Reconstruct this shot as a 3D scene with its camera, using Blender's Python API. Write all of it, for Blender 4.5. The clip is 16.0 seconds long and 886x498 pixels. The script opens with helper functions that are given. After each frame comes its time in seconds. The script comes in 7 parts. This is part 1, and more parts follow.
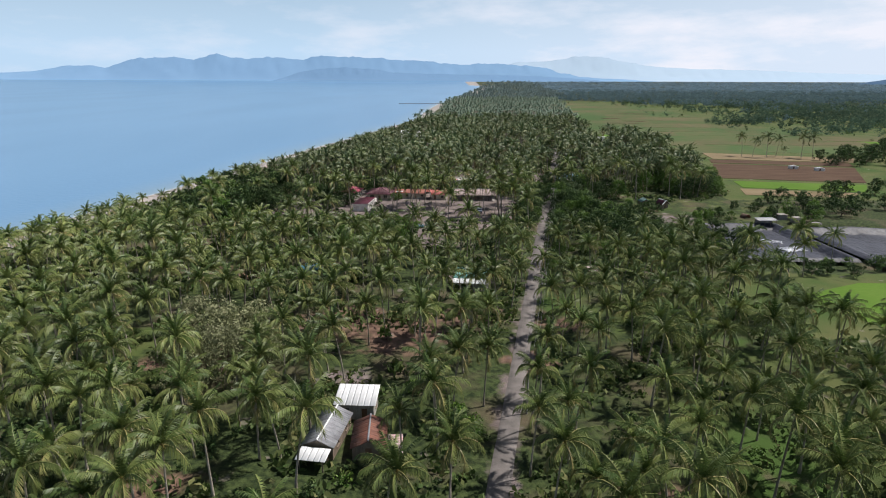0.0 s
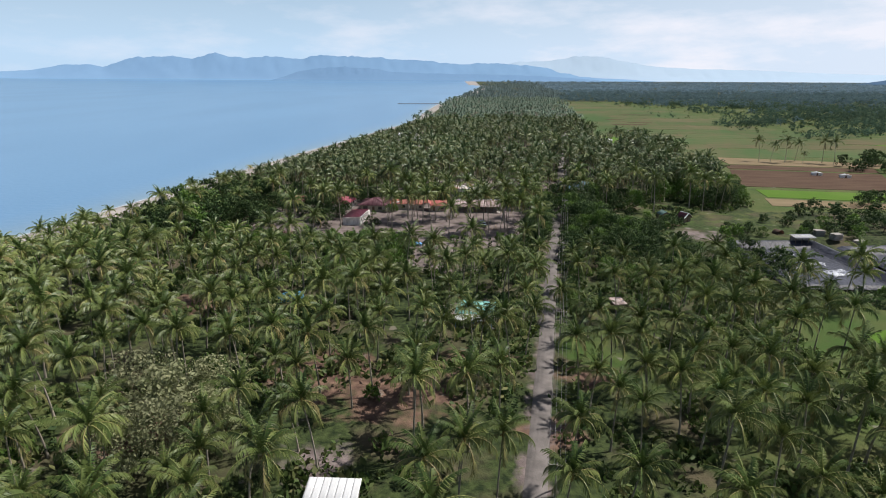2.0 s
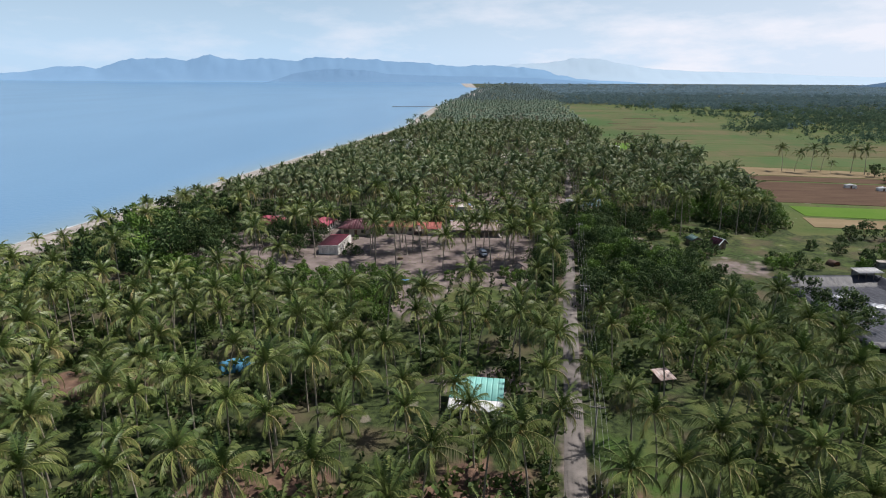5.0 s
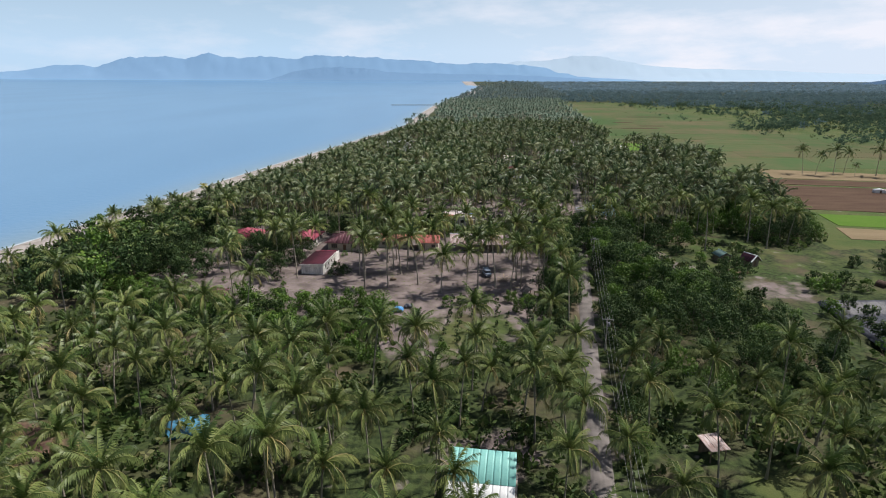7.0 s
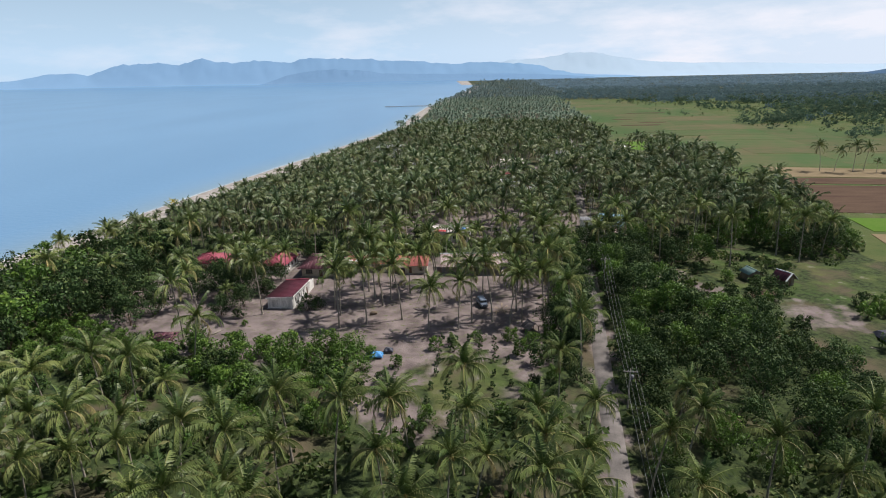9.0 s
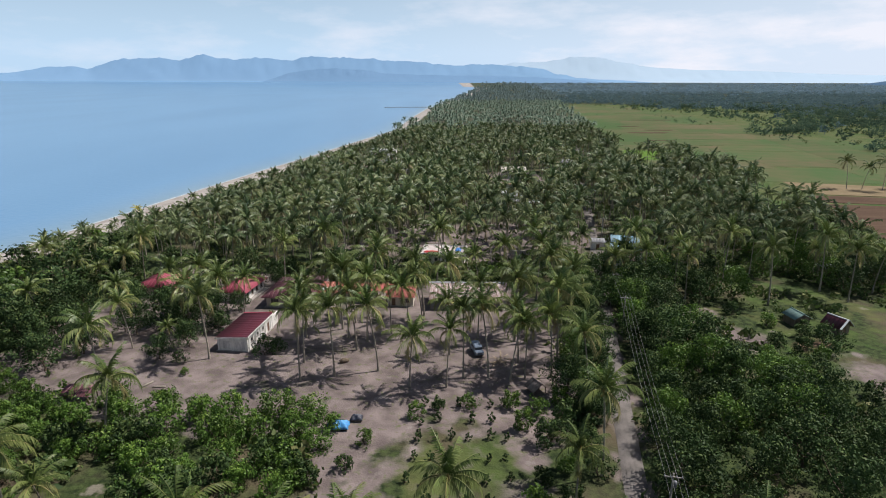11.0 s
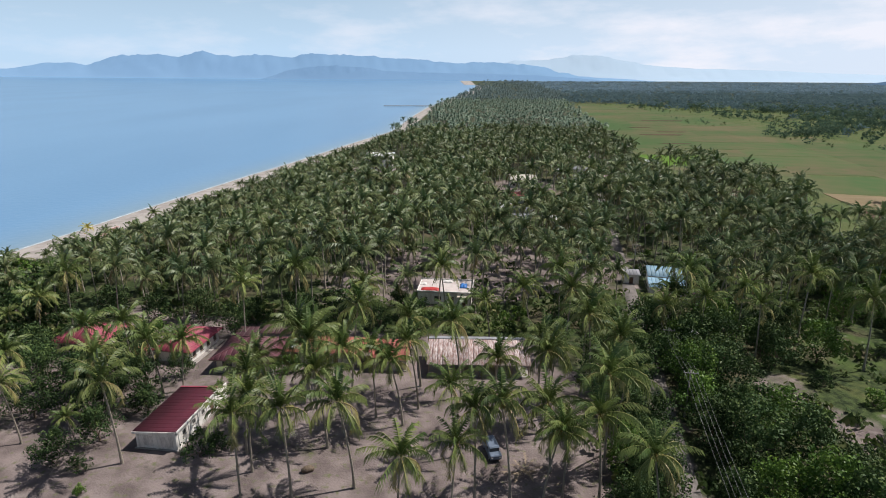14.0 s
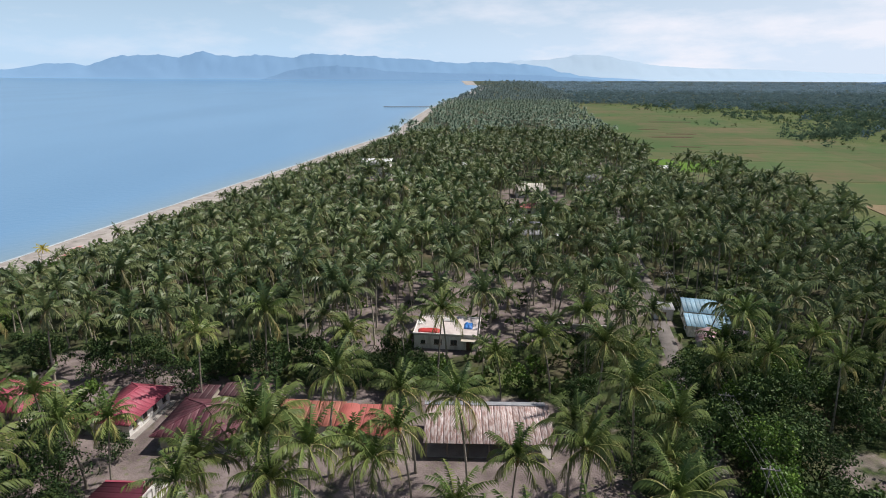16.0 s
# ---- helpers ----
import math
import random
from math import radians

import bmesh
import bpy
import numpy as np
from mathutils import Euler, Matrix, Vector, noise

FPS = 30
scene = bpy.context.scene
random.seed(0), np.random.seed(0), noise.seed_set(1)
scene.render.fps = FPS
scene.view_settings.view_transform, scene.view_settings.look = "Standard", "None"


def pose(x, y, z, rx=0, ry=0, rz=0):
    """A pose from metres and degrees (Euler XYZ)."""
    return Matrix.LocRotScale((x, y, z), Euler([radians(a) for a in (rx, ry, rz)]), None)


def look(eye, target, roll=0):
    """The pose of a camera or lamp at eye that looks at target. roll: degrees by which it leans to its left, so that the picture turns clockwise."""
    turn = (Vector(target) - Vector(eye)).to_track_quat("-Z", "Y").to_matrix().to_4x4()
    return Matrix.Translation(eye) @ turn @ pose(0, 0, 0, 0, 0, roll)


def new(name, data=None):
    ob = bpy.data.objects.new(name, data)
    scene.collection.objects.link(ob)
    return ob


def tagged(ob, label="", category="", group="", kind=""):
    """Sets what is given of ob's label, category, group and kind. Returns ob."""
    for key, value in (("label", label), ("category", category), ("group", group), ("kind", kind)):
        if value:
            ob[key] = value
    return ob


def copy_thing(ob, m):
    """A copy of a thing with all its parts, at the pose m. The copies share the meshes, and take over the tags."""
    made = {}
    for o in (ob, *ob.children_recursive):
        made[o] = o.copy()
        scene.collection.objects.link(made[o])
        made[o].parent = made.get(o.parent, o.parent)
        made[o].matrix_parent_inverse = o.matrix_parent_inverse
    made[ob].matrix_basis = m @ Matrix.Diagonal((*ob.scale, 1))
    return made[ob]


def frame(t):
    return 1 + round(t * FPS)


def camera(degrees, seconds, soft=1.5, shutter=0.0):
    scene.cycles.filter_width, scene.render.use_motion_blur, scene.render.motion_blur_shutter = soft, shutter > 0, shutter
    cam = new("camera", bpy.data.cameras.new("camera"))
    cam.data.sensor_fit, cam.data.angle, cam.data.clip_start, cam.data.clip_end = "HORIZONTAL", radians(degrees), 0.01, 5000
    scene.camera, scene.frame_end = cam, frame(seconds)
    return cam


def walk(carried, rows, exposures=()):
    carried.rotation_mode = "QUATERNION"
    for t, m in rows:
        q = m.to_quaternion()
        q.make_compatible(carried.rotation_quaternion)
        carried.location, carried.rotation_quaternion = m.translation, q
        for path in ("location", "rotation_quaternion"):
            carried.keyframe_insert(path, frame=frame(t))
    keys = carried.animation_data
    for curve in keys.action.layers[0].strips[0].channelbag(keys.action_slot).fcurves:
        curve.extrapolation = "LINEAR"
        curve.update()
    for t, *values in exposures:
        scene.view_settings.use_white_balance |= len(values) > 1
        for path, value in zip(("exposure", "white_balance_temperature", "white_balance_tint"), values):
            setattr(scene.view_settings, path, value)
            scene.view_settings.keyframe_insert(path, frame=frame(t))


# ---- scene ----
cam = camera(75.2, 16.0, soft=1.0)
PATH = [
    (0, (1.783, -0.439, 52.502), (1.766, 1.478, 51.931), 0.2),
    (0.5, (1.664, 5.246, 52.513), (1.647, 7.163, 51.942), 0.2),
    (1, (1.517, 11.076, 52.561), (1.502, 12.992, 51.989), 0.2),
    (1.5, (1.423, 16.935, 52.611), (1.408, 18.851, 52.039), 0.3),
    (2, (1.37, 22.843, 52.673), (1.355, 24.759, 52.101), 0.3),
    (2.5, (1.344, 28.678, 52.76), (1.329, 30.594, 52.187), 0.3),
    (3, (1.309, 34.383, 52.905), (1.294, 36.299, 52.334), 0.3),
    (3.5, (1.498, 39.976, 52.962), (1.477, 41.893, 52.391), 0.2),
    (4, (1.874, 45.914, 52.965), (1.868, 47.833, 52.403), 0.5),
    (6.3, (2.346, 70.241, 52.664), (2.34, 72.158, 52.093), 0.2),
    (6.5, (2.431, 72.385, 52.657), (2.424, 74.302, 52.087), 0.4),
    (7, (2.723, 77.866, 52.692), (2.717, 79.783, 52.12), 0.2),
    (7.5, (3.123, 83.556, 52.729), (3.117, 85.473, 52.158), -0.1),
    (8, (3.767, 89.226, 52.716), (3.761, 91.143, 52.144), -0.8),
    (8.5, (4.636, 94.871, 52.675), (4.631, 96.788, 52.102), -1.2),
    (9, (5.621, 100.527, 52.614), (5.616, 102.444, 52.042), -1.2),
    (9.2, (5.901, 102.905, 52.599), (5.9, 104.822, 52.027), -1.0),
    (11.3, (7.739, 128.81, 52.01), (7.738, 130.728, 51.443), 0.2),
    (11.5, (7.785, 131.08, 51.995), (7.783, 132.996, 51.424), 0.2),
    (12, (7.663, 136.373, 51.994), (7.661, 138.289, 51.421), 0.2),
    (12.5, (7.514, 141.591, 51.98), (7.513, 143.507, 51.406), 0.2),
    (13, (7.384, 146.828, 52.02), (7.383, 148.744, 51.447), 0.3),
    (13.5, (7.283, 152.159, 52.049), (7.282, 154.075, 51.476), 0.3),
    (14, (7.155, 157.681, 52.113), (7.155, 159.597, 51.539), 0.4),
    (14.5, (7.126, 163.447, 52.213), (7.127, 165.363, 51.639), 0.4),
    (15, (7.115, 169.16, 52.307), (7.114, 171.076, 51.732), 0.4),
    (15.5, (7.179, 174.91, 52.447), (7.177, 176.826, 51.873), 0.4),
    (16, (7.181, 180.254, 52.52), (7.176, 182.17, 51.946), 0.3),
]
walk(cam, [(t, look(eye, target, roll)) for t, eye, target, roll in PATH], [(0.0, 0.0)])

# ---- daylight ----
SUN_TO = Vector((0.50, 0.17, 0.85)).normalized()      # towards the sun: high, on the land side
sun = new("sun", bpy.data.lights.new("sun", "SUN"))
sun.data.energy, sun.data.angle, sun.data.color = 5.0, radians(0.6), (1.0, 0.945, 0.885)
sun.matrix_world = look(SUN_TO * 400, (0, 0, 0))

world = bpy.data.worlds.new("sky")
scene.world = world
world.use_nodes = True
wn, wl = world.node_tree.nodes, world.node_tree.links
wn.clear()


def wnode(kind, **given):
    n = wn.new(kind)
    for k, v in given.items():
        n.inputs[k].default_value = v
    return n


sky = wn.new("ShaderNodeTexSky")
sky.sky_type, sky.sun_disc = "NISHITA", False
sky.sun_elevation, sky.sun_rotation = math.asin(SUN_TO.z), math.atan2(SUN_TO.x, SUN_TO.y)
sky.air_density, sky.dust_density, sky.ozone_density = 1.0, 1.5, 1.5
coord = wn.new("ShaderNodeTexCoord")
split = wn.new("ShaderNodeSeparateXYZ")
wl.new(coord.outputs["Generated"], split.inputs[0])
# thin cumulus and veil near the horizon
squash = wn.new("ShaderNodeMapping")
squash.inputs["Scale"].default_value = (1.0, 1.0, 3.4)
wl.new(coord.outputs["Generated"], squash.inputs[0])
puffs = wnode("ShaderNodeTexNoise", Scale=4.2, Detail=7.0, Roughness=0.58)
wl.new(squash.outputs[0], puffs.inputs["Vector"])
puff_ramp = wn.new("ShaderNodeValToRGB")
puff_ramp.color_ramp.elements[0].position, puff_ramp.color_ramp.elements[1].position = 0.47, 0.66
wl.new(puffs.outputs[0], puff_ramp.inputs[0])
# the veil is thicker over the land (to the right) and low down
veil = wn.new("ShaderNodeMapRange")
veil.inputs["From Min"].default_value, veil.inputs["From Max"].default_value = 0.34, 0.04
veil.inputs["To Min"].default_value, veil.inputs["To Max"].default_value = 0.03, 0.95
wl.new(split.outputs["Z"], veil.inputs["Value"])
over_land = wn.new("ShaderNodeMapRange")
over_land.inputs["From Min"].default_value, over_land.inputs["From Max"].default_value = -0.6, 0.35
over_land.inputs["To Min"].default_value, over_land.inputs["To Max"].default_value = 0.5, 1.0
wl.new(split.outputs["X"], over_land.inputs["Value"])
cloudy = wn.new("ShaderNodeMath"); cloudy.operation = "MULTIPLY"
low_cloud = wn.new("ShaderNodeMath"); low_cloud.operation = "MULTIPLY"
wl.new(over_land.outputs[0], low_cloud.inputs[0]); wl.new(veil.outputs[0], low_cloud.inputs[1])
wl.new(puff_ramp.outputs[0], cloudy.inputs[0]); wl.new(low_cloud.outputs[0], cloudy.inputs[1])
soft_cloud = wn.new("ShaderNodeMath"); soft_cloud.operation = "MULTIPLY_ADD"; soft_cloud.use_clamp = True
soft_cloud.inputs[1].default_value = 0.75
glare = wn.new("ShaderNodeMapRange")
glare.inputs["From Min"].default_value, glare.inputs["From Max"].default_value = -0.25, 0.75
glare.inputs["To Min"].default_value, glare.inputs["To Max"].default_value = 0.05, 0.70
wl.new(split.outputs["X"], glare.inputs["Value"])
low_glare = wn.new("ShaderNodeMath"); low_glare.operation = "MULTIPLY"
wl.new(glare.outputs[0], low_glare.inputs[0]); wl.new(veil.outputs[0], low_glare.inputs[1])
wl.new(cloudy.outputs[0], soft_cloud.inputs[0]); wl.new(low_glare.outputs[0], soft_cloud.inputs[2])
strength = wn.new("ShaderNodeMixRGB"); strength.blend_type = "MULTIPLY"; strength.inputs[0].default_value = 1.0
strength.inputs[2].default_value = (0.058, 0.058, 0.058, 1)
wl.new(sky.outputs[0], strength.inputs[1])
hazed = wn.new("ShaderNodeMixRGB")                      # blue haze low down
hazed.inputs[2].default_value = (0.53, 0.735, 0.96, 1)
wl.new(veil.outputs[0], hazed.inputs[0]); wl.new(strength.outputs[0], hazed.inputs[1])
mixed = wn.new("ShaderNodeMixRGB")                      # white cloud and glare over the land
mixed.inputs[2].default_value = (0.87, 0.89, 0.985, 1)
wl.new(soft_cloud.outputs[0], mixed.inputs[0]); wl.new(hazed.outputs[0], mixed.inputs[1])
back = wn.new("ShaderNodeBackground")
wl.new(mixed.outputs[0], back.inputs[0])
wl.new(back.outputs[0], wn.new("ShaderNodeOutputWorld").inputs[0])

# ---- materials ----


def material(name, base, second, scale=2.0, rough=0.8, metal=0.0, bump=0.3, bump_scale=None, fine=None, vary=0.0,
             streak=(1, 1, 1), translucent=0.0, spec=0.5, low=0.38, high=0.64):
    """Two tones in large patches, broken by a fine grain, with relief; vary shifts the tone object by object."""
    m = bpy.data.materials.new(name)
    m.use_nodes = True
    n, l = m.node_tree.nodes, m.node_tree.links
    b = n["Principled BSDF"]
    b.inputs["Roughness"].default_value, b.inputs["Metallic"].default_value = rough, metal
    b.inputs["Specular IOR Level"].default_value = spec
    c = n.new("ShaderNodeTexCoord")
    mp = n.new("ShaderNodeMapping"); mp.inputs["Scale"].default_value = streak
    l.new(c.outputs["Object"], mp.inputs[0])
    big = n.new("ShaderNodeTexNoise"); big.inputs["Scale"].default_value, big.inputs["Detail"].default_value = scale, 6
    l.new(mp.outputs[0], big.inputs["Vector"])
    small = n.new("ShaderNodeTexNoise"); small.inputs["Scale"].default_value, small.inputs["Detail"].default_value = fine or scale * 9, 3
    l.new(mp.outputs[0], small.inputs["Vector"])
    mix = n.new("ShaderNodeMath"); mix.operation = "MULTIPLY_ADD"; mix.inputs[1].default_value = 0.35
    l.new(small.outputs[0], mix.inputs[0]); 
    part_big = n.new("ShaderNodeMath"); part_big.operation = "MULTIPLY"; part_big.inputs[1].default_value = 0.65
    l.new(big.outputs[0], part_big.inputs[0]); l.new(part_big.outputs[0], mix.inputs[2])
    ramp = n.new("ShaderNodeMapRange"); ramp.inputs["From Min"].default_value, ramp.inputs["From Max"].default_value = low, high
    l.new(mix.outputs[0], ramp.inputs["Value"])
    col = n.new("ShaderNodeMixRGB")
    col.inputs[1].default_value, col.inputs[2].default_value = (*base, 1), (*second, 1)
    l.new(ramp.outputs[0], col.inputs[0])
    out = col
    if vary:
        info = n.new("ShaderNodeObjectInfo")
        vr = n.new("ShaderNodeMapRange"); vr.inputs["To Min"].default_value, vr.inputs["To Max"].default_value = 1 - vary, 1 + vary
        l.new(info.outputs["Random"], vr.inputs["Value"])
        hsv = n.new("ShaderNodeHueSaturation")
        l.new(vr.outputs[0], hsv.inputs["Value"]); l.new(out.outputs[0], hsv.inputs["Color"])
        out = hsv
    l.new(out.outputs[0], b.inputs["Base Color"])
    if bump:
        bp = n.new("ShaderNodeBump"); bp.inputs["Strength"].default_value = bump
        bp.inputs["Distance"].default_value = bump_scale or 0.05
        l.new(small.outputs[0], bp.inputs["Height"]); l.new(bp.outputs[0], b.inputs["Normal"])
    if translucent:
        tr = n.new("ShaderNodeBsdfTranslucent"); mx = n.new("ShaderNodeMixShader"); mx.inputs[0].default_value = translucent
        l.new(out.outputs[0], tr.inputs[0]); l.new(b.outputs[0], mx.inputs[1]); l.new(tr.outputs[0], mx.inputs[2])
        l.new(mx.outputs[0], n["Material Output"].inputs[0])
    return m


def leafy(name, young, mid, old, rough=0.45, translucent=0.3, patch=0.05, patch_dark=0.75, spec=0.25, loose=0.22):
    """Foliage: the attribute tint runs from young through mid to old growth, and also carries painted highlights on
    broadleaf tops; whole stands differ a little.
    """
    m = bpy.data.materials.new(name)
    m.use_nodes = True
    n, l = m.node_tree.nodes, m.node_tree.links
    b = n["Principled BSDF"]
    b.inputs["Roughness"].default_value, b.inputs["Specular IOR Level"].default_value = rough, spec
    at = n.new("ShaderNodeAttribute"); at.attribute_name = "tint"
    isl = n.new("ShaderNodeNewGeometry")
    jit = n.new("ShaderNodeMath"); jit.operation = "MULTIPLY_ADD"; jit.inputs[1].default_value = loose
    l.new(isl.outputs["Random Per Island"], jit.inputs[0]); l.new(at.outputs["Fac"], jit.inputs[2])
    rp = n.new("ShaderNodeValToRGB")
    e = rp.color_ramp.elements
    e[0].position, e[0].color, e[1].position, e[1].color = 0.12, (*young, 1), 1.0, (*old, 1)
    k = e.new(0.62); k.color = (*mid, 1)
    l.new(jit.outputs[0], rp.inputs[0])
    c = n.new("ShaderNodeNewGeometry")
    ns = n.new("ShaderNodeTexNoise"); ns.inputs["Scale"].default_value, ns.inputs["Detail"].default_value = patch, 3
    l.new(c.outputs["Position"], ns.inputs["Vector"])
    vr = n.new("ShaderNodeMapRange"); vr.inputs["From Min"].default_value, vr.inputs["From Max"].default_value = 0.3, 0.7
    vr.inputs["To Min"].default_value, vr.inputs["To Max"].default_value = patch_dark, 1.25
    l.new(ns.outputs[0], vr.inputs["Value"])
    info = n.new("ShaderNodeObjectInfo")
    iv = n.new("ShaderNodeMath"); iv.operation = "MULTIPLY_ADD"; iv.inputs[1].default_value, iv.inputs[2].default_value = 0.3, 0.85
    l.new(info.outputs["Random"], iv.inputs[0])
    tot = n.new("ShaderNodeMath"); tot.operation = "MULTIPLY"
    l.new(vr.outputs[0], tot.inputs[0]); l.new(iv.outputs[0], tot.inputs[1])
    hsv = n.new("ShaderNodeHueSaturation")
    l.new(tot.outputs[0], hsv.inputs["Value"]); l.new(rp.outputs[0], hsv.inputs["Color"])
    l.new(hsv.outputs[0], b.inputs["Base Color"])
    tr = n.new("ShaderNodeBsdfTranslucent"); mx = n.new("ShaderNodeMixShader"); mx.inputs[0].default_value = translucent
    l.new(hsv.outputs[0], tr.inputs[0]); l.new(b.outputs[0], mx.inputs[1]); l.new(tr.outputs[0], mx.inputs[2])
    l.new(mx.outputs[0], n["Material Output"].inputs[0])
    return m


M_FROND = leafy("palm_frond", (0.056, 0.096, 0.024), (0.202, 0.236, 0.072), (0.38, 0.30, 0.14), 0.42, 0.17, spec=0.30, loose=0.05)
# fronds of the farther groves, with distance haze mixed into their colour
M_FROND_MID_HAZE = leafy("palm_frond_mid_haze", (0.066, 0.114, 0.046), (0.214, 0.252, 0.100), (0.30, 0.25, 0.13), 0.44, 0.18, 0.03, spec=0.30, loose=0.06)
M_FROND_HAZED = leafy("palm_frond_hazed", (0.068, 0.112, 0.082), (0.150, 0.196, 0.138), (0.17, 0.17, 0.125), 0.6, 0.20, 0.02, loose=0.10)
M_FROND_HAZE_BLUE = leafy("palm_frond_haze_blue", (0.076, 0.116, 0.120), (0.100, 0.146, 0.140), (0.14, 0.165, 0.145), 0.7, 0.20, 0.02)
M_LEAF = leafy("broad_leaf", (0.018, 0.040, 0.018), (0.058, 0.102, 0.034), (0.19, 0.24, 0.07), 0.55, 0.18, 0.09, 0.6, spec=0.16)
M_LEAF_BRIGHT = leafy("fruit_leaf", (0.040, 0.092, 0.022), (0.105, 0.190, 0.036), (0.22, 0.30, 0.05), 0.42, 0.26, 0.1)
M_LEAF_GREY = leafy("grey_scrub", (0.15, 0.175, 0.085), (0.26, 0.275, 0.15), (0.36, 0.34, 0.21), 0.7, 0.35, 0.1)
M_WEED = leafy("weeds", (0.028, 0.058, 0.016), (0.086, 0.134, 0.038), (0.18, 0.18, 0.075), 0.6, 0.25, 0.05, 0.7)
M_SCRUB = leafy("low_scrub", (0.046, 0.082, 0.036), (0.080, 0.120, 0.050), (0.13, 0.155, 0.07), 0.9, 0.35, 0.008, 0.75, 0.05)
# air haze painted into the leaf colours of the woods, stronger from band to band
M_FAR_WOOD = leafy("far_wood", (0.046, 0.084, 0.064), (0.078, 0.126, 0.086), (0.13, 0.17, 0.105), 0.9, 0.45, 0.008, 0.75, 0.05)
M_FAR_WOOD_HAZY = leafy("far_wood_hazy", (0.088, 0.142, 0.165), (0.112, 0.172, 0.188), (0.14, 0.20, 0.20), 0.9, 0.45, 0.006, 0.8, 0.05)
M_FAR_WOOD_HAZE_BLUE = leafy("far_wood_haze_blue", (0.128, 0.196, 0.250), (0.155, 0.228, 0.280), (0.18, 0.25, 0.295), 0.9, 0.4, 0.005, 0.85, 0.05)
M_TRUNK = material("palm_trunk", (0.37, 0.33, 0.275), (0.23, 0.20, 0.165), 3, 0.9, bump=0.5, vary=0.2, streak=(1, 1, 6))
M_BARK = material("bark", (0.16, 0.12, 0.085), (0.08, 0.06, 0.045), 4, 0.95, bump=0.6, vary=0.2)
M_NUT = material("coconut_husk", (0.20, 0.20, 0.05), (0.25, 0.14, 0.05), 3, 0.6, vary=0.2)
M_ROAD = material("worn_concrete_road", (0.205, 0.182, 0.172), (0.095, 0.086, 0.080), 0.35, 0.9, bump=0.3, fine=6)
M_FOAM = material("surf_foam", (0.62, 0.66, 0.68), (0.32, 0.40, 0.46), 0.5, 0.6, fine=4)


# ---- geometry helpers ----


def mesh_of(name, verts, tris, tint=None):
    me = bpy.data.meshes.new(name)
    v = np.asarray(verts, np.float32).reshape(-1, 3)
    f = np.asarray(tris, np.int32).reshape(-1, 3)
    me.vertices.add(len(v)); me.vertices.foreach_set("co", v.ravel())
    me.loops.add(f.size); me.loops.foreach_set("vertex_index", f.ravel())
    me.polygons.add(len(f)); me.polygons.foreach_set("loop_start", np.arange(0, f.size, 3, dtype=np.int32))
    if tint is not None:
        a = me.attributes.new("tint", "FLOAT", "POINT")
        a.data.foreach_set("value", np.asarray(tint, np.float32))
    me.update(calc_edges=True)
    return me


def thing(name, at, label, category, group="", kind=""):
    ob = new(name)
    ob.matrix_basis = at
    ob.empty_display_size = 0.3
    return tagged(ob, label, category, group, kind)


def under(name, me, mat, parent, label="", m=None):
    """A mesh as a part of its thing."""
    ob = new(name, me)
    if mat and not me.materials:
        me.materials.append(mat)
    ob.parent = parent
    if m is not None:
        ob.matrix_basis = m
    return tagged(ob, label)


def part(name, bm, mat, parent, label="", m=None, smooth=False):
    me = bpy.data.meshes.new(name)
    bmesh.ops.recalc_face_normals(bm, faces=bm.faces)
    bm.to_mesh(me); bm.free()
    if smooth:
        me.polygons.foreach_set("use_smooth", [True] * len(me.polygons))
    return under(name, me, mat, parent, label, m)


def box(bm, x, y, z, sx, sy, sz, bevel=0.0, m=None):
    """A box centred on x, y with its foot at z."""
    made = bmesh.ops.create_cube(bm, size=1.0, matrix=Matrix.Translation((x, y, z + sz / 2)) @ Matrix.Diagonal((sx, sy, sz, 1)))
    vs = made["verts"]
    if bevel:
        es = list({e for v in vs for e in v.link_edges})
        vs = bmesh.ops.bevel(bm, geom=es, offset=bevel, segments=1, affect="EDGES")["verts"]
    if m is not None:
        bmesh.ops.transform(bm, matrix=m, verts=vs)
    return bm


def boxed(*args, **kw):
    return box(bmesh.new(), *args, **kw)


def tube(points, radii, sides=7):
    """Vertices and triangles of a round bar along points."""
    p = np.asarray(points, float); r = np.asarray(radii, float)
    d = np.gradient(p, axis=0); d /= np.linalg.norm(d, axis=1)[:, None] + 1e-9
    ref = np.where(np.abs(d[:, 2:3]) > 0.9, np.array([[1.0, 0, 0]]), np.array([[0, 0, 1.0]]))
    u = np.cross(d, ref); u /= np.linalg.norm(u, axis=1)[:, None]
    w = np.cross(d, u)
    a = np.arange(sides) * 2 * math.pi / sides
    v = p[:, None] + r[:, None, None] * (np.cos(a)[None, :, None] * u[:, None] + np.sin(a)[None, :, None] * w[:, None])
    t = []
    for i in range(len(p) - 1):
        for k in range(sides):
            q, s = i * sides + k, i * sides + (k + 1) % sides
            t += [(q, s, s + sides), (q, s + sides, q + sides)]
    return v.reshape(-1, 3), np.array(t)


class Stand:
    """Collects many like shapes into one mesh."""
    def __init__(self):
        self.v, self.f, self.t, self.n = [], [], [], 0

    def add(self, verts, tris, tint=0.0):
        self.v.append(verts); self.f.append(np.asarray(tris) + self.n)
        self.t.append(np.broadcast_to(np.asarray(tint, float), (len(verts),)))
        self.n += len(verts)

    def put(self, name, mat, label, category):
        me = mesh_of(name, np.concatenate(self.v), np.concatenate(self.f), np.concatenate(self.t))
        me.materials.append(mat)
        return tagged(new(name, me), label, category, kind="stuff")


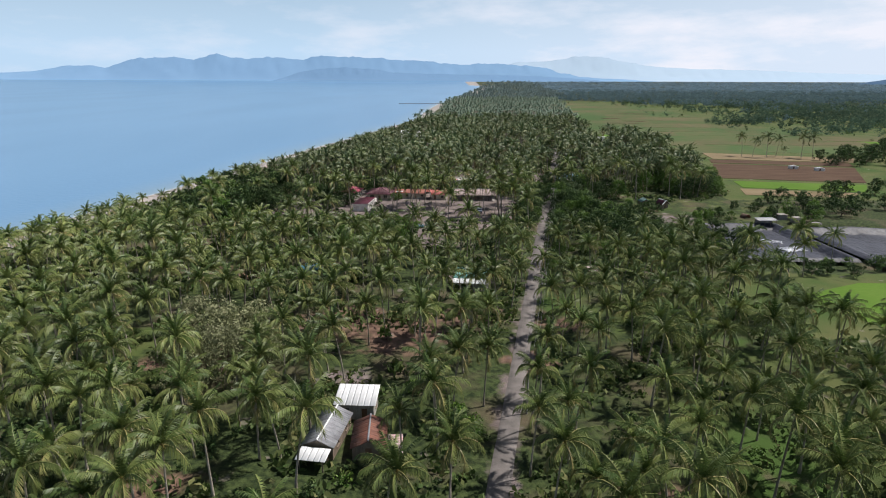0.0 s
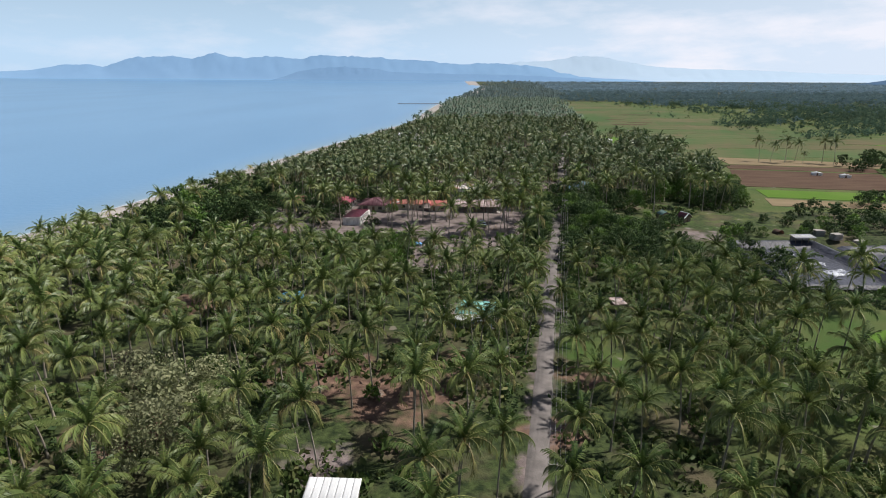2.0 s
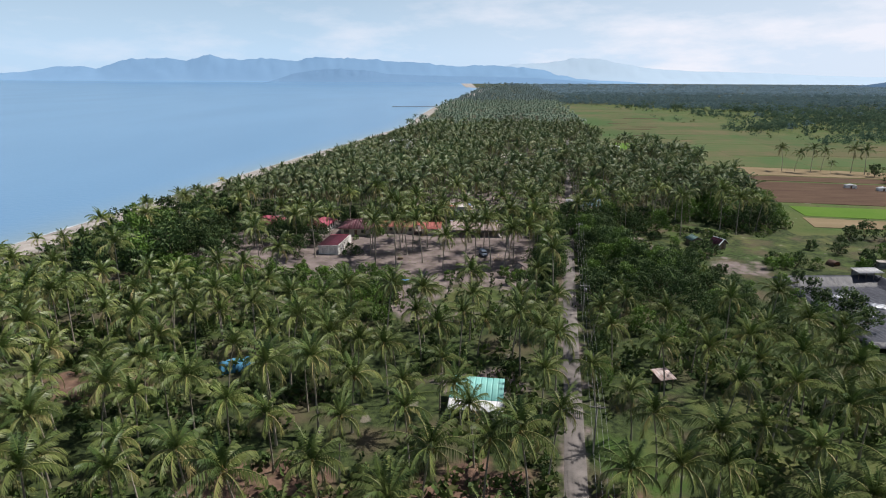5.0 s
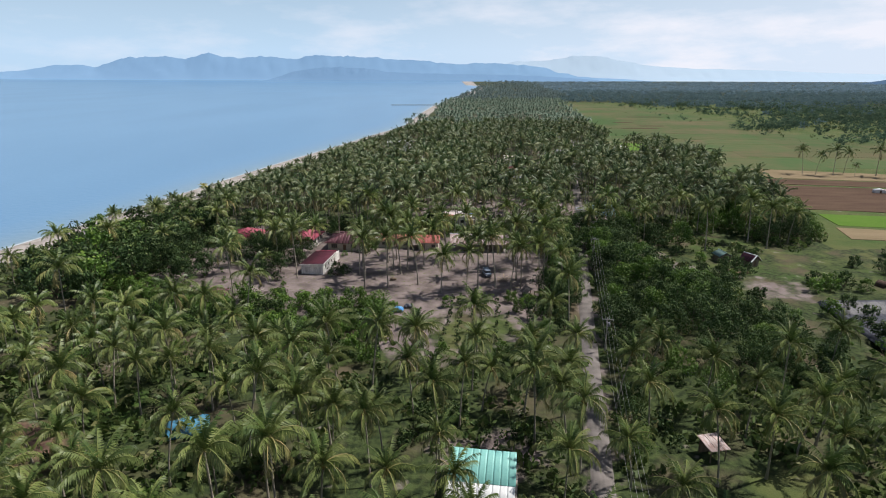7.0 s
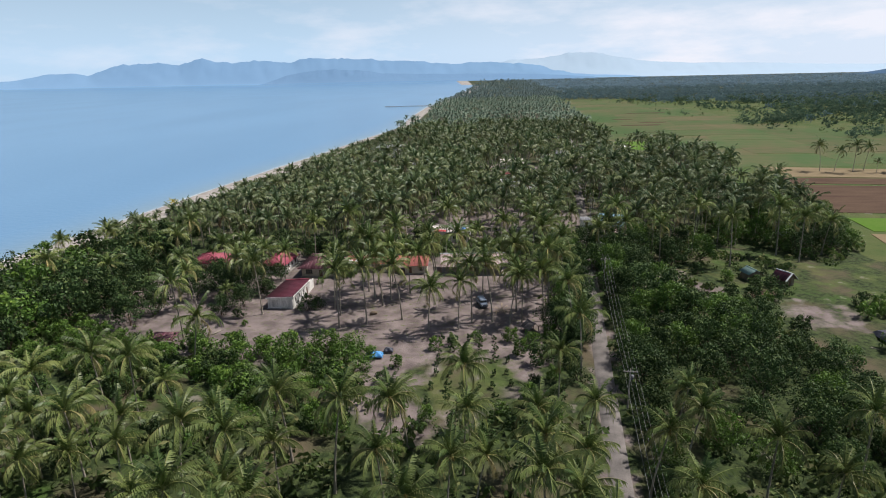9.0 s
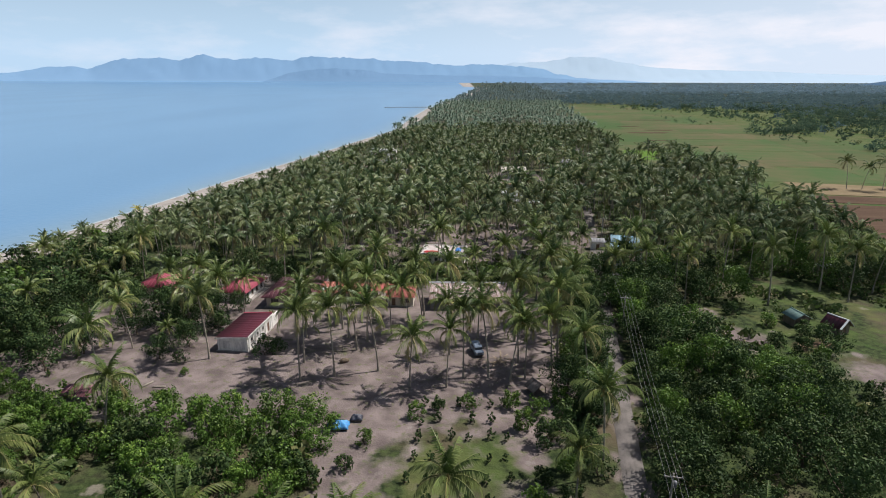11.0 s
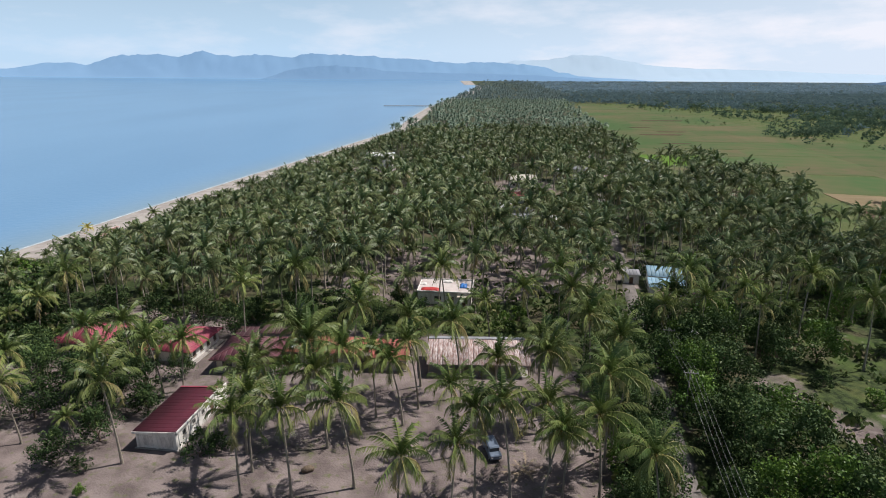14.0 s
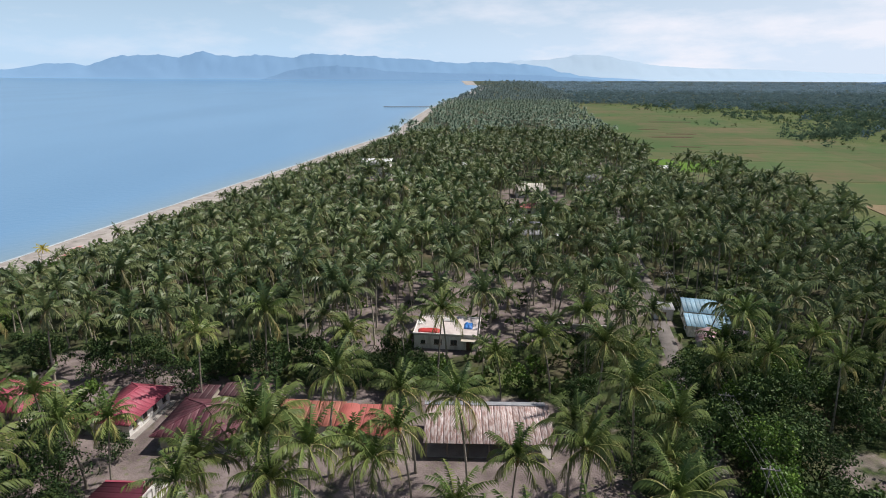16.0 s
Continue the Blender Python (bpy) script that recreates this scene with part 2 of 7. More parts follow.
def turned(verts, x, y, z, angle, size, lean=(0, 0)):
    c, s = math.cos(angle), math.sin(angle)
    v = verts * size
    out = np.empty_like(v)
    out[:, 0] = c * v[:, 0] - s * v[:, 1] + x + lean[0] * v[:, 2]
    out[:, 1] = s * v[:, 0] + c * v[:, 1] + y + lean[1] * v[:, 2]
    out[:, 2] = v[:, 2] + z
    return out


# ---- the lie of the land ----


def shore(y):
    return np.interp(y, (-400, 0, 195, 297, 390, 465, 530, 623, 740, 1000, 1200, 1700, 2400, 3150, 3330, 3420),
                     (-240, -185, -149, -130, -114, -100, -86, -69, -45, -34, -22, 34, 105, 180, 196, 120))


def height(x, y):
    """Flat coast; the far plain and sea lift a little towards the horizon."""
    d = np.maximum(np.asarray(y, float) - 1500, 0) / 3350
    return 31 * d * d


def road_x(y):
    return 8.6 + (np.asarray(y, float) - 64.6) * 0.2


def forest_edge(y):
    return np.interp(y, (-100, 94, 106, 160, 246, 256, 300, 326, 360, 400, 440, 478, 490, 540, 623, 725, 1027, 1525, 3300),
                     (210, 210, 84, 77, 72, 128, 136, 139, 141, 147, 152, 152, 122, 126, 136, 154, 196, 258, 420))


def wood_edge(y):
    return np.interp(y, (300, 420, 560, 620, 757, 1128, 1300, 1395, 1525), (330, 400, 430, 366, 345, 385, 335, 275, 258))


def inside(poly, x, y):
    x, y = np.asarray(x, float), np.asarray(y, float)
    res = np.zeros(np.broadcast(x, y).shape, bool)
    for (x0, y0), (x1, y1) in zip(poly, poly[1:] + poly[:1]):
        hit = ((y0 > y) != (y1 > y)) & (x < (x1 - x0) * (y - y0) / ((y1 - y0) or 1e-9) + x0)
        res ^= hit
    return res


COMPOUND = [(-78, 220), (-76, 246), (-66, 262), (-66, 282), (-25, 270), (26, 264), (32, 240), (29, 214), (18, 190), (8, 180), (-4, 178), (-10, 192), (-12, 202), (-36, 205), (-58, 212)]
YARD = [(-20, 286), (-22, 306), (-6, 332), (40, 335), (62, 322), (50, 300), (28, 292), (16, 284)]
POND = [(86, 160), (92, 214), (145, 220), (215, 205), (215, 148), (110, 150)]
PASTURE = [(76, 113), (74, 152), (100, 152), (230, 150), (230, 100)]
HUT_LAWN = [(72, 214), (64, 234), (63, 248), (76, 254), (82, 272), (102, 272), (106, 254), (136, 254), (150, 222), (96, 214)]
SPARSE = [[(30, 392), (38, 428), (60, 428), (54, 392)], [(-38, 440), (-44, 480), (-4, 480), (-4, 440)], [(58, 420), (68, 452), (94, 452), (84, 420)], [(16, 478), (18, 516), (42, 516), (40, 478)], [(22, 338), (26, 404), (52, 404), (46, 338)], [(44, 270), (52, 296), (74, 296), (66, 270)]]
FAR_YARDS = [[(-45, 478), (-45, 500), (0, 500), (0, 478)], [(36, 424), (36, 456), (60, 456), (60, 424)], [(72, 450), (72, 472), (95, 472), (95, 450)]]
GLADE = [(108, 414), (105, 472), (126, 492), (132, 448), (127, 414)]
OPEN = [COMPOUND, POND, PASTURE, HUT_LAWN, GLADE, [(-42, 152), (-42, 159), (-34, 159), (-34, 152)]] + FAR_YARDS

# ---- ground, sea, backdrop ----
gx = np.concatenate([-np.geomspace(5200, 175, 40), np.arange(-170, 190, 2.5), np.geomspace(192, 6500, 60)])
gy = np.concatenate([np.linspace(-600, 10, 20), np.arange(15, 420, 2.5), np.geomspace(423, 5100, 110)])
X, Y = np.meshgrid(gx, gy)
from_shore = X - shore(Y)
Z = np.interp(from_shore, (-300, -30, 0, 9, 16), (-14, -2.2, -0.35, 0.1, 0.0)) + height(X, Y)
lumps = np.array([[noise.noise((x * 0.06, y * 0.06, 0.3)) for x in gx] for y in gy])
flat = (np.abs(X - road_x(Y)) > 5) & (from_shore > 16)
for poly in (COMPOUND, POND, PASTURE):
    flat &= ~inside(poly, X, Y)
Z += np.where(flat & (Y < 420) & (Y > 15), 0.18 * lumps, 0)
pit = [(90, 166), (95, 209), (140, 214), (205, 198), (205, 156), (112, 155)]
Z -= np.where(inside(pit, X, Y), 1.3, 0)
ids = np.arange(X.size).reshape(X.shape)
quads = np.stack([ids[:-1, :-1], ids[:-1, 1:], ids[1:, 1:], ids[1:, :-1]], -1).reshape(-1, 4)
ground_me = mesh_of("ground", np.stack([X, Y, Z], -1).reshape(-1, 3), np.concatenate([quads[:, [0, 1, 2]], quads[:, [0, 2, 3]]]))
ground_me.polygons.foreach_set("use_smooth", [True] * len(ground_me.polygons))


def near_poly(poly, soft):
    """1 inside a plot, falling to 0 over soft metres outside."""
    best = np.full(X.shape, 1e9)
    for (x0, y0), (x1, y1) in zip(poly, poly[1:] + poly[:1]):
        dx, dy = x1 - x0, y1 - y0
        t = np.clip(((X - x0) * dx + (Y - y0) * dy) / (dx * dx + dy * dy), 0, 1)
        best = np.minimum(best, np.hypot(X - x0 - t * dx, Y - y0 - t * dy))
    return np.where(inside(poly, X, Y), 1.0, np.clip(1 - best / soft, 0, 1))


bare = 0.95 * near_poly(COMPOUND, 5)
for poly in [YARD] + FAR_YARDS:
    bare = np.maximum(bare, 0.85 * near_poly(poly, 5))
bare = np.maximum(bare, 0.8 * np.clip(1 - np.abs(np.abs(X - road_x(Y)) - 1.6) / 1.7, 0, 1) * (Y < 600))
for cx, cy, r in ((-17, 93, 5), (12, 150, 6), (4, 150, 4), (90, 219, 8), (-6, 187, 6), (70, 236, 6), (66, 247, 5)):
    bare = np.maximum(bare, 0.75 * np.clip(1.6 - np.hypot(X - cx, Y - cy) / r, 0, 1))
bare *= 1 - 0.8 * np.clip(1.6 - np.hypot(X - 9, (Y - 192) * 0.8) / 9, 0, 1)     # grassed orchard corner
red = np.zeros(X.shape)
for cx, cy, r in ((-8, 112, 12), (6, 122, 8), (-22, 120, 10), (18, 100, 6), (28, 118, 6), (-60, 150, 9), (24, 214, 7), (84, 232, 5), (-48, 100, 9), (-40, 62, 7), (30, 60, 7)):
    red = np.maximum(red, np.clip(1.5 - np.hypot(X - cx, (Y - cy) * 1.3) / r, 0, 1))
lush = np.maximum(np.maximum(near_poly(PASTURE, 4), near_poly(GLADE, 4)), 0.45 * near_poly(HUT_LAWN, 4))
lush = np.maximum(lush, np.where((X > forest_edge(Y)) & (Y > 255) & (X < wood_edge(Y) + 260) & (Y < 1400), 0.9, 0))
for cx, cy, r in ((20, 268, 9), (6, 185, 5), (8, 193, 8), (16, 196, 6), (40, 80, 9), (48, 68, 14), (62, 95, 18), (58, 76, 14), (52, 120, 14), (66, 132, 12), (50, 140, 9), (30, 128, 8), (-52, 160, 8), (-62, 108, 9), (-20, 268, 7)):
    lush = np.maximum(lush, 0.8 * np.clip(1.5 - np.hypot(X - cx, Y - cy) / r, 0, 1))
beach = np.clip((18 + 0.02 * np.maximum(Y - 1300, 0) - from_shore) / 4, 0, 1)
for key, values in (("bare", bare), ("red", red), ("lush", lush), ("beach", beach)):
    ground_me.attributes.new(key, "FLOAT", "POINT").data.foreach_set("value", values.ravel().astype(np.float32))


def ground_material():
    m = bpy.data.materials.new("coastal_ground")
    m.use_nodes = True
    n, l = m.node_tree.nodes, m.node_tree.links
    b = n["Principled BSDF"]
    b.inputs["Roughness"].default_value = 0.95
    b.inputs["Specular IOR Level"].default_value = 0.2
    pos = n.new("ShaderNodeTexCoord")

    def noisy(scale, detail=6, lo=0.4, hi=0.6):
        t = n.new("ShaderNodeTexNoise"); t.inputs["Scale"].default_value, t.inputs["Detail"].default_value = scale, detail
        l.new(pos.outputs["Object"], t.inputs["Vector"])
        r = n.new("ShaderNodeMapRange"); r.inputs["From Min"].default_value, r.inputs["From Max"].default_value = lo, hi
        l.new(t.outputs[0], r.inputs["Value"])
        return r.outputs[0]

    def mix(f, a, c):
        x = n.new("ShaderNodeMixRGB")
        for k, v in ((1, a), (2, c)):
            if isinstance(v, tuple):
                x.inputs[k].default_value = (*v, 1)
            else:
                l.new(v, x.inputs[k])
        l.new(f, x.inputs[0])
        return x.outputs[0]

    def zone(key, ragged):
        a = n.new("ShaderNodeAttribute"); a.attribute_name = key
        s = n.new("ShaderNodeMath"); s.operation = "MULTIPLY_ADD"; s.inputs[1].default_value = 0.9; s.inputs[2].default_value = -0.45
        l.new(ragged, s.inputs[0])
        t = n.new("ShaderNodeMath"); t.operation = "ADD"
        l.new(a.outputs["Fac"], t.inputs[0]); l.new(s.outputs[0], t.inputs[1])
        r = n.new("ShaderNodeMapRange"); r.inputs["From Min"].default_value, r.inputs["From Max"].default_value = 0.35, 0.75
        l.new(t.outputs[0], r.inputs["Value"])
        return r.outputs[0]

    grass = mix(noisy(0.9, 9, 0.36, 0.64), (0.016, 0.027, 0.010), (0.060, 0.082, 0.028))
    grass = mix(noisy(0.07, 5, 0.5, 0.68), grass, (0.105, 0.085, 0.055))
    green = mix(noisy(0.05, 9, 0.36, 0.64), (0.050, 0.092, 0.020), (0.104, 0.112, 0.042))
    soil = mix(noisy(0.25, 9, 0.36, 0.64), (0.235, 0.192, 0.184), (0.125, 0.100, 0.096))
    soil = mix(noisy(0.9, 6, 0.56, 0.72), soil, (0.13, 0.135, 0.07))
    rust = mix(noisy(0.5, 9, 0.36, 0.64), (0.085, 0.052, 0.040), (0.205, 0.130, 0.095))
    sand = mix(noisy(0.2, 7), (0.41, 0.375, 0.345), (0.30, 0.27, 0.25))
    rag = noisy(0.22, 8, 0.3, 0.7)
    c = mix(zone("red", rag), grass, rust)
    c = mix(zone("lush", rag), c, green)
    c = mix(zone("bare", rag), c, soil)
    c = mix(zone("beach", rag), c, sand)
    l.new(c, b.inputs["Base Color"])
    bp = n.new("ShaderNodeBump"); bp.inputs["Strength"].default_value, bp.inputs["Distance"].default_value = 0.5, 0.15
    l.new(noisy(3.0, 6, 0.2, 0.8), bp.inputs["Height"]); l.new(bp.outputs[0], b.inputs["Normal"])
    return m


ground_me.materials.append(ground_material())
tagged(new("ground", ground_me), "flat coastal ground, grass, bare soil and sand", "ground", kind="structure")


def sea_material():
    m = bpy.data.materials.new("sea_water")
    m.use_nodes = True
    n, l = m.node_tree.nodes, m.node_tree.links
    b = n["Principled BSDF"]
    b.inputs["Roughness"].default_value, b.inputs["IOR"].default_value = 0.28, 1.33
    pos = n.new("ShaderNodeTexCoord")
    mp = n.new("ShaderNodeMapping"); mp.inputs["Scale"].default_value = (0.010, 0.0022, 1); mp.inputs["Rotation"].default_value = (0, 0, 0.2)
    l.new(pos.outputs["Object"], mp.inputs[0])
    t = n.new("ShaderNodeTexNoise"); t.inputs["Scale"].default_value, t.inputs["Detail"].default_value = 1.0, 5
    l.new(mp.outputs[0], t.inputs["Vector"])
    r = n.new("ShaderNodeMapRange"); r.inputs["From Min"].default_value, r.inputs["From Max"].default_value = 0.35, 0.65
    l.new(t.outputs[0], r.inputs["Value"])
    c = n.new("ShaderNodeMixRGB"); c.inputs[1].default_value, c.inputs[2].default_value = (0.122, 0.255, 0.425, 1), (0.148, 0.295, 0.475, 1)
    l.new(r.outputs[0], c.inputs[0])
    sh = n.new("ShaderNodeAttribute"); sh.attribute_name = "shoal"
    c2 = n.new("ShaderNodeMixRGB"); c2.inputs[2].default_value = (0.20, 0.29, 0.36, 1)
    l.new(sh.outputs["Fac"], c2.inputs[0]); l.new(c.outputs[0], c2.inputs[1])
    l.new(c2.outputs[0], b.inputs["Base Color"])
    w = n.new("ShaderNodeTexNoise"); w.inputs["Scale"].default_value, w.inputs["Detail"].default_value = 0.35, 6
    l.new(pos.outputs["Object"], w.inputs["Vector"])
    bp = n.new("ShaderNodeBump"); bp.inputs["Strength"].default_value, bp.inputs["Distance"].default_value = 0.35, 0.35
    l.new(w.outputs[0], bp.inputs["Height"]); l.new(bp.outputs[0], b.inputs["Normal"])
    return m


sy = np.concatenate([np.linspace(-600, 0, 8), np.arange(20, 1300, 20), np.geomspace(1320, 5100, 60)])
sd = np.concatenate([[6, 1, -2, -5, -9, -16, -30, -60, -120, -250, -500, -1000, -2000, -3500, -6000]])
SD, SY = np.meshgrid(sd, sy)
SX = shore(SY) + SD + np.where(SY > 3400, 900, 0)
SZ = -0.34 + height(SX, SY)
k = np.arange(SX.size).reshape(SX.shape)
sq = np.stack([k[:-1, :-1], k[1:, :-1], k[1:, 1:], k[:-1, 1:]], -1).reshape(-1, 4)
sea_me = mesh_of("water", np.stack([SX, SY, SZ], -1).reshape(-1, 3), np.concatenate([sq[:, [0, 1, 2]], sq[:, [0, 2, 3]]]))
sea_me.polygons.foreach_set("use_smooth", [True] * len(sea_me.polygons))
sea_me.attributes.new("shoal", "FLOAT", "POINT").data.foreach_set("value", np.clip(1 + SD / 22, 0, 1).ravel().astype(np.float32))
sea_me.materials.append(sea_material())
tagged(new("water", sea_me), "calm pale blue sea of a wide bay", "sea", kind="structure")

# low swash along the water's edge
fy = np.arange(150, 1300, 3.0)
fw = 0.25 + 0.7 * np.array([0.5 + 0.5 * noise.noise((0.0, y * 0.03, 2.0)) for y in fy])
fx = shore(fy) + 0.5 * np.array([noise.noise((1.0, y * 0.05, 4.0)) for y in fy])
fv = np.concatenate([np.stack([fx - fw, fy, np.full(len(fy), -0.30)], -1), np.stack([fx + 0.5, fy, np.full(len(fy), -0.27)], -1)])
fi = np.arange(len(fy) - 1)
foam_me = mesh_of("surf", fv, np.concatenate([np.stack([fi, fi + len(fy), fi + len(fy) + 1], -1), np.stack([fi, fi + len(fy) + 1, fi + 1], -1)]))
foam_me.materials.append(M_FOAM)
tagged(new("surf", foam_me), "thin white line of surf on the beach", "surf", kind="structure")


def ridge(name, points, dist, foot, haze_colour, second, label, seed, rough=0.018, scale=1.0):
    """A mountain range as a relief: points are (sideways, height) per unit of distance, joined smoothly and broken by spurs."""
    a = np.array(points)
    s = np.linspace(a[0, 0], a[-1, 0], 420)
    top = np.interp(s, a[:, 0], a[:, 1])
    for i in range(2):
        top[1:-1] = 0.25 * top[:-2] + 0.5 * top[1:-1] + 0.25 * top[2:]
    rows = 14
    v = np.zeros((rows, len(s), 3))
    for r in range(rows):
        q = r / (rows - 1)                                   # 0 foot, 1 crest
        wob = np.array([noise.fractal((x * 48, q * 1.2 + seed, seed), 0.8, 2.0, 6) for x in s])
        spur = np.array([abs(noise.noise((x * 34, q * 1.1 + seed, 7.7 + seed))) for x in s])
        v[r, :, 0] = s * dist
        v[r, :, 1] = dist - 130 * (1 - q) - 26 * spur * (1 - q) * 2 * q
        v[r, :, 2] = foot + (52 + dist * top * (1 + rough * wob * (q > 0.5)) - foot) * (q ** 1.25)
    n = np.arange(rows * len(s)).reshape(rows, len(s))
    q4 = np.stack([n[:-1, :-1], n[:-1, 1:], n[1:, 1:], n[1:, :-1]], -1).reshape(-1, 4)
    me = mesh_of(name, v.reshape(-1, 3), np.concatenate([q4[:, [0, 1, 2]], q4[:, [0, 2, 3]]]))
    me.polygons.foreach_set("use_smooth", [True] * len(me.polygons))
    m = material(name, tuple(0.35 * c for c in haze_colour), tuple(0.35 * c for c in second), 0.004, 1.0, bump=0, fine=0.02, spec=0.0)
    b = m.node_tree.nodes["Principled BSDF"]                 # haze of many miles of air, put in as blue colour and glow
    b.inputs["Emission Color"].default_value, b.inputs["Emission Strength"].default_value = (*haze_colour, 1), 0.62
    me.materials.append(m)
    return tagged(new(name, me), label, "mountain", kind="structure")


# ---- palms and trees: shapes ----


def frond(length, rise, droop, leaves, rng, wide, lmax, hang):
    """One feather leaf, growing along +x: an arching rib with narrow leaflets hanging on both sides."""
    steps = 7 if leaves > 10 else 4
    s = np.linspace(0, 1, steps + 1)
    ang = np.radians(rise - droop * s ** 1.35)
    d = np.stack([np.cos(ang), np.zeros_like(s), np.sin(ang)], -1)
    p = np.concatenate([[[0, 0, 0]], np.cumsum((d[1:] + d[:-1]) / 2 * length / steps, 0)])
    bend = rng.normal(0, 0.10)
    p[:, 1] += bend * length * s ** 2
    w = 0.058 * (1 - 0.8 * s) * (1.0 if leaves > 10 else 1.8)
    rib = np.concatenate([p + np.stack([0 * s, w, 0 * s], -1), p - np.stack([0 * s, w, 0 * s], -1)])
    rib[:, 2] += 0.05
    i = np.arange(steps)
    tris = [np.stack([i, i + 1, i + steps + 2], -1), np.stack([i, i + steps + 2, i + steps + 1], -1)]
    verts = [rib]
    n0 = len(rib)
    t = np.linspace(0.15, 1.0, leaves)
    for side in (1, -1):
        tt = t + rng.normal(0, 0.012, leaves)
        c = np.stack([np.interp(tt, s, p[:, k]) for k in range(3)], -1)
        a = np.radians(rise - droop * np.clip(tt, 0, 1) ** 1.35)
        T = np.stack([np.cos(a), np.zeros_like(a), np.sin(a)], -1)
        N = np.stack([-np.sin(a), np.zeros_like(a), np.cos(a)], -1)
        ln = lmax * (0.40 + 0.75 * np.sin(np.clip(tt, 0, 1) * 2.55 + 0.25)) * rng.uniform(0.82, 1.10, leaves)
        fwd = 0.45 + 0.85 * tt + rng.normal(0, 0.06, leaves)
        dirs = side * np.array([[0, 1.0, 0]]) + T * fwd[:, None] + N * 0.15
        dirs /= np.linalg.norm(dirs, axis=1)[:, None]
        hg = hang * rng.uniform(0.75, 1.25, leaves)
        tip = c + dirs * ln[:, None] + np.array([[0, 0, -1.0]]) * (hg * ln)[:, None]
        half = T * (wide / 2)
        verts.append(np.stack([c - half, c + half, tip], 1).reshape(-1, 3))
        b = n0 + 3 * np.arange(leaves)
        tris.append(np.stack([b, b + 1, b + 2], -1))
        n0 += 3 * leaves
    return np.concatenate(verts), np.concatenate(tris)


def nut(r, c, rng):
    """A husk: a small eight-sided pointed globe."""
    a = np.arange(5) * 2 * math.pi / 5
    v = [np.array([[0, 0, 1.2 * r]])] + [np.stack([np.cos(a + o) * r * 0.9, np.sin(a + o) * r * 0.9, np.full(5, z * r)], -1) for o, z in ((0, 0.35), (0.6, -0.5))] + [np.array([[0, 0, -1.2 * r]])]
    f = []
    for k in range(5):
        j = (k + 1) % 5
        f += [(0, 1 + k, 1 + j), (1 + k, 6 + k, 1 + j), (1 + j, 6 + k, 6 + j), (6 + k, 11, 6 + j)]
    return np.concatenate(v) + np.asarray(c), np.array(f)


def rz(verts, a):
    c, s = math.cos(a), math.sin(a)
    return np.stack([c * verts[:, 0] - s * verts[:, 1], s * verts[:, 0] + c * verts[:, 1], verts[:, 2]], -1)


def palm_shape(seed, level, leaflets=28):
    """Trunk about 11 m, crown of feather leaves. Gives trunk, list of (frond verts, tris, tint, azimuth), nuts; origin at the trunk's foot."""
    rng = np.random.default_rng(seed)
    h = rng.uniform(9.4, 12.4)
    lean = rng.normal(0, 0.06, 2)
    q = np.linspace(0, 1, (7, 4, 2)[level])
    path = np.stack([lean[0] * h * q ** 1.6 * 1.2, lean[1] * h * q ** 1.6 * 1.2, h * q], -1)
    rad = np.interp(q, (0, 0.08, 0.3, 1), (0.24, 0.17, 0.135, 0.10))
    trunk = tube(path, rad, (7, 5, 3)[level])
    top = path[-1]
    count = (rng.integers(21, 26), 15, 10)[level]
    leaves = (leaflets, 9, 0)[level]
    fr = []
    for i in range(count):
        age = (i + rng.uniform(-0.3, 0.3)) / (count - 1)
        az = i * 2.39996 + rng.normal(0, 0.12)
        rise = 88 - 72 * np.clip(age, 0, 1) ** 1.05 + rng.normal(0, 9)
        droop = 40 + 88 * min(max(age, 0), 1) + rng.normal(0, 15)
        ln = (5.0 - 0.6 * abs(age - 0.5)) * rng.uniform(0.80, 1.14)
        if age < 0.12:
            ln *= 0.8
        tint = 0.08 + 0.40 * max(age, 0) ** 1.3 + rng.uniform(-0.10, 0.24)
        if age > 0.84 and rng.random() < 0.42:
            tint, droop, rise = rng.uniform(0.66, 0.92), droop + 15, rise - 22
        if level < 2:
            v, f = frond(ln, rise, droop, leaves, rng, (4.9 / leaflets, 0.55)[level], (0.82, 1.05)[level], 0.55 + 0.75 * max(age, 0))
        else:
            a0, a1 = math.radians(rise), math.radians(rise - droop)
            p0, p1 = np.zeros(3), np.array([math.cos(a0), 0, math.sin(a0)]) * ln * 0.55
            p2 = p1 + np.array([math.cos(a1), 0, math.sin(a1)]) * ln * 0.5
            sd_ = np.array([0, 0.7, -0.5])
            ss_ = np.array([0, -0.7, -0.5])
            v = np.array([p0, p1 + sd_, p1 + np.array([0, 0, 0.06]), p1 + ss_, p2])
            f = np.array([(0, 1, 2), (0, 2, 3), (1, 4, 2), (2, 4, 3)])
        shade = np.full(len(v), tint)
        if level < 2:
            shade[:16 if level == 0 else 10] += 0.32
        fr.append((v, f, shade, az))
    nuts = []
    if level == 0:
        for k in range(rng.integers(7, 13)):
            a, r = rng.uniform(0, 6.28), rng.uniform(0.25, 0.42)
            nuts.append(nut(0.15, (r * math.cos(a), r * math.sin(a), -0.25 - rng.uniform(0, 0.35)), rng))
    return trunk, fr, nuts, top, h


def palm_flat(shape):
    """The whole palm as arrays: leaf verts, tris, tints and trunk verts, tris."""
    trunk, fr, nuts, top, h = shape
    vs, fs, ts, n = [], [], [], 0
    for v, f, t, az in fr:
        vs.append(rz(v, az) + top); fs.append(f + n); ts.append(t); n += len(v)
    return np.concatenate(vs), np.concatenate(fs), np.concatenate(ts), trunk[0], trunk[1]


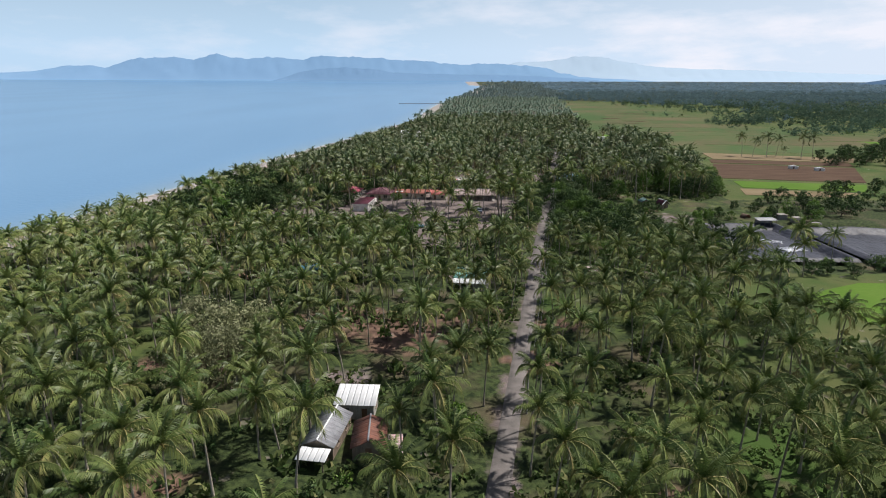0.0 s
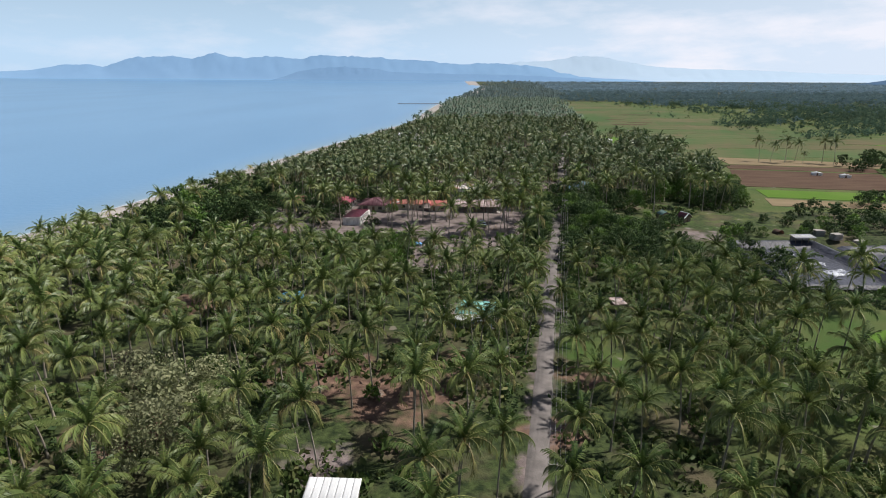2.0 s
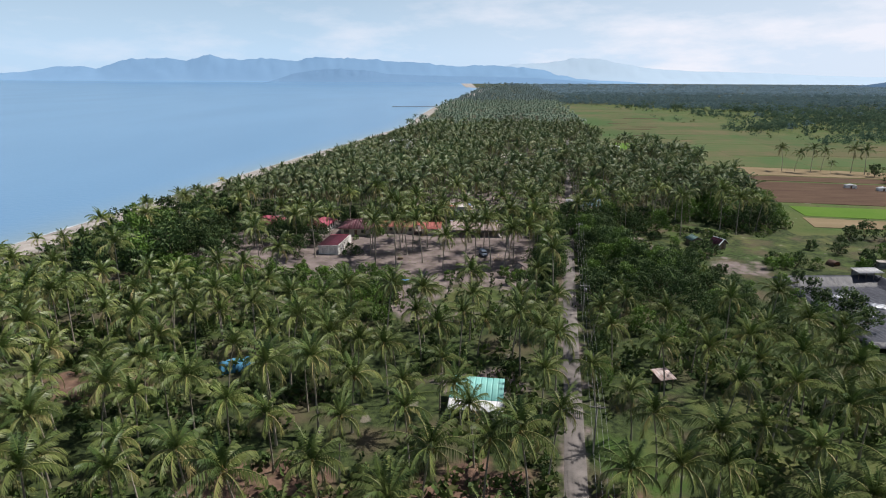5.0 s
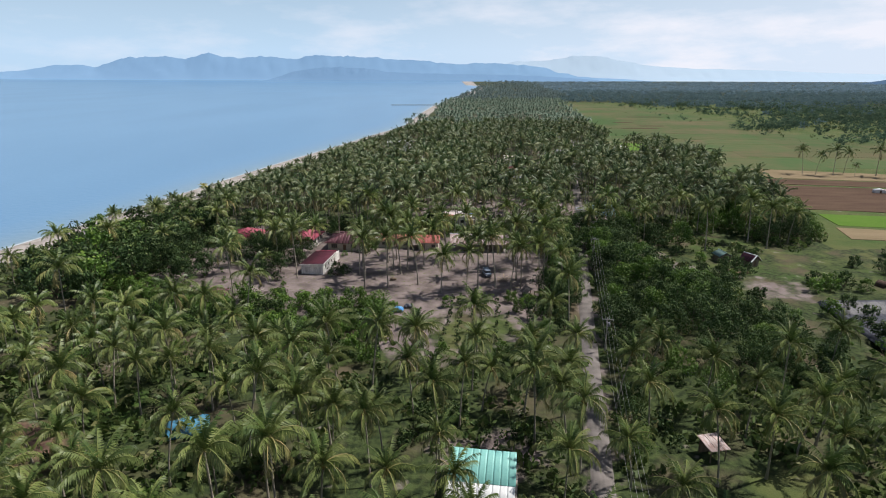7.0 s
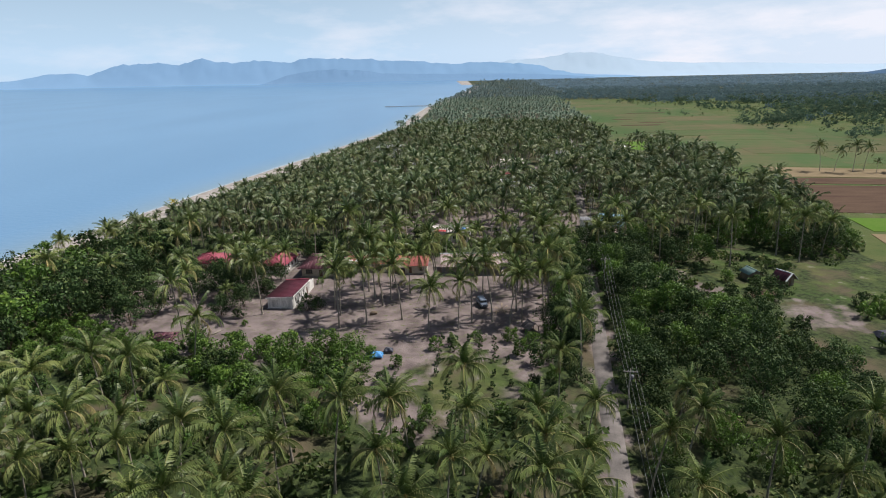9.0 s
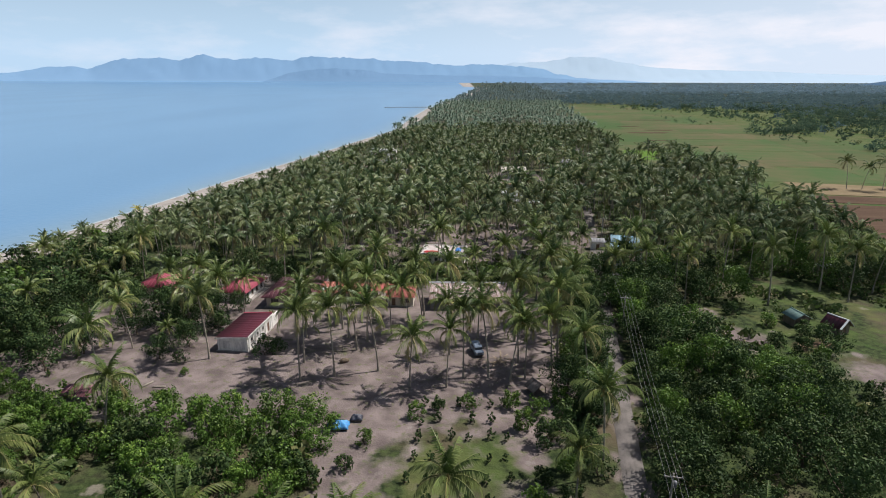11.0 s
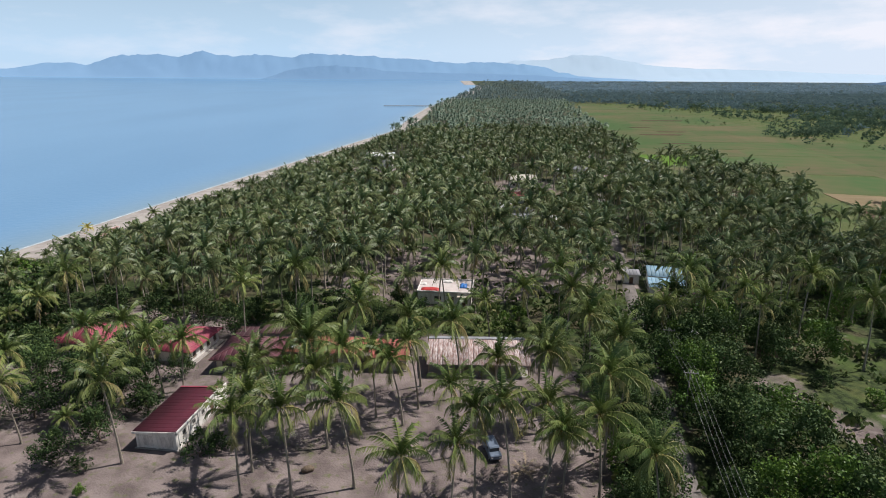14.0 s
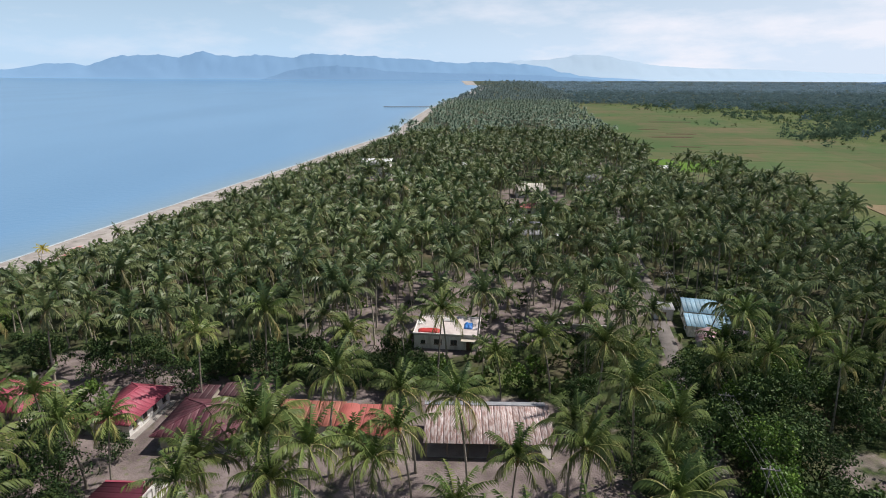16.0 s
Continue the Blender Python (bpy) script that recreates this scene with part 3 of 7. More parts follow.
def foliage(rng, centres, radii, per, size, tint0=0.15, spread=0.5):
    """Sprays of small leaves in clumps: per clump, rhombs of two triangles set outwards and up."""
    c = np.repeat(centres, per, 0)
    r = np.repeat(radii, per)
    d = rng.normal(0, 1, c.shape); d[:, 2] = d[:, 2] * 0.8 + 0.25
    d /= np.linalg.norm(d, axis=1)[:, None]
    p = c + d * (r * rng.uniform(0.55, 1.05, len(c)))[:, None]
    u = rng.normal(0, 1, c.shape); u -= d * np.sum(u * d, 1)[:, None] * 0.8
    u /= np.linalg.norm(u, axis=1)[:, None]
    w = np.cross(d + rng.normal(0, 0.35, c.shape), u); w /= np.linalg.norm(w, axis=1)[:, None]
    sz = size * rng.uniform(0.65, 1.3, len(c))[:, None]
    v = np.stack([p - u * sz, p + w * sz * 0.55 + d * sz * 0.1, p + u * sz, p - w * sz * 0.55 + d * sz * 0.1], 1).reshape(-1, 3)
    b = 4 * np.arange(len(c))
    f = np.concatenate([np.stack([b, b + 1, b + 2], -1), np.stack([b, b + 2, b + 3], -1)])
    clump_t = np.repeat(rng.uniform(0, 1, len(centres)), per)
    # highlights painted through the tint: upward leaves high in the crown are lighter
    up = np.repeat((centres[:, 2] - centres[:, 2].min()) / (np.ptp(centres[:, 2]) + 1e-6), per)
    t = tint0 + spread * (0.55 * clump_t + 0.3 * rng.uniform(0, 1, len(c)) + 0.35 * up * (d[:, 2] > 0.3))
    return v, f, np.repeat(t, 4)


def crown_centres(rng, n, radius, low, high):
    """Clump centres filling an uneven dome."""
    a = rng.uniform(0, 2 * math.pi, n)
    q = rng.uniform(0.05, 1, n) ** 0.6
    z = rng.uniform(0, 1, n)
    lobes = 1 + 0.22 * np.sin(3 * a + rng.uniform(0, 6)) + 0.15 * np.sin(5 * a + rng.uniform(0, 6))
    r = radius * lobes * q * np.sqrt(np.clip(1.05 - (z * 1.25 - 0.3) ** 2, 0.05, 1))
    return np.stack([r * np.cos(a), r * np.sin(a), low + (high - low) * z], -1)


def broad_shape(seed, radius, tall, clumps, per, size, low=0.35):
    """A broadleaf tree: forked trunk and limbs, crown of leaf clumps."""
    rng = np.random.default_rng(seed)
    cc = crown_centres(rng, clumps, radius, tall * low, tall * 0.94)
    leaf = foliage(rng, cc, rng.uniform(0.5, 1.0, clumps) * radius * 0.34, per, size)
    v, f, n = [], [], 0
    fork = tall * low * 0.8
    runs = [(np.array([[0, 0, -0.2], [rng.normal(0, .1), rng.normal(0, .1), fork * 0.5], [rng.normal(0, .2), rng.normal(0, .2), fork]]), (0.05 * tall ** 0.75, 0.03 * tall ** 0.75))]
    for k in range(6):
        e = cc[rng.integers(0, clumps)]
        st = runs[0][0][-1]
        runs.append((np.array([st, st + (e - st) * 0.5 + rng.normal(0, .25, 3), e]), (0.022 * tall ** 0.75, 0.008 * tall ** 0.75)))
    for pts, (r0, r1) in runs:
        tv, tf = tube(pts, np.linspace(r0, r1, len(pts)), 5)
        v.append(tv); f.append(tf + n); n += len(tv)
    return leaf, (np.concatenate(v), np.concatenate(f))

# ---- mountains across the bay ----
FAR = 4780
# haze is in the range colours: paler and bluer for farther ridges
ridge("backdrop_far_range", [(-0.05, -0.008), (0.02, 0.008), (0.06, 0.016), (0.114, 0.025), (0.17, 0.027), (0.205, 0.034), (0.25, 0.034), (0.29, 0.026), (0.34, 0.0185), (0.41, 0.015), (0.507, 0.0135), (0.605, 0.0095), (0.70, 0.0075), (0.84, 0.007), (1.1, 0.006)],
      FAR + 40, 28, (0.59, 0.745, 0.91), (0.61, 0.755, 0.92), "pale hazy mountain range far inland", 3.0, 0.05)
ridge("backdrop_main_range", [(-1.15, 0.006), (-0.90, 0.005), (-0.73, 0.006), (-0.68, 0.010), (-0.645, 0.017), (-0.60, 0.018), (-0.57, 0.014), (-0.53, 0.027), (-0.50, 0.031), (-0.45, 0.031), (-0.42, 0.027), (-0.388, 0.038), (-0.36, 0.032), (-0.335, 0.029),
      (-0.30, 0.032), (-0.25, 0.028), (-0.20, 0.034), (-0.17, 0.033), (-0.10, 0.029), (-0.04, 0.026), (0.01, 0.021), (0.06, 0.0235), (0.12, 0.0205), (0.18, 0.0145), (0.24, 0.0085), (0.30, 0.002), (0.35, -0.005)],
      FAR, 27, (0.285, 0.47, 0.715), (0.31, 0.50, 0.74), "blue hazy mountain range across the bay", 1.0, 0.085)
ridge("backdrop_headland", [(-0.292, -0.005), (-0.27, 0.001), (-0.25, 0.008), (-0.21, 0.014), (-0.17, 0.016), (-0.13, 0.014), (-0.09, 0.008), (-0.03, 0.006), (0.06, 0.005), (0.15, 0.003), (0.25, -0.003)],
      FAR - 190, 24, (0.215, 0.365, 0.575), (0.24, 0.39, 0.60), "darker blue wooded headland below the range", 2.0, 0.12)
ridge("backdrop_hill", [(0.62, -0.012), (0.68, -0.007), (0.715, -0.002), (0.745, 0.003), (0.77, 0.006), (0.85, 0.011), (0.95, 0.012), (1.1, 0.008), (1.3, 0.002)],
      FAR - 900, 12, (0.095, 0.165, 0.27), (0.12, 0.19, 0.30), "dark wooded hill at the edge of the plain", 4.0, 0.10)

# ---- road ----
ry = np.arange(-60, 640, 4.0)
edge = 0.16 * np.array([[noise.noise((k, y * 0.11, 9.0)) for k in (0.0, 5.0)] for y in ry])
mid = road_x(ry) + 0.25 * np.sin(ry / 41)
rv = np.concatenate([np.stack([mid - 1.5 + edge[:, 0], ry, np.full(len(ry), 0.12)], -1), np.stack([mid, ry, np.full(len(ry), 0.16)], -1), np.stack([mid + 1.5 + edge[:, 1], ry, np.full(len(ry), 0.12)], -1),
                     np.stack([mid - 1.9, ry, np.full(len(ry), -0.3)], -1), np.stack([mid + 1.9, ry, np.full(len(ry), -0.3)], -1)])
L = len(ry); i = np.arange(L - 1)
rf = []
for a, b in ((3, 0), (0, 1), (1, 2), (2, 4)):
    rf += [np.stack([a * L + i, b * L + i, b * L + i + 1], -1), np.stack([a * L + i, b * L + i + 1, a * L + i + 1], -1)]
road_me = mesh_of("road", rv, np.concatenate(rf)[:, ::-1])
road_me.materials.append(M_ROAD)
tagged(new("road", road_me), "narrow worn concrete village road between palms", "road", kind="structure")

# ---- fields on the plain ----


def plot(name, poly, mat, label, z=0.15):
    bm = bmesh.new()
    up = [bm.verts.new((x, y, z)) for x, y in poly]
    dn = [bm.verts.new((x, y, z - 0.45)) for x, y in poly]
    bm.faces.new(up)
    for a in range(len(poly)):
        b = (a + 1) % len(poly)
        bm.faces.new((up[a], dn[a], dn[b], up[b]))
    bmesh.ops.recalc_face_normals(bm, faces=bm.faces)
    bmesh.ops.triangulate(bm, faces=bm.faces)
    me = bpy.data.meshes.new(name)
    bm.to_mesh(me); bm.free()
    me.materials.append(mat)
    return tagged(new(name, me), label, "field", kind="structure")


M_PLOUGH = material("ploughed_earth", (0.082, 0.052, 0.040), (0.125, 0.086, 0.060), 0.05, 0.95, fine=0.8, streak=(1, 4, 1), spec=0.04)
M_STUBBLE = material("dry_stubble", (0.25, 0.195, 0.125), (0.19, 0.15, 0.09), 0.06, 0.95, fine=0.7, streak=(1, 3, 1), spec=0.04)
M_RICE = material("young_rice", (0.080, 0.160, 0.022), (0.110, 0.185, 0.034), 0.05, 0.8, fine=0.9, spec=0.04)
# these two paddy colours have a touch of blue distance haze mixed in
M_RICE_RIPE = material("ripening_rice", (0.076, 0.114, 0.046), (0.136, 0.116, 0.066), 0.009, 0.85, fine=0.07, vary=0.06, low=0.42, high=0.60, spec=0.04)
M_RICE_MID = material("green_rice", (0.068, 0.114, 0.044), (0.116, 0.114, 0.058), 0.009, 0.85, fine=0.07, vary=0.06, low=0.44, high=0.62, spec=0.04)
plot("ploughed_field", [(150, 316), (172, 372), (252, 356), (222, 302)], M_PLOUGH, "brown freshly ploughed field")
plot("ploughed_field", [(173, 376), (178, 392), (262, 376), (254, 360)], M_PLOUGH, "brown ploughed strip beside the stubble")
plot("stubble_field", [(182, 394), (188, 428), (286, 398), (266, 378)], M_STUBBLE, "pale dry stubble field")
plot("rice_field", [(150, 287), (154, 306), (218, 296), (204, 276)], M_RICE, "bright green young rice field")
plot("stubble_field", [(142, 268), (147, 284), (200, 272), (186, 262)], M_STUBBLE, "tan dry field beside the pond")
for x, y, w, d in ((198, 716, 34, 9), (226, 748, 22, 7), (190, 640, 18, 5), (262, 905, 46, 12), (212, 800, 16, 6)):
    plot("wet_patch", [(x, y), (x + w, y - 2), (x + w + 6, y + d - 3), (x + w * 0.4, y + d), (x - 3, y + d * 0.6)], M_PLOUGH, "dark muddy patch in the paddies", 0.2)
plot("rice_field", [(100, 112), (90, 136), (112, 146), (230, 142), (230, 100)], M_RICE, "bright green young rice field beside the pond", 0.08)


frng = np.random.default_rng(21)
y0, layer = 432.0, 0
while y0 < 1330:
    deep = frng.uniform(22, 46) * (1 + y0 / 1500)
    lo, hi = float(forest_edge(y0 + deep / 2)) + 4, float(wood_edge(y0 + deep / 2)) - 6
    x0 = lo + frng.uniform(0, 10)
    while x0 < hi - 12:
        wide = min(frng.uniform(35, 95), hi - x0)
        sk = 0.22 * deep
        plot("rice_field", [(x0, y0), (x0 + wide, y0 - wide * 0.12), (x0 + wide + sk, y0 + deep - wide * 0.12), (x0 + sk, y0 + deep)],
             (M_RICE_RIPE, M_RICE_MID, M_RICE_RIPE, M_RICE_RIPE, M_RICE)[frng.integers(0, 5)] if y0 < 520 else (M_RICE_RIPE, M_RICE_MID, M_RICE_RIPE)[frng.integers(0, 3)], "yellow-green rice field on the open plain", 0.03 + 0.006 * (layer % 13))
        layer += 5
        x0 += wide
    y0 += deep

# ---- vegetation: where it grows ----
HOUSES = []      # (x, y, radius) kept free of trunks


def free(x, y, gap=0.0):
    return all((x - hx) ** 2 + (y - hy) ** 2 > (hr + gap) ** 2 for hx, hy, hr in HOUSES)


def seen(x, y, extra=25):
    return abs(x - 4) < 0.82 * y + extra
for spot in ((-13, 82, 5), (-13, 71, 6), (-7, 80, 5), (-4, 74, 4), (-41, 99, 8), (-36, 92, 6.5), (8.5, 144, 6.5), (-33, 235, 9), (-29, 256, 8), (-42, 261, 7), (-62, 263, 8), (-15, 257, 8), (-3, 256, 6), (14, 254, 10), (8, 290, 9),
             (41.6, 149, 2.6), (64, 297, 9), (61, 286, 6), (92, 238, 4), (-30, 492, 9), (46, 440, 11), (82, 462, 9), (40, 404, 6), (34, 382, 7), (28, 518, 9), (44, 365, 5), (134, 509, 5), (120, 222, 12)):
    HOUSES.append(spot)

COURT_PALMS = [(-17.9, 217.5), (-12.1, 219.4), (-4.3, 221.4), (1.8, 215.8), (3.3, 240.4), (16, 219.2), (-18.8, 224.5), (-9.5, 229.9), (8.3, 215.5), (22.5, 218.5), (22.1, 224.9), (29.5, 224.9),
               (-50.1, 212.4), (-46, 238), (-52, 246), (-40, 244), (9, 228), (15, 236), (24, 238), (-14, 240), (-60, 238)]

SOUTH_PALMS = [(-44.3, 51.2), (17.3, 53.5), (44.7, 53.9), (22.7, 55), (34.8, 55.2), (14.4, 56.4), (-28.7, 62.1), (-18, 62.8), (33.9, 63.6), (-47.7, 66.3), (13.3, 66.6), (-4.4, 67.7), (-41.4, 68.6), (19.1, 69.5), (60.3, 70.9), (-58.4, 74.7), (48.8, 75.4), (42.9, 77), (64.4, 79.3), (-41.1, 81.3), (56, 80.9), (7.9, 84), (35.9, 84.5), (65.7, 87), (-72.1, 91.7), (-46.4, 93.3), (28.9, 92.7), (-20.2, 95), (61.5, 93.7), (-70.9, 96.7), (4.7, 95.3), (38.2, 94.7), (25.6, 95.7), (47.5, 96), (-41, 98.5), (-66.5, 99.6), (-54.3, 99.8), (-45.3, 100), (44.2, 99), (37.3, 100), (-22, 101.3), (9.6, 100.9), (-61.2, 102.6)]
ROAD_PALMS = [(5.5, 101.8), (33.5, 104.4), (24.5, 104.6), (-14.2, 106.5), (-4, 106.7), (-11.2, 109.9), (-20.4, 110.7), (24, 110.3), (-5.1, 110.9), (-0.8, 111.1), (-36.4, 112.6), (36, 111.7), (54.2, 112.1), (-27.7, 113.7), (-50.6, 114.9), (-59.2, 116.5), (7.1, 116.1), (-37.2, 118.8), (13.1, 117.9), (37.4, 118.4), (49, 118.6), (-67.4, 124), (-11.9, 123.1), (31.5, 123.9), (-61.5, 126.2), (-2.5, 125.2), (-27.9, 126.8), (-22.9, 131.4), (-35.4, 132.4), (44.2, 132.2), (30.9, 133), (-17, 134), (5, 134.4), (-12, 134.7), (72.2, 133.4), (-41, 136), (-52.5, 138.4), (-26, 138.9), (18.2, 139.4), (-34, 142.6), (39.5, 143), (-55, 146.5), (47, 144.7), (21.6, 145.6)]
MIDDLE_PALMS = [(-47.9, 147.2), (-25, 148.2), (-6, 148.5), (16.2, 151.7), (20.9, 151.9), (33.1, 152), (58.4, 152.3), (-19.2, 154.8), (48.6, 153.8), (-55.1, 156.1), (-62.4, 158), (5.2, 156.9), (-2.2, 158.7), (44.4, 159.1), (-51.9, 161.9), (-29.5, 164.2), (59, 163.2), (-9.5, 164.5), (-36.9, 166.4), (15.9, 167.1), (38, 167.3), (24.6, 169.5), (-27.8, 171.3), (-16.9, 171.3), (-46.8, 173.4), (-65.8, 181.4), (-58.2, 181.5), (23.5, 182.5), (-42, 198.6), (19.7, 217.4), (11.4, 219), (27.4, 219.1), (-37.5, 226.1), (-20.8, 228.4), (-54.6, 230.4), (-46.7, 230.5), (31.6, 229.1), (-7.9, 233.7), (-40.7, 235.1), (22.4, 234), (-34.3, 235.3), (-20.9, 235.5), (-12, 235.5), (1.1, 235.7)]
NORTH_PALMS = [(32.2, 236), (17.2, 236.9), (-3.3, 237.7), (35.8, 240.4), (22.9, 241.3), (-36.4, 243.6), (-11.7, 243.4), (10.4, 243.7), (-8.4, 246.8), (32.7, 246.6), (17, 247), (-47, 248.3), (3.4, 247.6), (85.9, 254.4), (67.3, 257.8), (-38.4, 261.5), (-32.6, 263.8), (40, 264.9), (16.9, 266.7), (25.3, 266.8), (68.4, 267.5), (-62.7, 272.2), (-15.6, 273), (-57.8, 274.8), (-49.8, 274.8), (67, 276.8), (-2.8, 278.2), (34.8, 278.9), (13.5, 281.3), (-6.9, 286.8), (4.3, 287), (44.8, 287.8), (63.3, 291.4)]

prng = np.random.default_rng(11)
spots = []
for x, y in COURT_PALMS + SOUTH_PALMS + ROAD_PALMS + MIDDLE_PALMS + NORTH_PALMS:
    if abs(x - float(road_x(y))) < 2.4:
        x = float(road_x(y)) + math.copysign(2.8, x - float(road_x(y)))
    if free(x, y, -0.6) and not inside(POND, x, y) and all((x - a) ** 2 + (y - b) ** 2 > 9 for a, b in spots):
        spots.append((x, y))
fixed = np.array(spots)
step = 6.5
for row in np.arange(30, 620, step):
    for col in np.arange(-190, 260, step):
        x = col + prng.uniform(-2.4, 2.4) + 0.2 * row
        y = row + prng.uniform(-2.4, 2.4)
        if not seen(x, y) or x < shore(y) + 24 or x > forest_edge(y) - 2 or abs(x - road_x(y)) < (2.5 if y < 250 else 1.9):
            continue
        if any(inside(p, x, y) for p in OPEN) or not free(x, y):
            continue
        if np.min(np.hypot(fixed[:, 0] - x, fixed[:, 1] - y)) < 5.6:
            continue
        thin = 0.10
        if 40 < x < 82 and 158 < y < 262:
            thin = 0.93
        if inside(YARD, x, y):
            thin = 0.12
        if any(inside(p, x, y) for p in SPARSE):
            thin = 0.72
        if noise.noise((x * 0.03, y * 0.03, 5.0)) > 0.42:
            thin += 0.5
        if (-80 < x < 0 and 182 < y < 215) or (-14 < x < 24 and 174 < y < 216):
            thin = 1.0
        if 178 < y < 262 and 24 < x < 45:
            thin = 0.92
        if x < -68 and 200 < y < 262:
            thin = 0.9
        if -25 < x < -4 and 86 < y < 108:
            thin = 0.85
        if y < 66 and x < 0:
            thin = max(thin, 0.6)
        if prng.random() < thin:
            continue
        spots.append((x, y))
# along the paddies and the rim of the plain
for x, y in ((82, 149), (87, 150), (92, 152), (97, 153), (100, 151), (208, 408), (215, 407), (223, 404), (233, 410), (231, 398), (246, 402), (250, 396), (112, 158)):
    spots.append((x, y))

near = [k for k, (x, y) in enumerate(spots) if 45 < y < 262 and abs(x - road_x(y) + 15) < 75]
near.sort(key=lambda k: abs(spots[k][0] - float(road_x(spots[k][1])) + 15) + 0.05 * spots[k][1])
near = near[:300]
single = set(near)
detailed = set(near[:100])

SHAPES = [palm_shape(100 + k, 0) for k in range(8)]
SHAPES_MID = [palm_flat(palm_shape(200 + k, 1)) for k in range(8)]
SHAPES_FAR = [palm_flat(palm_shape(300 + k, 2)) for k in range(6)]
FLAT = [palm_flat(s) for s in SHAPES]
FLAT_GROVE = [palm_flat(palm_shape(100 + k, 0, 17)) for k in range(8)]

# single palms, first as patterns with their parts, then copied
LABELS = ("coconut palm with arching green fronds in a plantation", "slender coconut palm with green nuts below its crown", "coconut palm with drooping yellowed lower fronds")
patterns = []
for k, (trunk, fr, nuts, top, h) in enumerate(SHAPES):
    for fine in (True, False):
        palm = thing("coconut_palm", pose(0, 0, -500), LABELS[k % 3], "palm tree", "coconut palms along the road")
        me = mesh_of("trunk", trunk[0], trunk[1]); me.polygons.foreach_set("use_smooth", [True] * len(me.polygons))
        under("trunk", me, M_TRUNK, palm)
        if fine:
            bud = tube([(0, 0, -0.7), (0, 0, -0.3), (0, 0, 0.3), (0, 0, 0.9)], [0.13, 0.22, 0.15, 0.02], 7)
            crown = under("crown", mesh_of("crown", *bud), M_NUT, palm, "fibrous heart of the crown", pose(*top))
            for v, f in nuts[:6]:
                under("coconut", mesh_of("coconut", v, f), M_NUT, crown)
            for v, f, t, az in fr:
                under("frond", mesh_of("frond", v, f, t), M_FROND, crown, "", pose(0, 0, 0, 0, 0, math.degrees(az)))
        else:
            v, f, t, _, _ = FLAT[k]
            under("crown", mesh_of("crown", v, f, t), M_FROND, palm)
        patterns.append(palm)


def palm_size(x, y, r):
    tall = 1.0
    if y > 205 and x > -30:
        tall = 1.12
    inland = x - float(shore(y))
    if inland < 60:
        tall = float(np.interp(inland, (22, 40, 60), (0.36, 0.74, 0.95) if y > 300 else (0.55, 0.88, 0.98)))
    return r.uniform(0.80, 1.12) * tall


used = set()
for k in near:
    x, y = spots[k]
    which = 2 * int(prng.integers(0, 8)) + (0 if k in detailed else 1)
    m = pose(x, y, -0.12, 0, 0, prng.uniform(0, 360)) @ Matrix.Diagonal((*[palm_size(x, y, prng)] * 3, 1))
    if which in used:
        c = copy_thing(patterns[which], m)
        c.matrix_basis = m
    else:
        patterns[which].matrix_basis = m
        used.add(which)
for which, palm in enumerate(patterns):
    if which not in used:
        for o in [*palm.children_recursive, palm]:
            bpy.data.objects.remove(o)

# the rest of the plantation
groups = {}
for k, (x, y) in enumerate(spots):
    if k in single:
        continue
    key = "near" if y < 272 else "far"
    leaf, wood = groups.setdefault(key, (Stand(), Stand()))
    v, f, t, tv, tf = (FLAT_GROVE if key == "near" else SHAPES_MID)[int(prng.integers(0, 8))]
    a, s = prng.uniform(0, 6.28), palm_size(x, y, prng) * (prng.uniform(0.5, 0.7) if prng.random() < 0.14 else 1.0)
    leaf.add(turned(v, x, y, -0.12, a, s), f, t + prng.uniform(-0.06, 0.12))
    wood.add(turned(tv, x, y, -0.12, a, s), tf)
groups["near"][0].put("palm_grove", M_FROND, "crowns of a dense coconut palm grove", "palm grove")
groups["near"][1].put("palm_trunks", M_TRUNK, "slim grey trunks of the coconut grove", "palm trunks")
groups["far"][0].put("palm_grove", M_FROND_MID_HAZE, "crowns of the coconut grove farther along the coast", "palm grove")
groups["far"][1].put("palm_trunks", M_TRUNK, "grey trunks of the farther coconut grove", "palm trunks")

# the grove running on along the bay
leaf, wood, misty = Stand(), Stand(), Stand()
y = 620.0
while y < 3300:
    st = 8.8 if y < 1300 else 8.8 + (y - 1300) / 110
    x = float(shore(y)) + 30 + prng.uniform(0, st)
    right = float(forest_edge(y)) + (40 if y > 1500 else 0)
    while x < right:
        px, py = x + prng.uniform(-0.6, 0.6) * st, y + prng.uniform(-0.9, 0.9) * st
        if prng.random() < 0.93 and noise.noise((px * 0.02, py * 0.012, 2.0)) < 0.45:
            v, f, t, tv, tf = SHAPES_FAR[int(prng.integers(0, 6))]
            s = prng.uniform(0.72, 1.28) * (1 + max(0, y - 1300) / 2600)
            z = float(height(px, py))
            a = prng.uniform(0, 6.28)
            # beyond 1250 m the palms get the colour with most haze in it
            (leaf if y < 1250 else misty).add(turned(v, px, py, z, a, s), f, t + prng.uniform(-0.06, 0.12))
            if y < 1000:
                wood.add(turned(tv, px, py, z, a, s), tf)
        x += st
    y += st
leaf.put("palm_grove", M_FROND_HAZED, "hazy coconut grove running on along the bay", "palm grove")
misty.put("palm_grove", M_FROND_HAZE_BLUE, "blue hazy palms where the coast curves away", "palm grove")
wood.put("palm_trunks", M_TRUNK, "thin trunks of the distant coconut grove", "palm trunks")

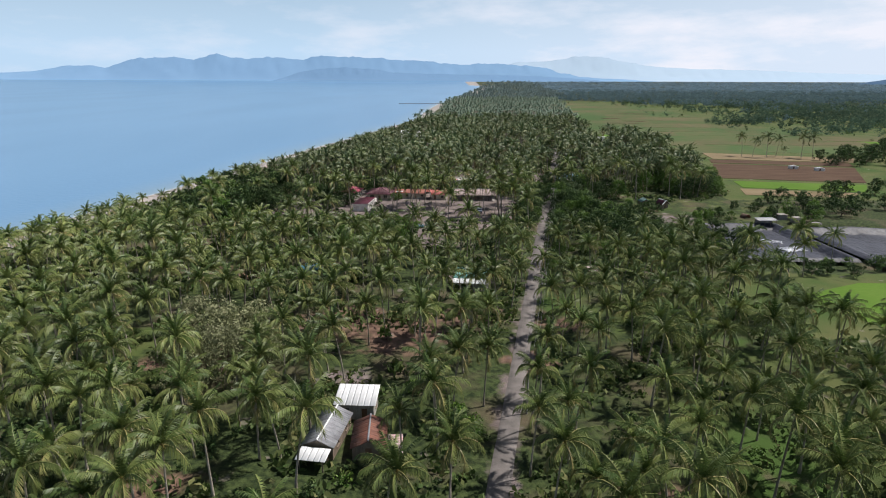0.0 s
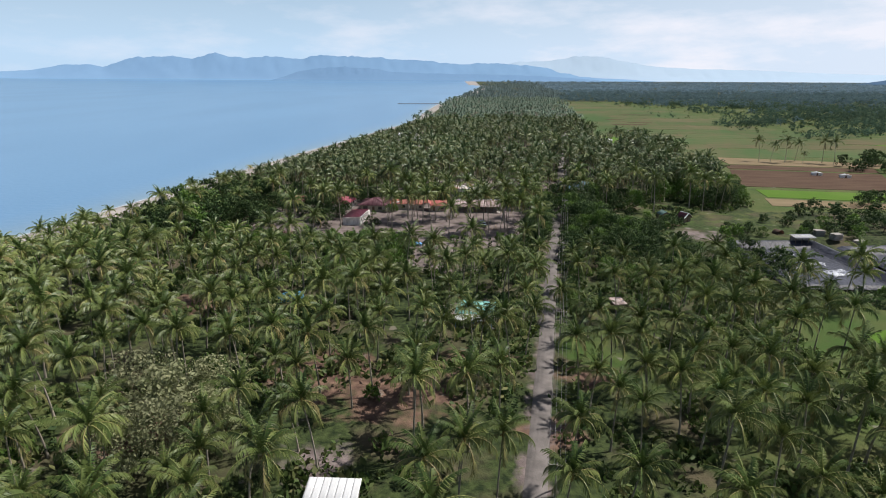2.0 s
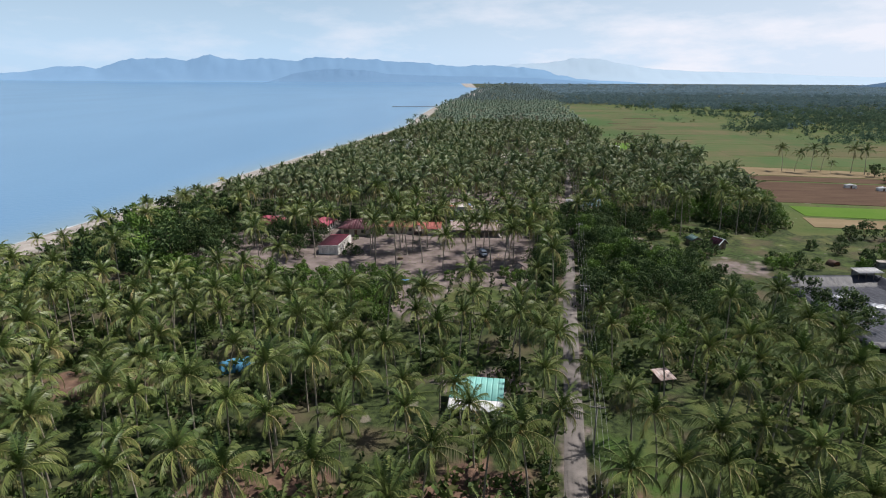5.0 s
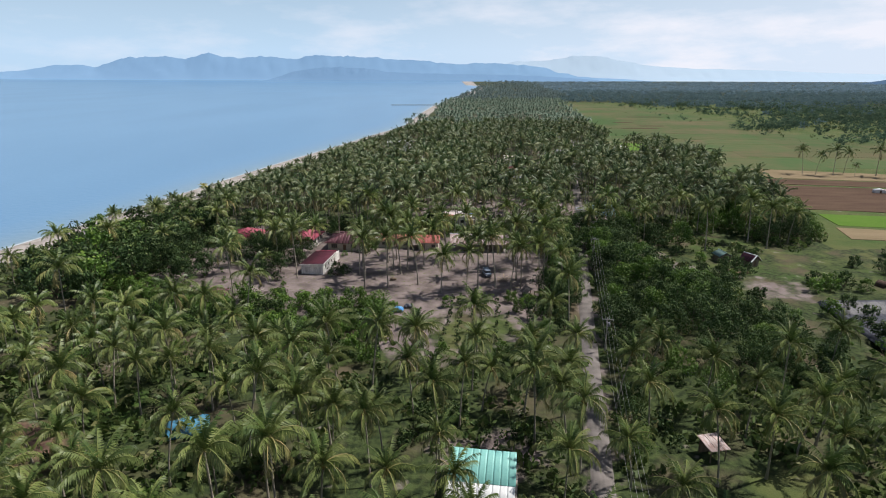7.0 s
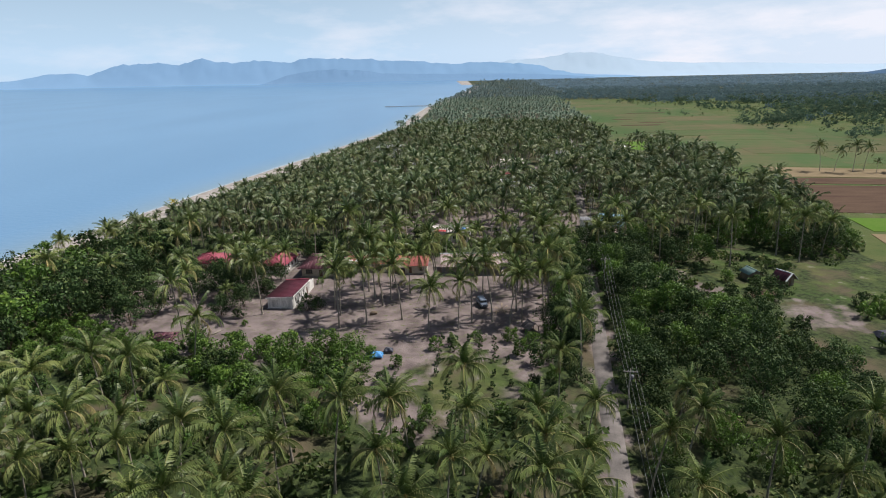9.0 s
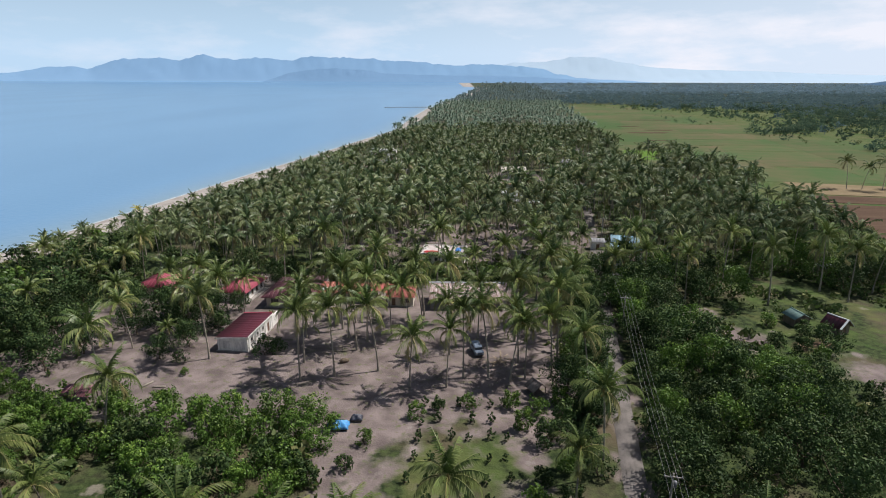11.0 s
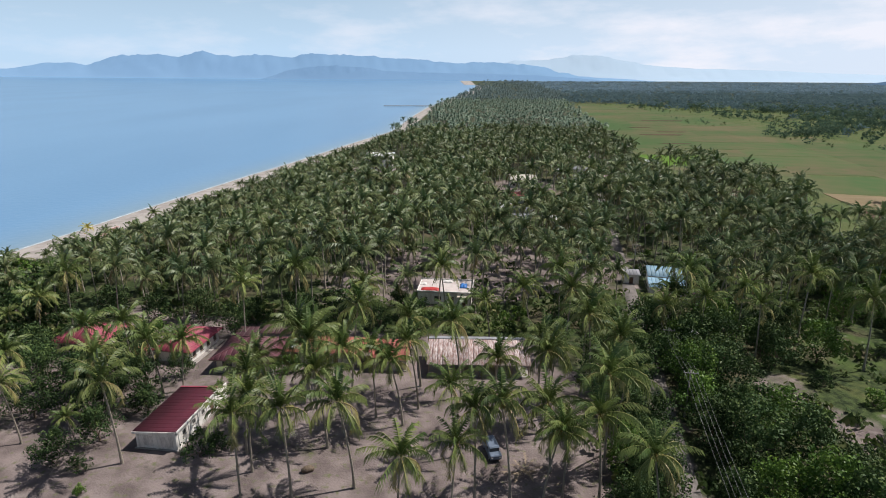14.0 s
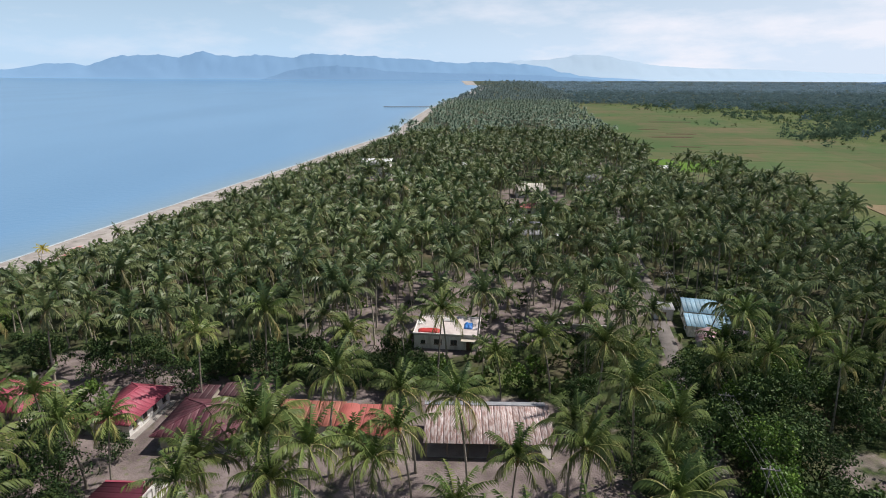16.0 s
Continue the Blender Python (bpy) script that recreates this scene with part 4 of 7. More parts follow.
# far woods on the plain
woods = [Stand(), Stand(), Stand()]
far_rng = np.random.default_rng(8)
blobs = []
for k in range(5):
    cc = crown_centres(far_rng, 7, 3.4, 0.7, 6.0)
    blobs.append(foliage(far_rng, cc, np.full(7, 1.7), 5, 0.98, 0.1, 0.7))
y = 570.0
while y < 4300:
    st = 9 + max(0, y - 600) / 75
    x = float(wood_edge(y)) if y < 1525 else float(forest_edge(y))
    while x < 0.86 * y + 80:
        px, py = x + far_rng.uniform(-st, st) * 0.5, y + far_rng.uniform(-st, st) * 0.5
        gap = noise.noise((px * 0.006, py * 0.010, 1.5))
        limit = 0.05 if y < 900 else 0.15 if y < 1400 else 0.6
        rim = min(1.0, 0.12 + (px - float(wood_edge(min(py, 1525)))) / 170) if y < 1400 else 1.0
        if gap < limit and far_rng.random() < 0.9 * rim:
            v, f, t = blobs[int(far_rng.integers(0, 5))]
            s = st / 8.5 * far_rng.uniform(0.75, 1.25)
            g = turned(v, px, py, float(height(px, py)) - 0.8, far_rng.uniform(0, 6.28), s)
            g[:, 2] = (g[:, 2] - float(height(px, py))) * min(1, 1.5 / s) + float(height(px, py))
            # farther trees go to the bands with more haze in their colour
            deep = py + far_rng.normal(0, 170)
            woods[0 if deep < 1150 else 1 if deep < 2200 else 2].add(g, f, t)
        x += st
    y += st
for band, mat in ((0, M_FAR_WOOD), (1, M_FAR_WOOD_HAZY), (2, M_FAR_WOOD_HAZE_BLUE)):
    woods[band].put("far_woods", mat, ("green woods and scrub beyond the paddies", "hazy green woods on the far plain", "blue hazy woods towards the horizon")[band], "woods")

# bushes and reeds dotted over the plain, thick towards the woods
dots, clumps = Stand(), Stand()
for k in range(11000):
    py = 300 + 1050 * far_rng.random() ** 1.2
    lo, hi = float(forest_edge(py)) + 6, float(wood_edge(py))
    px = lo + (hi + 330 - lo) * far_rng.random()
    near_wood = (px - lo) / (hi - lo)
    clump = noise.noise((px * 0.018, py * 0.012, 6.0)) + 0.5 * noise.noise((px * 0.06, py * 0.04, 3.0))
    if far_rng.random() > 0.003 + 0.9 * max(0.0, near_wood - 0.66) or clump < 0.0 or (py < 432 and px < 262):
        continue
    v, f, t = blobs[int(far_rng.integers(0, 5))]
    s = far_rng.uniform(0.22, 0.70)
    if clump > 0.38:
        s *= 1.7
    (clumps if clump > 0.38 or far_rng.random() < 0.25 else dots).add(turned(v, px, py, -0.5, far_rng.uniform(0, 6.28), s), f, t)
# belts of tall trees standing into the fields
for ax, ay, bx, by in ((330, 560, 470, 640), (320, 700, 420, 760)):
    for k in range(46):
        q = far_rng.random()
        px, py = ax + (bx - ax) * q + far_rng.normal(0, 7), ay + (by - ay) * q + far_rng.normal(0, 7)
        v, f, t = blobs[int(far_rng.integers(0, 5))]
        clumps.add(turned(v, px, py, -0.5, far_rng.uniform(0, 6.28), far_rng.uniform(0.7, 1.35)), f, t)
dots.put("field_bushes", M_SCRUB, "low green scrub at the rim of the paddies", "bushes")
clumps.put("field_bushes", M_FAR_WOOD, "darker bushes and trees at the rim of the paddies", "bushes")

# undergrowth
wrng = np.random.default_rng(31)
tufts = []
for k in range(6):
    cc = np.stack([wrng.normal(0, 0.7, 5), wrng.normal(0, 0.7, 5), wrng.uniform(0.15, 0.8, 5)], -1)
    tufts.append(foliage(wrng, cc, np.full(5, 0.6), 4, 0.42, 0.1, 0.75))
weeds = Stand()
for k in range(13000):
    y = 30 + 390 * wrng.random()
    x = wrng.uniform(-165, 165)
    if not seen(x, y, 12) or x < shore(y) + 13 or abs(x - road_x(y)) < 2.9 or not free(x, y, -1.5):
        continue
    if any(inside(p, x, y) for p in (COMPOUND, POND, PASTURE)) or (inside(YARD, x, y) and wrng.random() < 0.8):
        continue
    if x > forest_edge(y) + 4 or noise.noise((x * 0.045, y * 0.045, 8.0)) > 0.12:
        continue
    v, f, t = tufts[int(wrng.integers(0, 6))]
    weeds.add(turned(v, x, y, -0.1, wrng.uniform(0, 6.28), wrng.uniform(0.6, 1.9)), f, t)
weeds.put("undergrowth", M_WEED, "rank grass and weeds under the palms", "undergrowth")

# a yellow-leaved palm standing free on the sand
M_FROND_YELLOW = leafy("yellow_frond", (0.42, 0.36, 0.06), (0.52, 0.44, 0.09), (0.5, 0.36, 0.12), 0.5, 0.25, loose=0.05)
palm = thing("yellow_palm", pose(-107.5, 335.5, 0) @ Matrix.Scale(0.5, 4), "small coconut palm with bright yellow fronds on the sand", "palm tree")
v, f, t, tv, tf = FLAT_GROVE[2]
under("trunk", mesh_of("trunk", tv, tf), M_TRUNK, palm)
under("crown", mesh_of("crown", v, f, t), M_FROND_YELLOW, palm)

# ---- broadleaf trees and shrubs ----
TREES = [broad_shape(500 + k, 3.5 + 0.35 * k, 7.6 + 0.7 * k, 84, 29, 0.225, 0.22) for k in range(4)]
TREES_FAR = [broad_shape(510 + k, 3.5 + 0.35 * k, 7.0 + 0.6 * k, 46, 20, 0.36, 0.15) for k in range(4)]
SHRUBS = [broad_shape(520 + k, 1.7 + 0.15 * k, 2.9 + 0.25 * k, 40, 20, 0.175, 0.16) for k in range(3)]
BRUSH = [broad_shape(530 + k, 1.7 + 0.15 * k, 2.7 + 0.25 * k, 20, 12, 0.25, 0.2) for k in range(3)]
SAPLINGS = [broad_shape(540 + k, 0.62, 1.8, 14, 12, 0.15, 0.12) for k in range(2)]
FRUIT = [broad_shape(550 + k, 2.3 + 0.2 * k, 3.7 + 0.3 * k, 74, 24, 0.185, 0.12) for k in range(3)]
made_trees = {}


def plant(kind, shapes, mat, x, y, size, rng, label, category, group):
    k = int(rng.integers(0, len(shapes)))
    m = pose(x, y, -0.05, 0, 0, rng.uniform(0, 360)) @ Matrix.Diagonal((size, size, size * rng.uniform(0.88, 1.12), 1))
    key = (kind, k, mat.name)
    if key in made_trees:
        c = copy_thing(made_trees[key], m)
        c.matrix_basis = m
        return c
    (lv, lf, lt), (tv, tf) = shapes[k]
    t = thing(kind, m, label, category, group)
    under("trunk", mesh_of("trunk", tv, tf), M_BARK, t)
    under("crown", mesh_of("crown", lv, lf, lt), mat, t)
    made_trees[key] = t
    return t


trng = np.random.default_rng(77)
# the dark stand on the land side of the road, and the trees round the compound
stand = []
for x, y, s in ((52, 176, 0.8), (58, 184, 0.95), (50, 190, 0.85), (63, 192, 0.9), (55, 200, 1.0), (67, 203, 0.85), (49, 207, 0.9), (60, 211, 1.0), (53, 218, 1.05), (66, 217, 0.8), (50, 228, 1.05), (58, 226, 1.1), (54, 236, 1.1),
                (51, 246, 1.0), (53, 257, 1.1), (60, 258, 1.05), (69, 257, 1.0), (50, 268, 1.0), (57, 270, 1.1), (66, 268, 1.0), (36, 236, 0.9), (35, 244, 1.0), (37, 252, 1.0), (40, 262, 0.95),
                (34, 226, 0.75), (32, 216, 0.7), (78, 258, 1.1), (112, 263, 1.0), (120, 265, 0.95), (128, 268, 0.9)):
    stand.append((x, y, s))
for y in range(150, 262, 6):          # trees leaning over the road on its land side
    stand.append((float(road_x(y)) + 4.6 + trng.uniform(0, 2.2), y + trng.uniform(-1.5, 1.5), trng.uniform(0.78, 1.0) if y > 176 else 0.55))
for y in range(204, 262, 7):          # and on the compound's side
    stand.append((float(road_x(y)) - 4.4 - trng.uniform(0, 1.6), y + trng.uniform(-1.5, 1.5), trng.uniform(0.8, 1.0)))
for x, y, s in ((44, 172, 0.8), (60, 172, 0.75), (66, 180, 0.8), (45, 182, 0.85), (71, 188, 0.75), (46, 198, 0.9), (62, 203, 0.9), (72, 198, 0.75), (68, 211, 0.8), (47, 216, 0.9), (60, 219, 0.85), (48, 238, 0.95), (57, 244, 0.95), (58, 251, 1.0),
                (48, 254, 1.0), (47, 262, 1.0), (62, 264, 1.05), (73, 262, 1.0), (58, 166, 0.6), (66, 170, 0.6), (52, 166, 0.65), (66, 176, 0.85), (72, 182, 0.85), (74, 174, 0.75), (60, 178, 0.85), (69, 168, 0.65), (78, 180, 0.75), (75, 192, 0.8), (31, 206, 0.85), (29, 213, 0.8), (33, 221, 0.95), (55, 208, 1.0), (63, 206, 1.0), (70, 208, 0.9), (58, 214, 1.05), (56, 231, 1.0), (64, 197, 0.95), (57, 193, 0.95), (69, 194, 0.85), (51, 199, 0.95)):
    stand.append((x, y, s))
for x, y, s in stand:
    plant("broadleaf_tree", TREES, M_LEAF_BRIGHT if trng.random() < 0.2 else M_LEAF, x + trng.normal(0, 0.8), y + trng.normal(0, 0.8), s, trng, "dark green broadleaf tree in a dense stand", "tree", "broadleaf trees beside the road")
for x, y, s in ((-47, 236, 1.0), (-52, 240, 1.05), (-42, 241, 0.9), (-57, 237, 0.85), (-48, 246, 1.0), (-55, 246, 0.95), (-49, 252, 0.9), (-52, 258, 0.8), (-62, 246, 0.8), (-66, 252, 0.9), (-71, 258, 0.9), (-74, 248, 0.9), (-36, 268, 0.85), (-66, 276, 1.0), (-76, 272, 1.0), (-44, 271, 0.9), (-34, 273, 0.9), (-24, 273, 1.0), (-15, 271, 1.0), (-6, 270, 0.95), (2, 268, 0.9), (-54, 272, 0.9),
                (-2, 276, 0.9), (-12, 278, 0.9), (30, 264, 0.8), (34, 272, 0.8), (-40, 238.5, 0.7), (-43.5, 231, 0.75), (-39.5, 250, 0.6), (-47, 226, 0.7), (-66, 221, 1.1), (-72, 226, 1.2), (-78, 232, 1.25), (-70, 234, 1.15), (-76, 240, 1.2), (-63, 228, 0.9)):
    plant("shade_tree", TREES, M_LEAF, x, y, s, trng, "dark shade tree with a low dense crown", "tree", "shade trees round the compound")
for x, y, s in ((-80, 222, 1.0), (-87, 217, 1.1), (-95, 222, 1.1), (-101, 216, 1.0), (-93, 210, 1.0), (-84, 208, 0.9), (-106, 224, 1.0), (-88, 230, 1.1), (-97, 236, 1.1), (-84, 236, 1.0), (-92, 243, 1.1), (-82, 250, 1.05), (-98, 256, 1.1), (-88, 262, 1.2), (-103, 268, 1.1), (-94, 276, 1.1), (-80, 270, 1.0), (-108, 246, 1.0), (-104, 232, 0.95), (-112, 262, 0.9), (-90, 226, 0.8), (-96, 290, 1.0), (-86, 284, 1.0)):
    plant("beach_tree", TREES_FAR, M_LEAF_BRIGHT if trng.random() < 0.25 else M_LEAF, x, y, s * 1.22, trng, "spreading green tree behind the beach", "tree", "trees behind the beach")
for x, y, s in ((-46, 208, 1.0), (-42, 203, 0.95), (-38, 207, 1.0), (-35, 201, 1.0), (-31, 205, 1.05), (-28, 200, 0.9), (-25, 204, 1.05), (-21, 200, 0.95), (-19, 205, 1.05), (-15, 201, 0.95), (-13, 205.5, 0.9), (-11, 198, 0.8), (-23, 195, 0.8), (-17, 194, 0.75),
                (-32, 195, 0.85), (-40, 197, 0.9), (-49, 203, 0.85), (-54, 206, 0.8), (-58, 208, 0.8), (-63, 211, 0.8), (-68, 214, 0.8), (-73, 218, 0.8), (-78, 222, 0.8), (-9, 203, 0.6), (-52, 199, 0.8), (-57, 202, 0.9), (-62, 205, 0.8), (-67, 208, 0.9), (-72, 211, 0.8), (-77, 214, 0.9), (-82, 218, 0.9), (-60, 197, 0.8), (-66, 200, 0.9), (-72, 203, 0.8), (-78, 206, 0.9), (-84, 211, 0.8), (-88, 216, 0.9), (-54, 193, 0.7), (-46, 195, 0.8), (-36, 193, 0.8), (-28, 191, 0.8), (-20, 189, 0.8), (-12, 190, 0.7)):
    plant("fruit_tree", FRUIT, M_LEAF_BRIGHT, x + trng.normal(0, 0.4), y + trng.normal(0, 0.4), s * 1.12, trng, "low bushy fruit tree with bright green leaves", "fruit tree", "fruit trees in the orchard")
for k in range(60):
    x, y = trng.uniform(-78, -8), trng.uniform(174, 203)
    if y < 196 - 0.12 * (x + 8) and free(x, y, 1):
        plant("orchard_bush", SHRUBS, M_LEAF if trng.random() < 0.6 else M_LEAF_BRIGHT, x, y, trng.uniform(0.9, 1.5), trng, "bushy dark green orchard shrub below the palms", "shrub", "bushes in the orchard")
for x, y, s in ((-27.2, 227.5, 1.15), (-25.2, 229.5, 0.95), (-42.5, 224.5, 0.75), (-39.5, 219.8, 0.5), (3.5, 206, 0.9), (7, 208, 0.8), (19, 209, 1.0), (23, 207, 1.0), (27, 210, 1.1), (30, 205, 1.2), (12, 209, 0.8), (26, 200, 1.1), (29, 192, 1.0), (24, 186, 1.1), (16, 178, 1.1), (11, 176, 0.9),
                (20, 203, 1.1), (23, 199, 1.2), (25, 193, 1.0), (21, 190, 0.9), (27, 204, 1.3), (19, 184, 1.2), (22, 180, 1.3), (14, 181, 1.0), (7, 178, 1.1), (2, 180, 1.0), (-3, 183, 1.1), (-6, 193, 0.9), (-4, 199, 0.8), (29, 198, 1.2), (-2, 172, 0.9), (3, 78.5, 1.25), (5.5, 75, 1.1), (1.5, 73, 0.9), (-11, 109, 1.0), (-4, 88, 0.8), (-33, 71, 0.9), (-40, 66, 0.8), (-24, 60, 0.9), (16, 152, 0.7), (-3, 152, 0.9), (0, 156, 0.8), (84, 158, 1.1), (88, 162, 0.9), (93, 163, 0.8), (99, 162, 0.9), (106, 161, 0.8), (112, 160, 1.0), (119, 161, 0.9), (126, 158, 1.0), (134, 156, 1.1), (90, 172, 1.3), (89, 180, 1.4), (97, 196, 1.4), (92, 202, 1.4), (99, 206, 1.2), (90, 191, 1.2), (104, 222, 1.2), (109, 224, 1.0), (86, 240, 0.8),
                (76, 233, 0.9), (79, 229, 1.0), (84, 228, 1.1), (88, 231, 0.9), (73, 237, 0.6), (69, 243, 0.6), (85, 246, 0.7), (91, 246, 0.6), (67, 236, 0.8), (81, 226, 1.0), (72, 214, 1.2), (76, 205, 1.2), (70, 226, 1.1), (80, 196, 1.1), (84, 186, 1.2), (74, 190, 1.1), (70, 178, 1.2), (78, 170, 1.2), (127, 232, 1.3), (122, 238, 1.2), (133, 240, 1.2), (83, 236, 1.1), (86, 233, 1.2), (81, 231, 0.9), (88, 237, 0.8), (79, 242, 1.1), (74, 248, 1.0), (77, 222, 1.1), (81, 212, 1.2), (75, 231, 0.9), (98, 217, 1.3), (103, 218, 1.2), (107, 220, 1.3), (111, 217, 1.1), (101, 223, 1.1), (124, 216, 1.3), (127, 219, 1.4), (131, 224, 1.5), (136, 219, 1.4), (138, 226, 1.6), (143, 216, 1.5), (145, 222, 1.7), (149, 228, 1.8), (96, 182, 1.5), (95, 188, 1.6), (98, 177, 1.3), (66, 226, 1.2), (62, 222, 1.2), (58, 218, 1.2), (67, 218, 1.2), (70, 221, 1.0)):
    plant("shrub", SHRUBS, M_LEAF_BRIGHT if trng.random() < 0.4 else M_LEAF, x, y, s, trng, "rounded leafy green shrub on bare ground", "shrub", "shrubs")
for x, y, s in ((-40.3, 97.3, 1.45), (-46.3, 103.4, 1.3), (-35.1, 103.2, 1.2), (-36.4, 89.3, 1.25), (-31.5, 95.5, 1.05), (-43.5, 88.0, 1.0)):
    plant("scrub_tree", TREES, M_LEAF_GREY, x, y, s, trng, "half-bare grey-green scrub tree among the palms", "tree", "scrub trees")
for row in range(6):
    for col in range(6):
        x, y = 2.5 + col * 2.7 + row * 0.4 + trng.normal(0, 0.3), 186 + row * 4.6 + trng.normal(0, 0.4)
        if abs(x - float(road_x(y))) > 6 and trng.random() < 0.85:
            plant("sapling", SAPLINGS, M_LEAF, x, y, trng.uniform(0.8, 1.25), trng, "young dark green sapling planted in a row", "sapling", "saplings in the orchard")
for x, y in ((-63, 226), (-60, 231), (-66, 233), (-56, 222), (-69, 240), (-58, 214), (-64, 219), (-61, 245), (-52, 219), (-72, 229)):
    plant("sapling", SAPLINGS, M_LEAF_BRIGHT, x, y, trng.uniform(0.8, 1.4), trng, "young sapling on the bare ground of the compound", "sapling", "saplings in the orchard")
for x, y, s in ((186, 272, 1.1), (193, 275, 1.0), (180, 268, 0.9), (204, 270, 1.3), (214, 268, 1.4), (222, 262, 1.4), (232, 270, 1.4), (99, 183, 0.85), (96, 176, 0.75), (101, 189, 0.7), (142, 249, 0.9), (149, 251, 1.0), (156, 248, 1.1), (152, 231, 1.1), (158, 224, 1.2), (167, 232, 1.3), (244, 366, 1.1), (252, 372, 1.4), (259, 362, 1.2), (262, 382, 1.6), (250, 388, 1.3), (272, 390, 1.6), (282, 384, 1.7), (168, 244, 1.1), (176, 240, 1.1), (184, 236, 1.0), (160, 232, 0.9), (150, 236, 0.9), (270, 372, 1.6), (282, 366, 1.6), (294, 376, 1.6), (306, 366, 1.6), (318, 380, 1.7), (290, 396, 1.6),
                (304, 404, 1.6), (322, 410, 1.6), (338, 398, 1.6), (330, 440, 1.7), (350, 430, 1.7), (280, 352, 1.4), (94, 152.5, 0.55), (103, 152, 0.6), (108, 153, 0.7), (114, 151, 0.6), (131, 160, 0.7), (139, 156, 0.8), (146, 160, 0.8), (124, 157, 0.7)):
    plant("field_tree", TREES_FAR, M_LEAF, x, y, s * 0.85, trng, "round green tree at the edge of the fields", "tree", "trees among the fields")
for x, y, s in ((108, 269, 1.0), (116, 270, 1.1), (124, 272, 1.0), (131, 277, 1.0), (134, 286, 0.9), (76, 268, 1.0), (137, 296, 0.9), (139, 306, 0.8), (140, 318, 0.8), (141, 330, 0.8), (96, 276, 1.0), (106, 278, 1.0), (118, 280, 1.0)):
    plant("broadleaf_tree", TREES, M_LEAF_BRIGHT if trng.random() < 0.5 else M_LEAF, x, y, s, trng, "dark green broadleaf tree in a dense stand", "tree", "broadleaf trees beside the road")
for x, y, s in ((110, 290, 1.3), (117, 293, 1.45), (113, 299, 1.4), (104, 294, 1.1), (122, 287, 1.1)):
    plant("feathery_tree", TREES_FAR, M_LEAF_BRIGHT, x, y, s, trng, "tall light green tree with a broad soft crown", "tree", "light green trees by the paddies")

plant("almond_tree", TREES_FAR, M_LEAF_BRIGHT, -48.5, 259.5, 0.8, trng, "spreading almond tree with light green leaves beside the red-roofed house", "tree", "")
for x, y, s in ((-22.5, 251.0, 1.0), (-20.5, 252.5, 1.1), (2, 273, 1.3), (6, 275, 1.2), (20, 270, 1.2), (24, 275, 1.3), (-1, 281, 1.2), (-28, 246.5, 0.5), (-31, 246.0, 0.55)):
    plant("shrub", SHRUBS, M_LEAF_BRIGHT, x, y, s, trng, "rounded leafy green shrub on bare ground", "shrub", "shrubs")

# loose scrub under the palms and along the roadside
scrub, dim = Stand(), Stand()
for k in range(2100):
    y = 35 + 300 * trng.random()
    x = trng.uniform(-150, 150)
    if not seen(x, y, 10) or x < shore(y) + 13 or abs(x - float(road_x(y))) < 3.6 or not free(x, y, 0.5) or x > float(forest_edge(y)) - 1:
        continue
    if any(inside(p, x, y) for p in (COMPOUND, POND, PASTURE, HUT_LAWN)) or (inside(YARD, x, y) and trng.random() < 0.9):
        continue
    patch = noise.noise((x * 0.04, y * 0.04, 3.0)) + (0.35 if x > 40 and y > 150 else 0) + (0.3 if x < float(shore(y)) + 40 else 0) + (0.5 if y < 66 and x < -4 else 0)
    if patch < 0.02:
        continue
    (lv, lf, lt), _ = (BRUSH + SAPLINGS)[int(trng.integers(0, 5))]
    (dim if trng.random() < 0.82 else scrub).add(turned(lv, x, y, -0.2, trng.uniform(0, 6.28), trng.uniform(0.5, 1.15)), lf, lt)
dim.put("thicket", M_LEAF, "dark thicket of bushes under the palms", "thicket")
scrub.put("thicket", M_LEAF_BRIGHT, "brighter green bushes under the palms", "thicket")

# ---- houses ----
M_WHITE = material("stained_white_wall", (0.80, 0.78, 0.75), (0.48, 0.45, 0.41), 0.8, 0.85, bump=0.2, fine=9, streak=(1, 1, 0.35), low=0.46, high=0.72)
M_GREYWALL = material("weathered_grey_wall", (0.48, 0.46, 0.43), (0.23, 0.22, 0.20), 0.9, 0.9, bump=0.25, fine=8, streak=(1, 1, 0.3))
M_STAINED = material("mildewed_plaster", (0.80, 0.77, 0.74), (0.36, 0.34, 0.33), 1.1, 0.9, bump=0.25, fine=8, streak=(1, 1, 0.3), low=0.42, high=0.68)
M_CREAM = material("cream_wall", (0.58, 0.52, 0.44), (0.42, 0.37, 0.31), 0.8, 0.85, bump=0.15)
M_MAROON = material("maroon_roof_paint", (0.128, 0.026, 0.044), (0.088, 0.022, 0.035), 0.5, 0.5, bump=0.1, vary=0.03, streak=(1, 0.3, 1))
M_HIPROOF = material("faded_maroon_roof", (0.105, 0.030, 0.044), (0.21, 0.105, 0.115), 0.9, 0.55, bump=0.1, vary=0.22, streak=(1.6, 0.3, 0.3), low=0.46, high=0.66)
M_OLDMAROON = material("old_dark_maroon_roof", (0.062, 0.022, 0.030), (0.10, 0.050, 0.055), 0.9, 0.6, bump=0.1, vary=0.12)
M_CRIMSON = material("crimson_roof_paint", (0.35, 0.068, 0.105), (0.28, 0.056, 0.084), 0.5, 0.5, bump=0.1, vary=0.03)
M_ORANGE = material("rust_orange_roof", (0.37, 0.125, 0.088), (0.24, 0.090, 0.066), 1.0, 0.6, bump=0.1, vary=0.25)
M_SALMON = material("faded_red_roof", (0.42, 0.120, 0.100), (0.34, 0.090, 0.078), 0.6, 0.6, bump=0.1, vary=0.10)
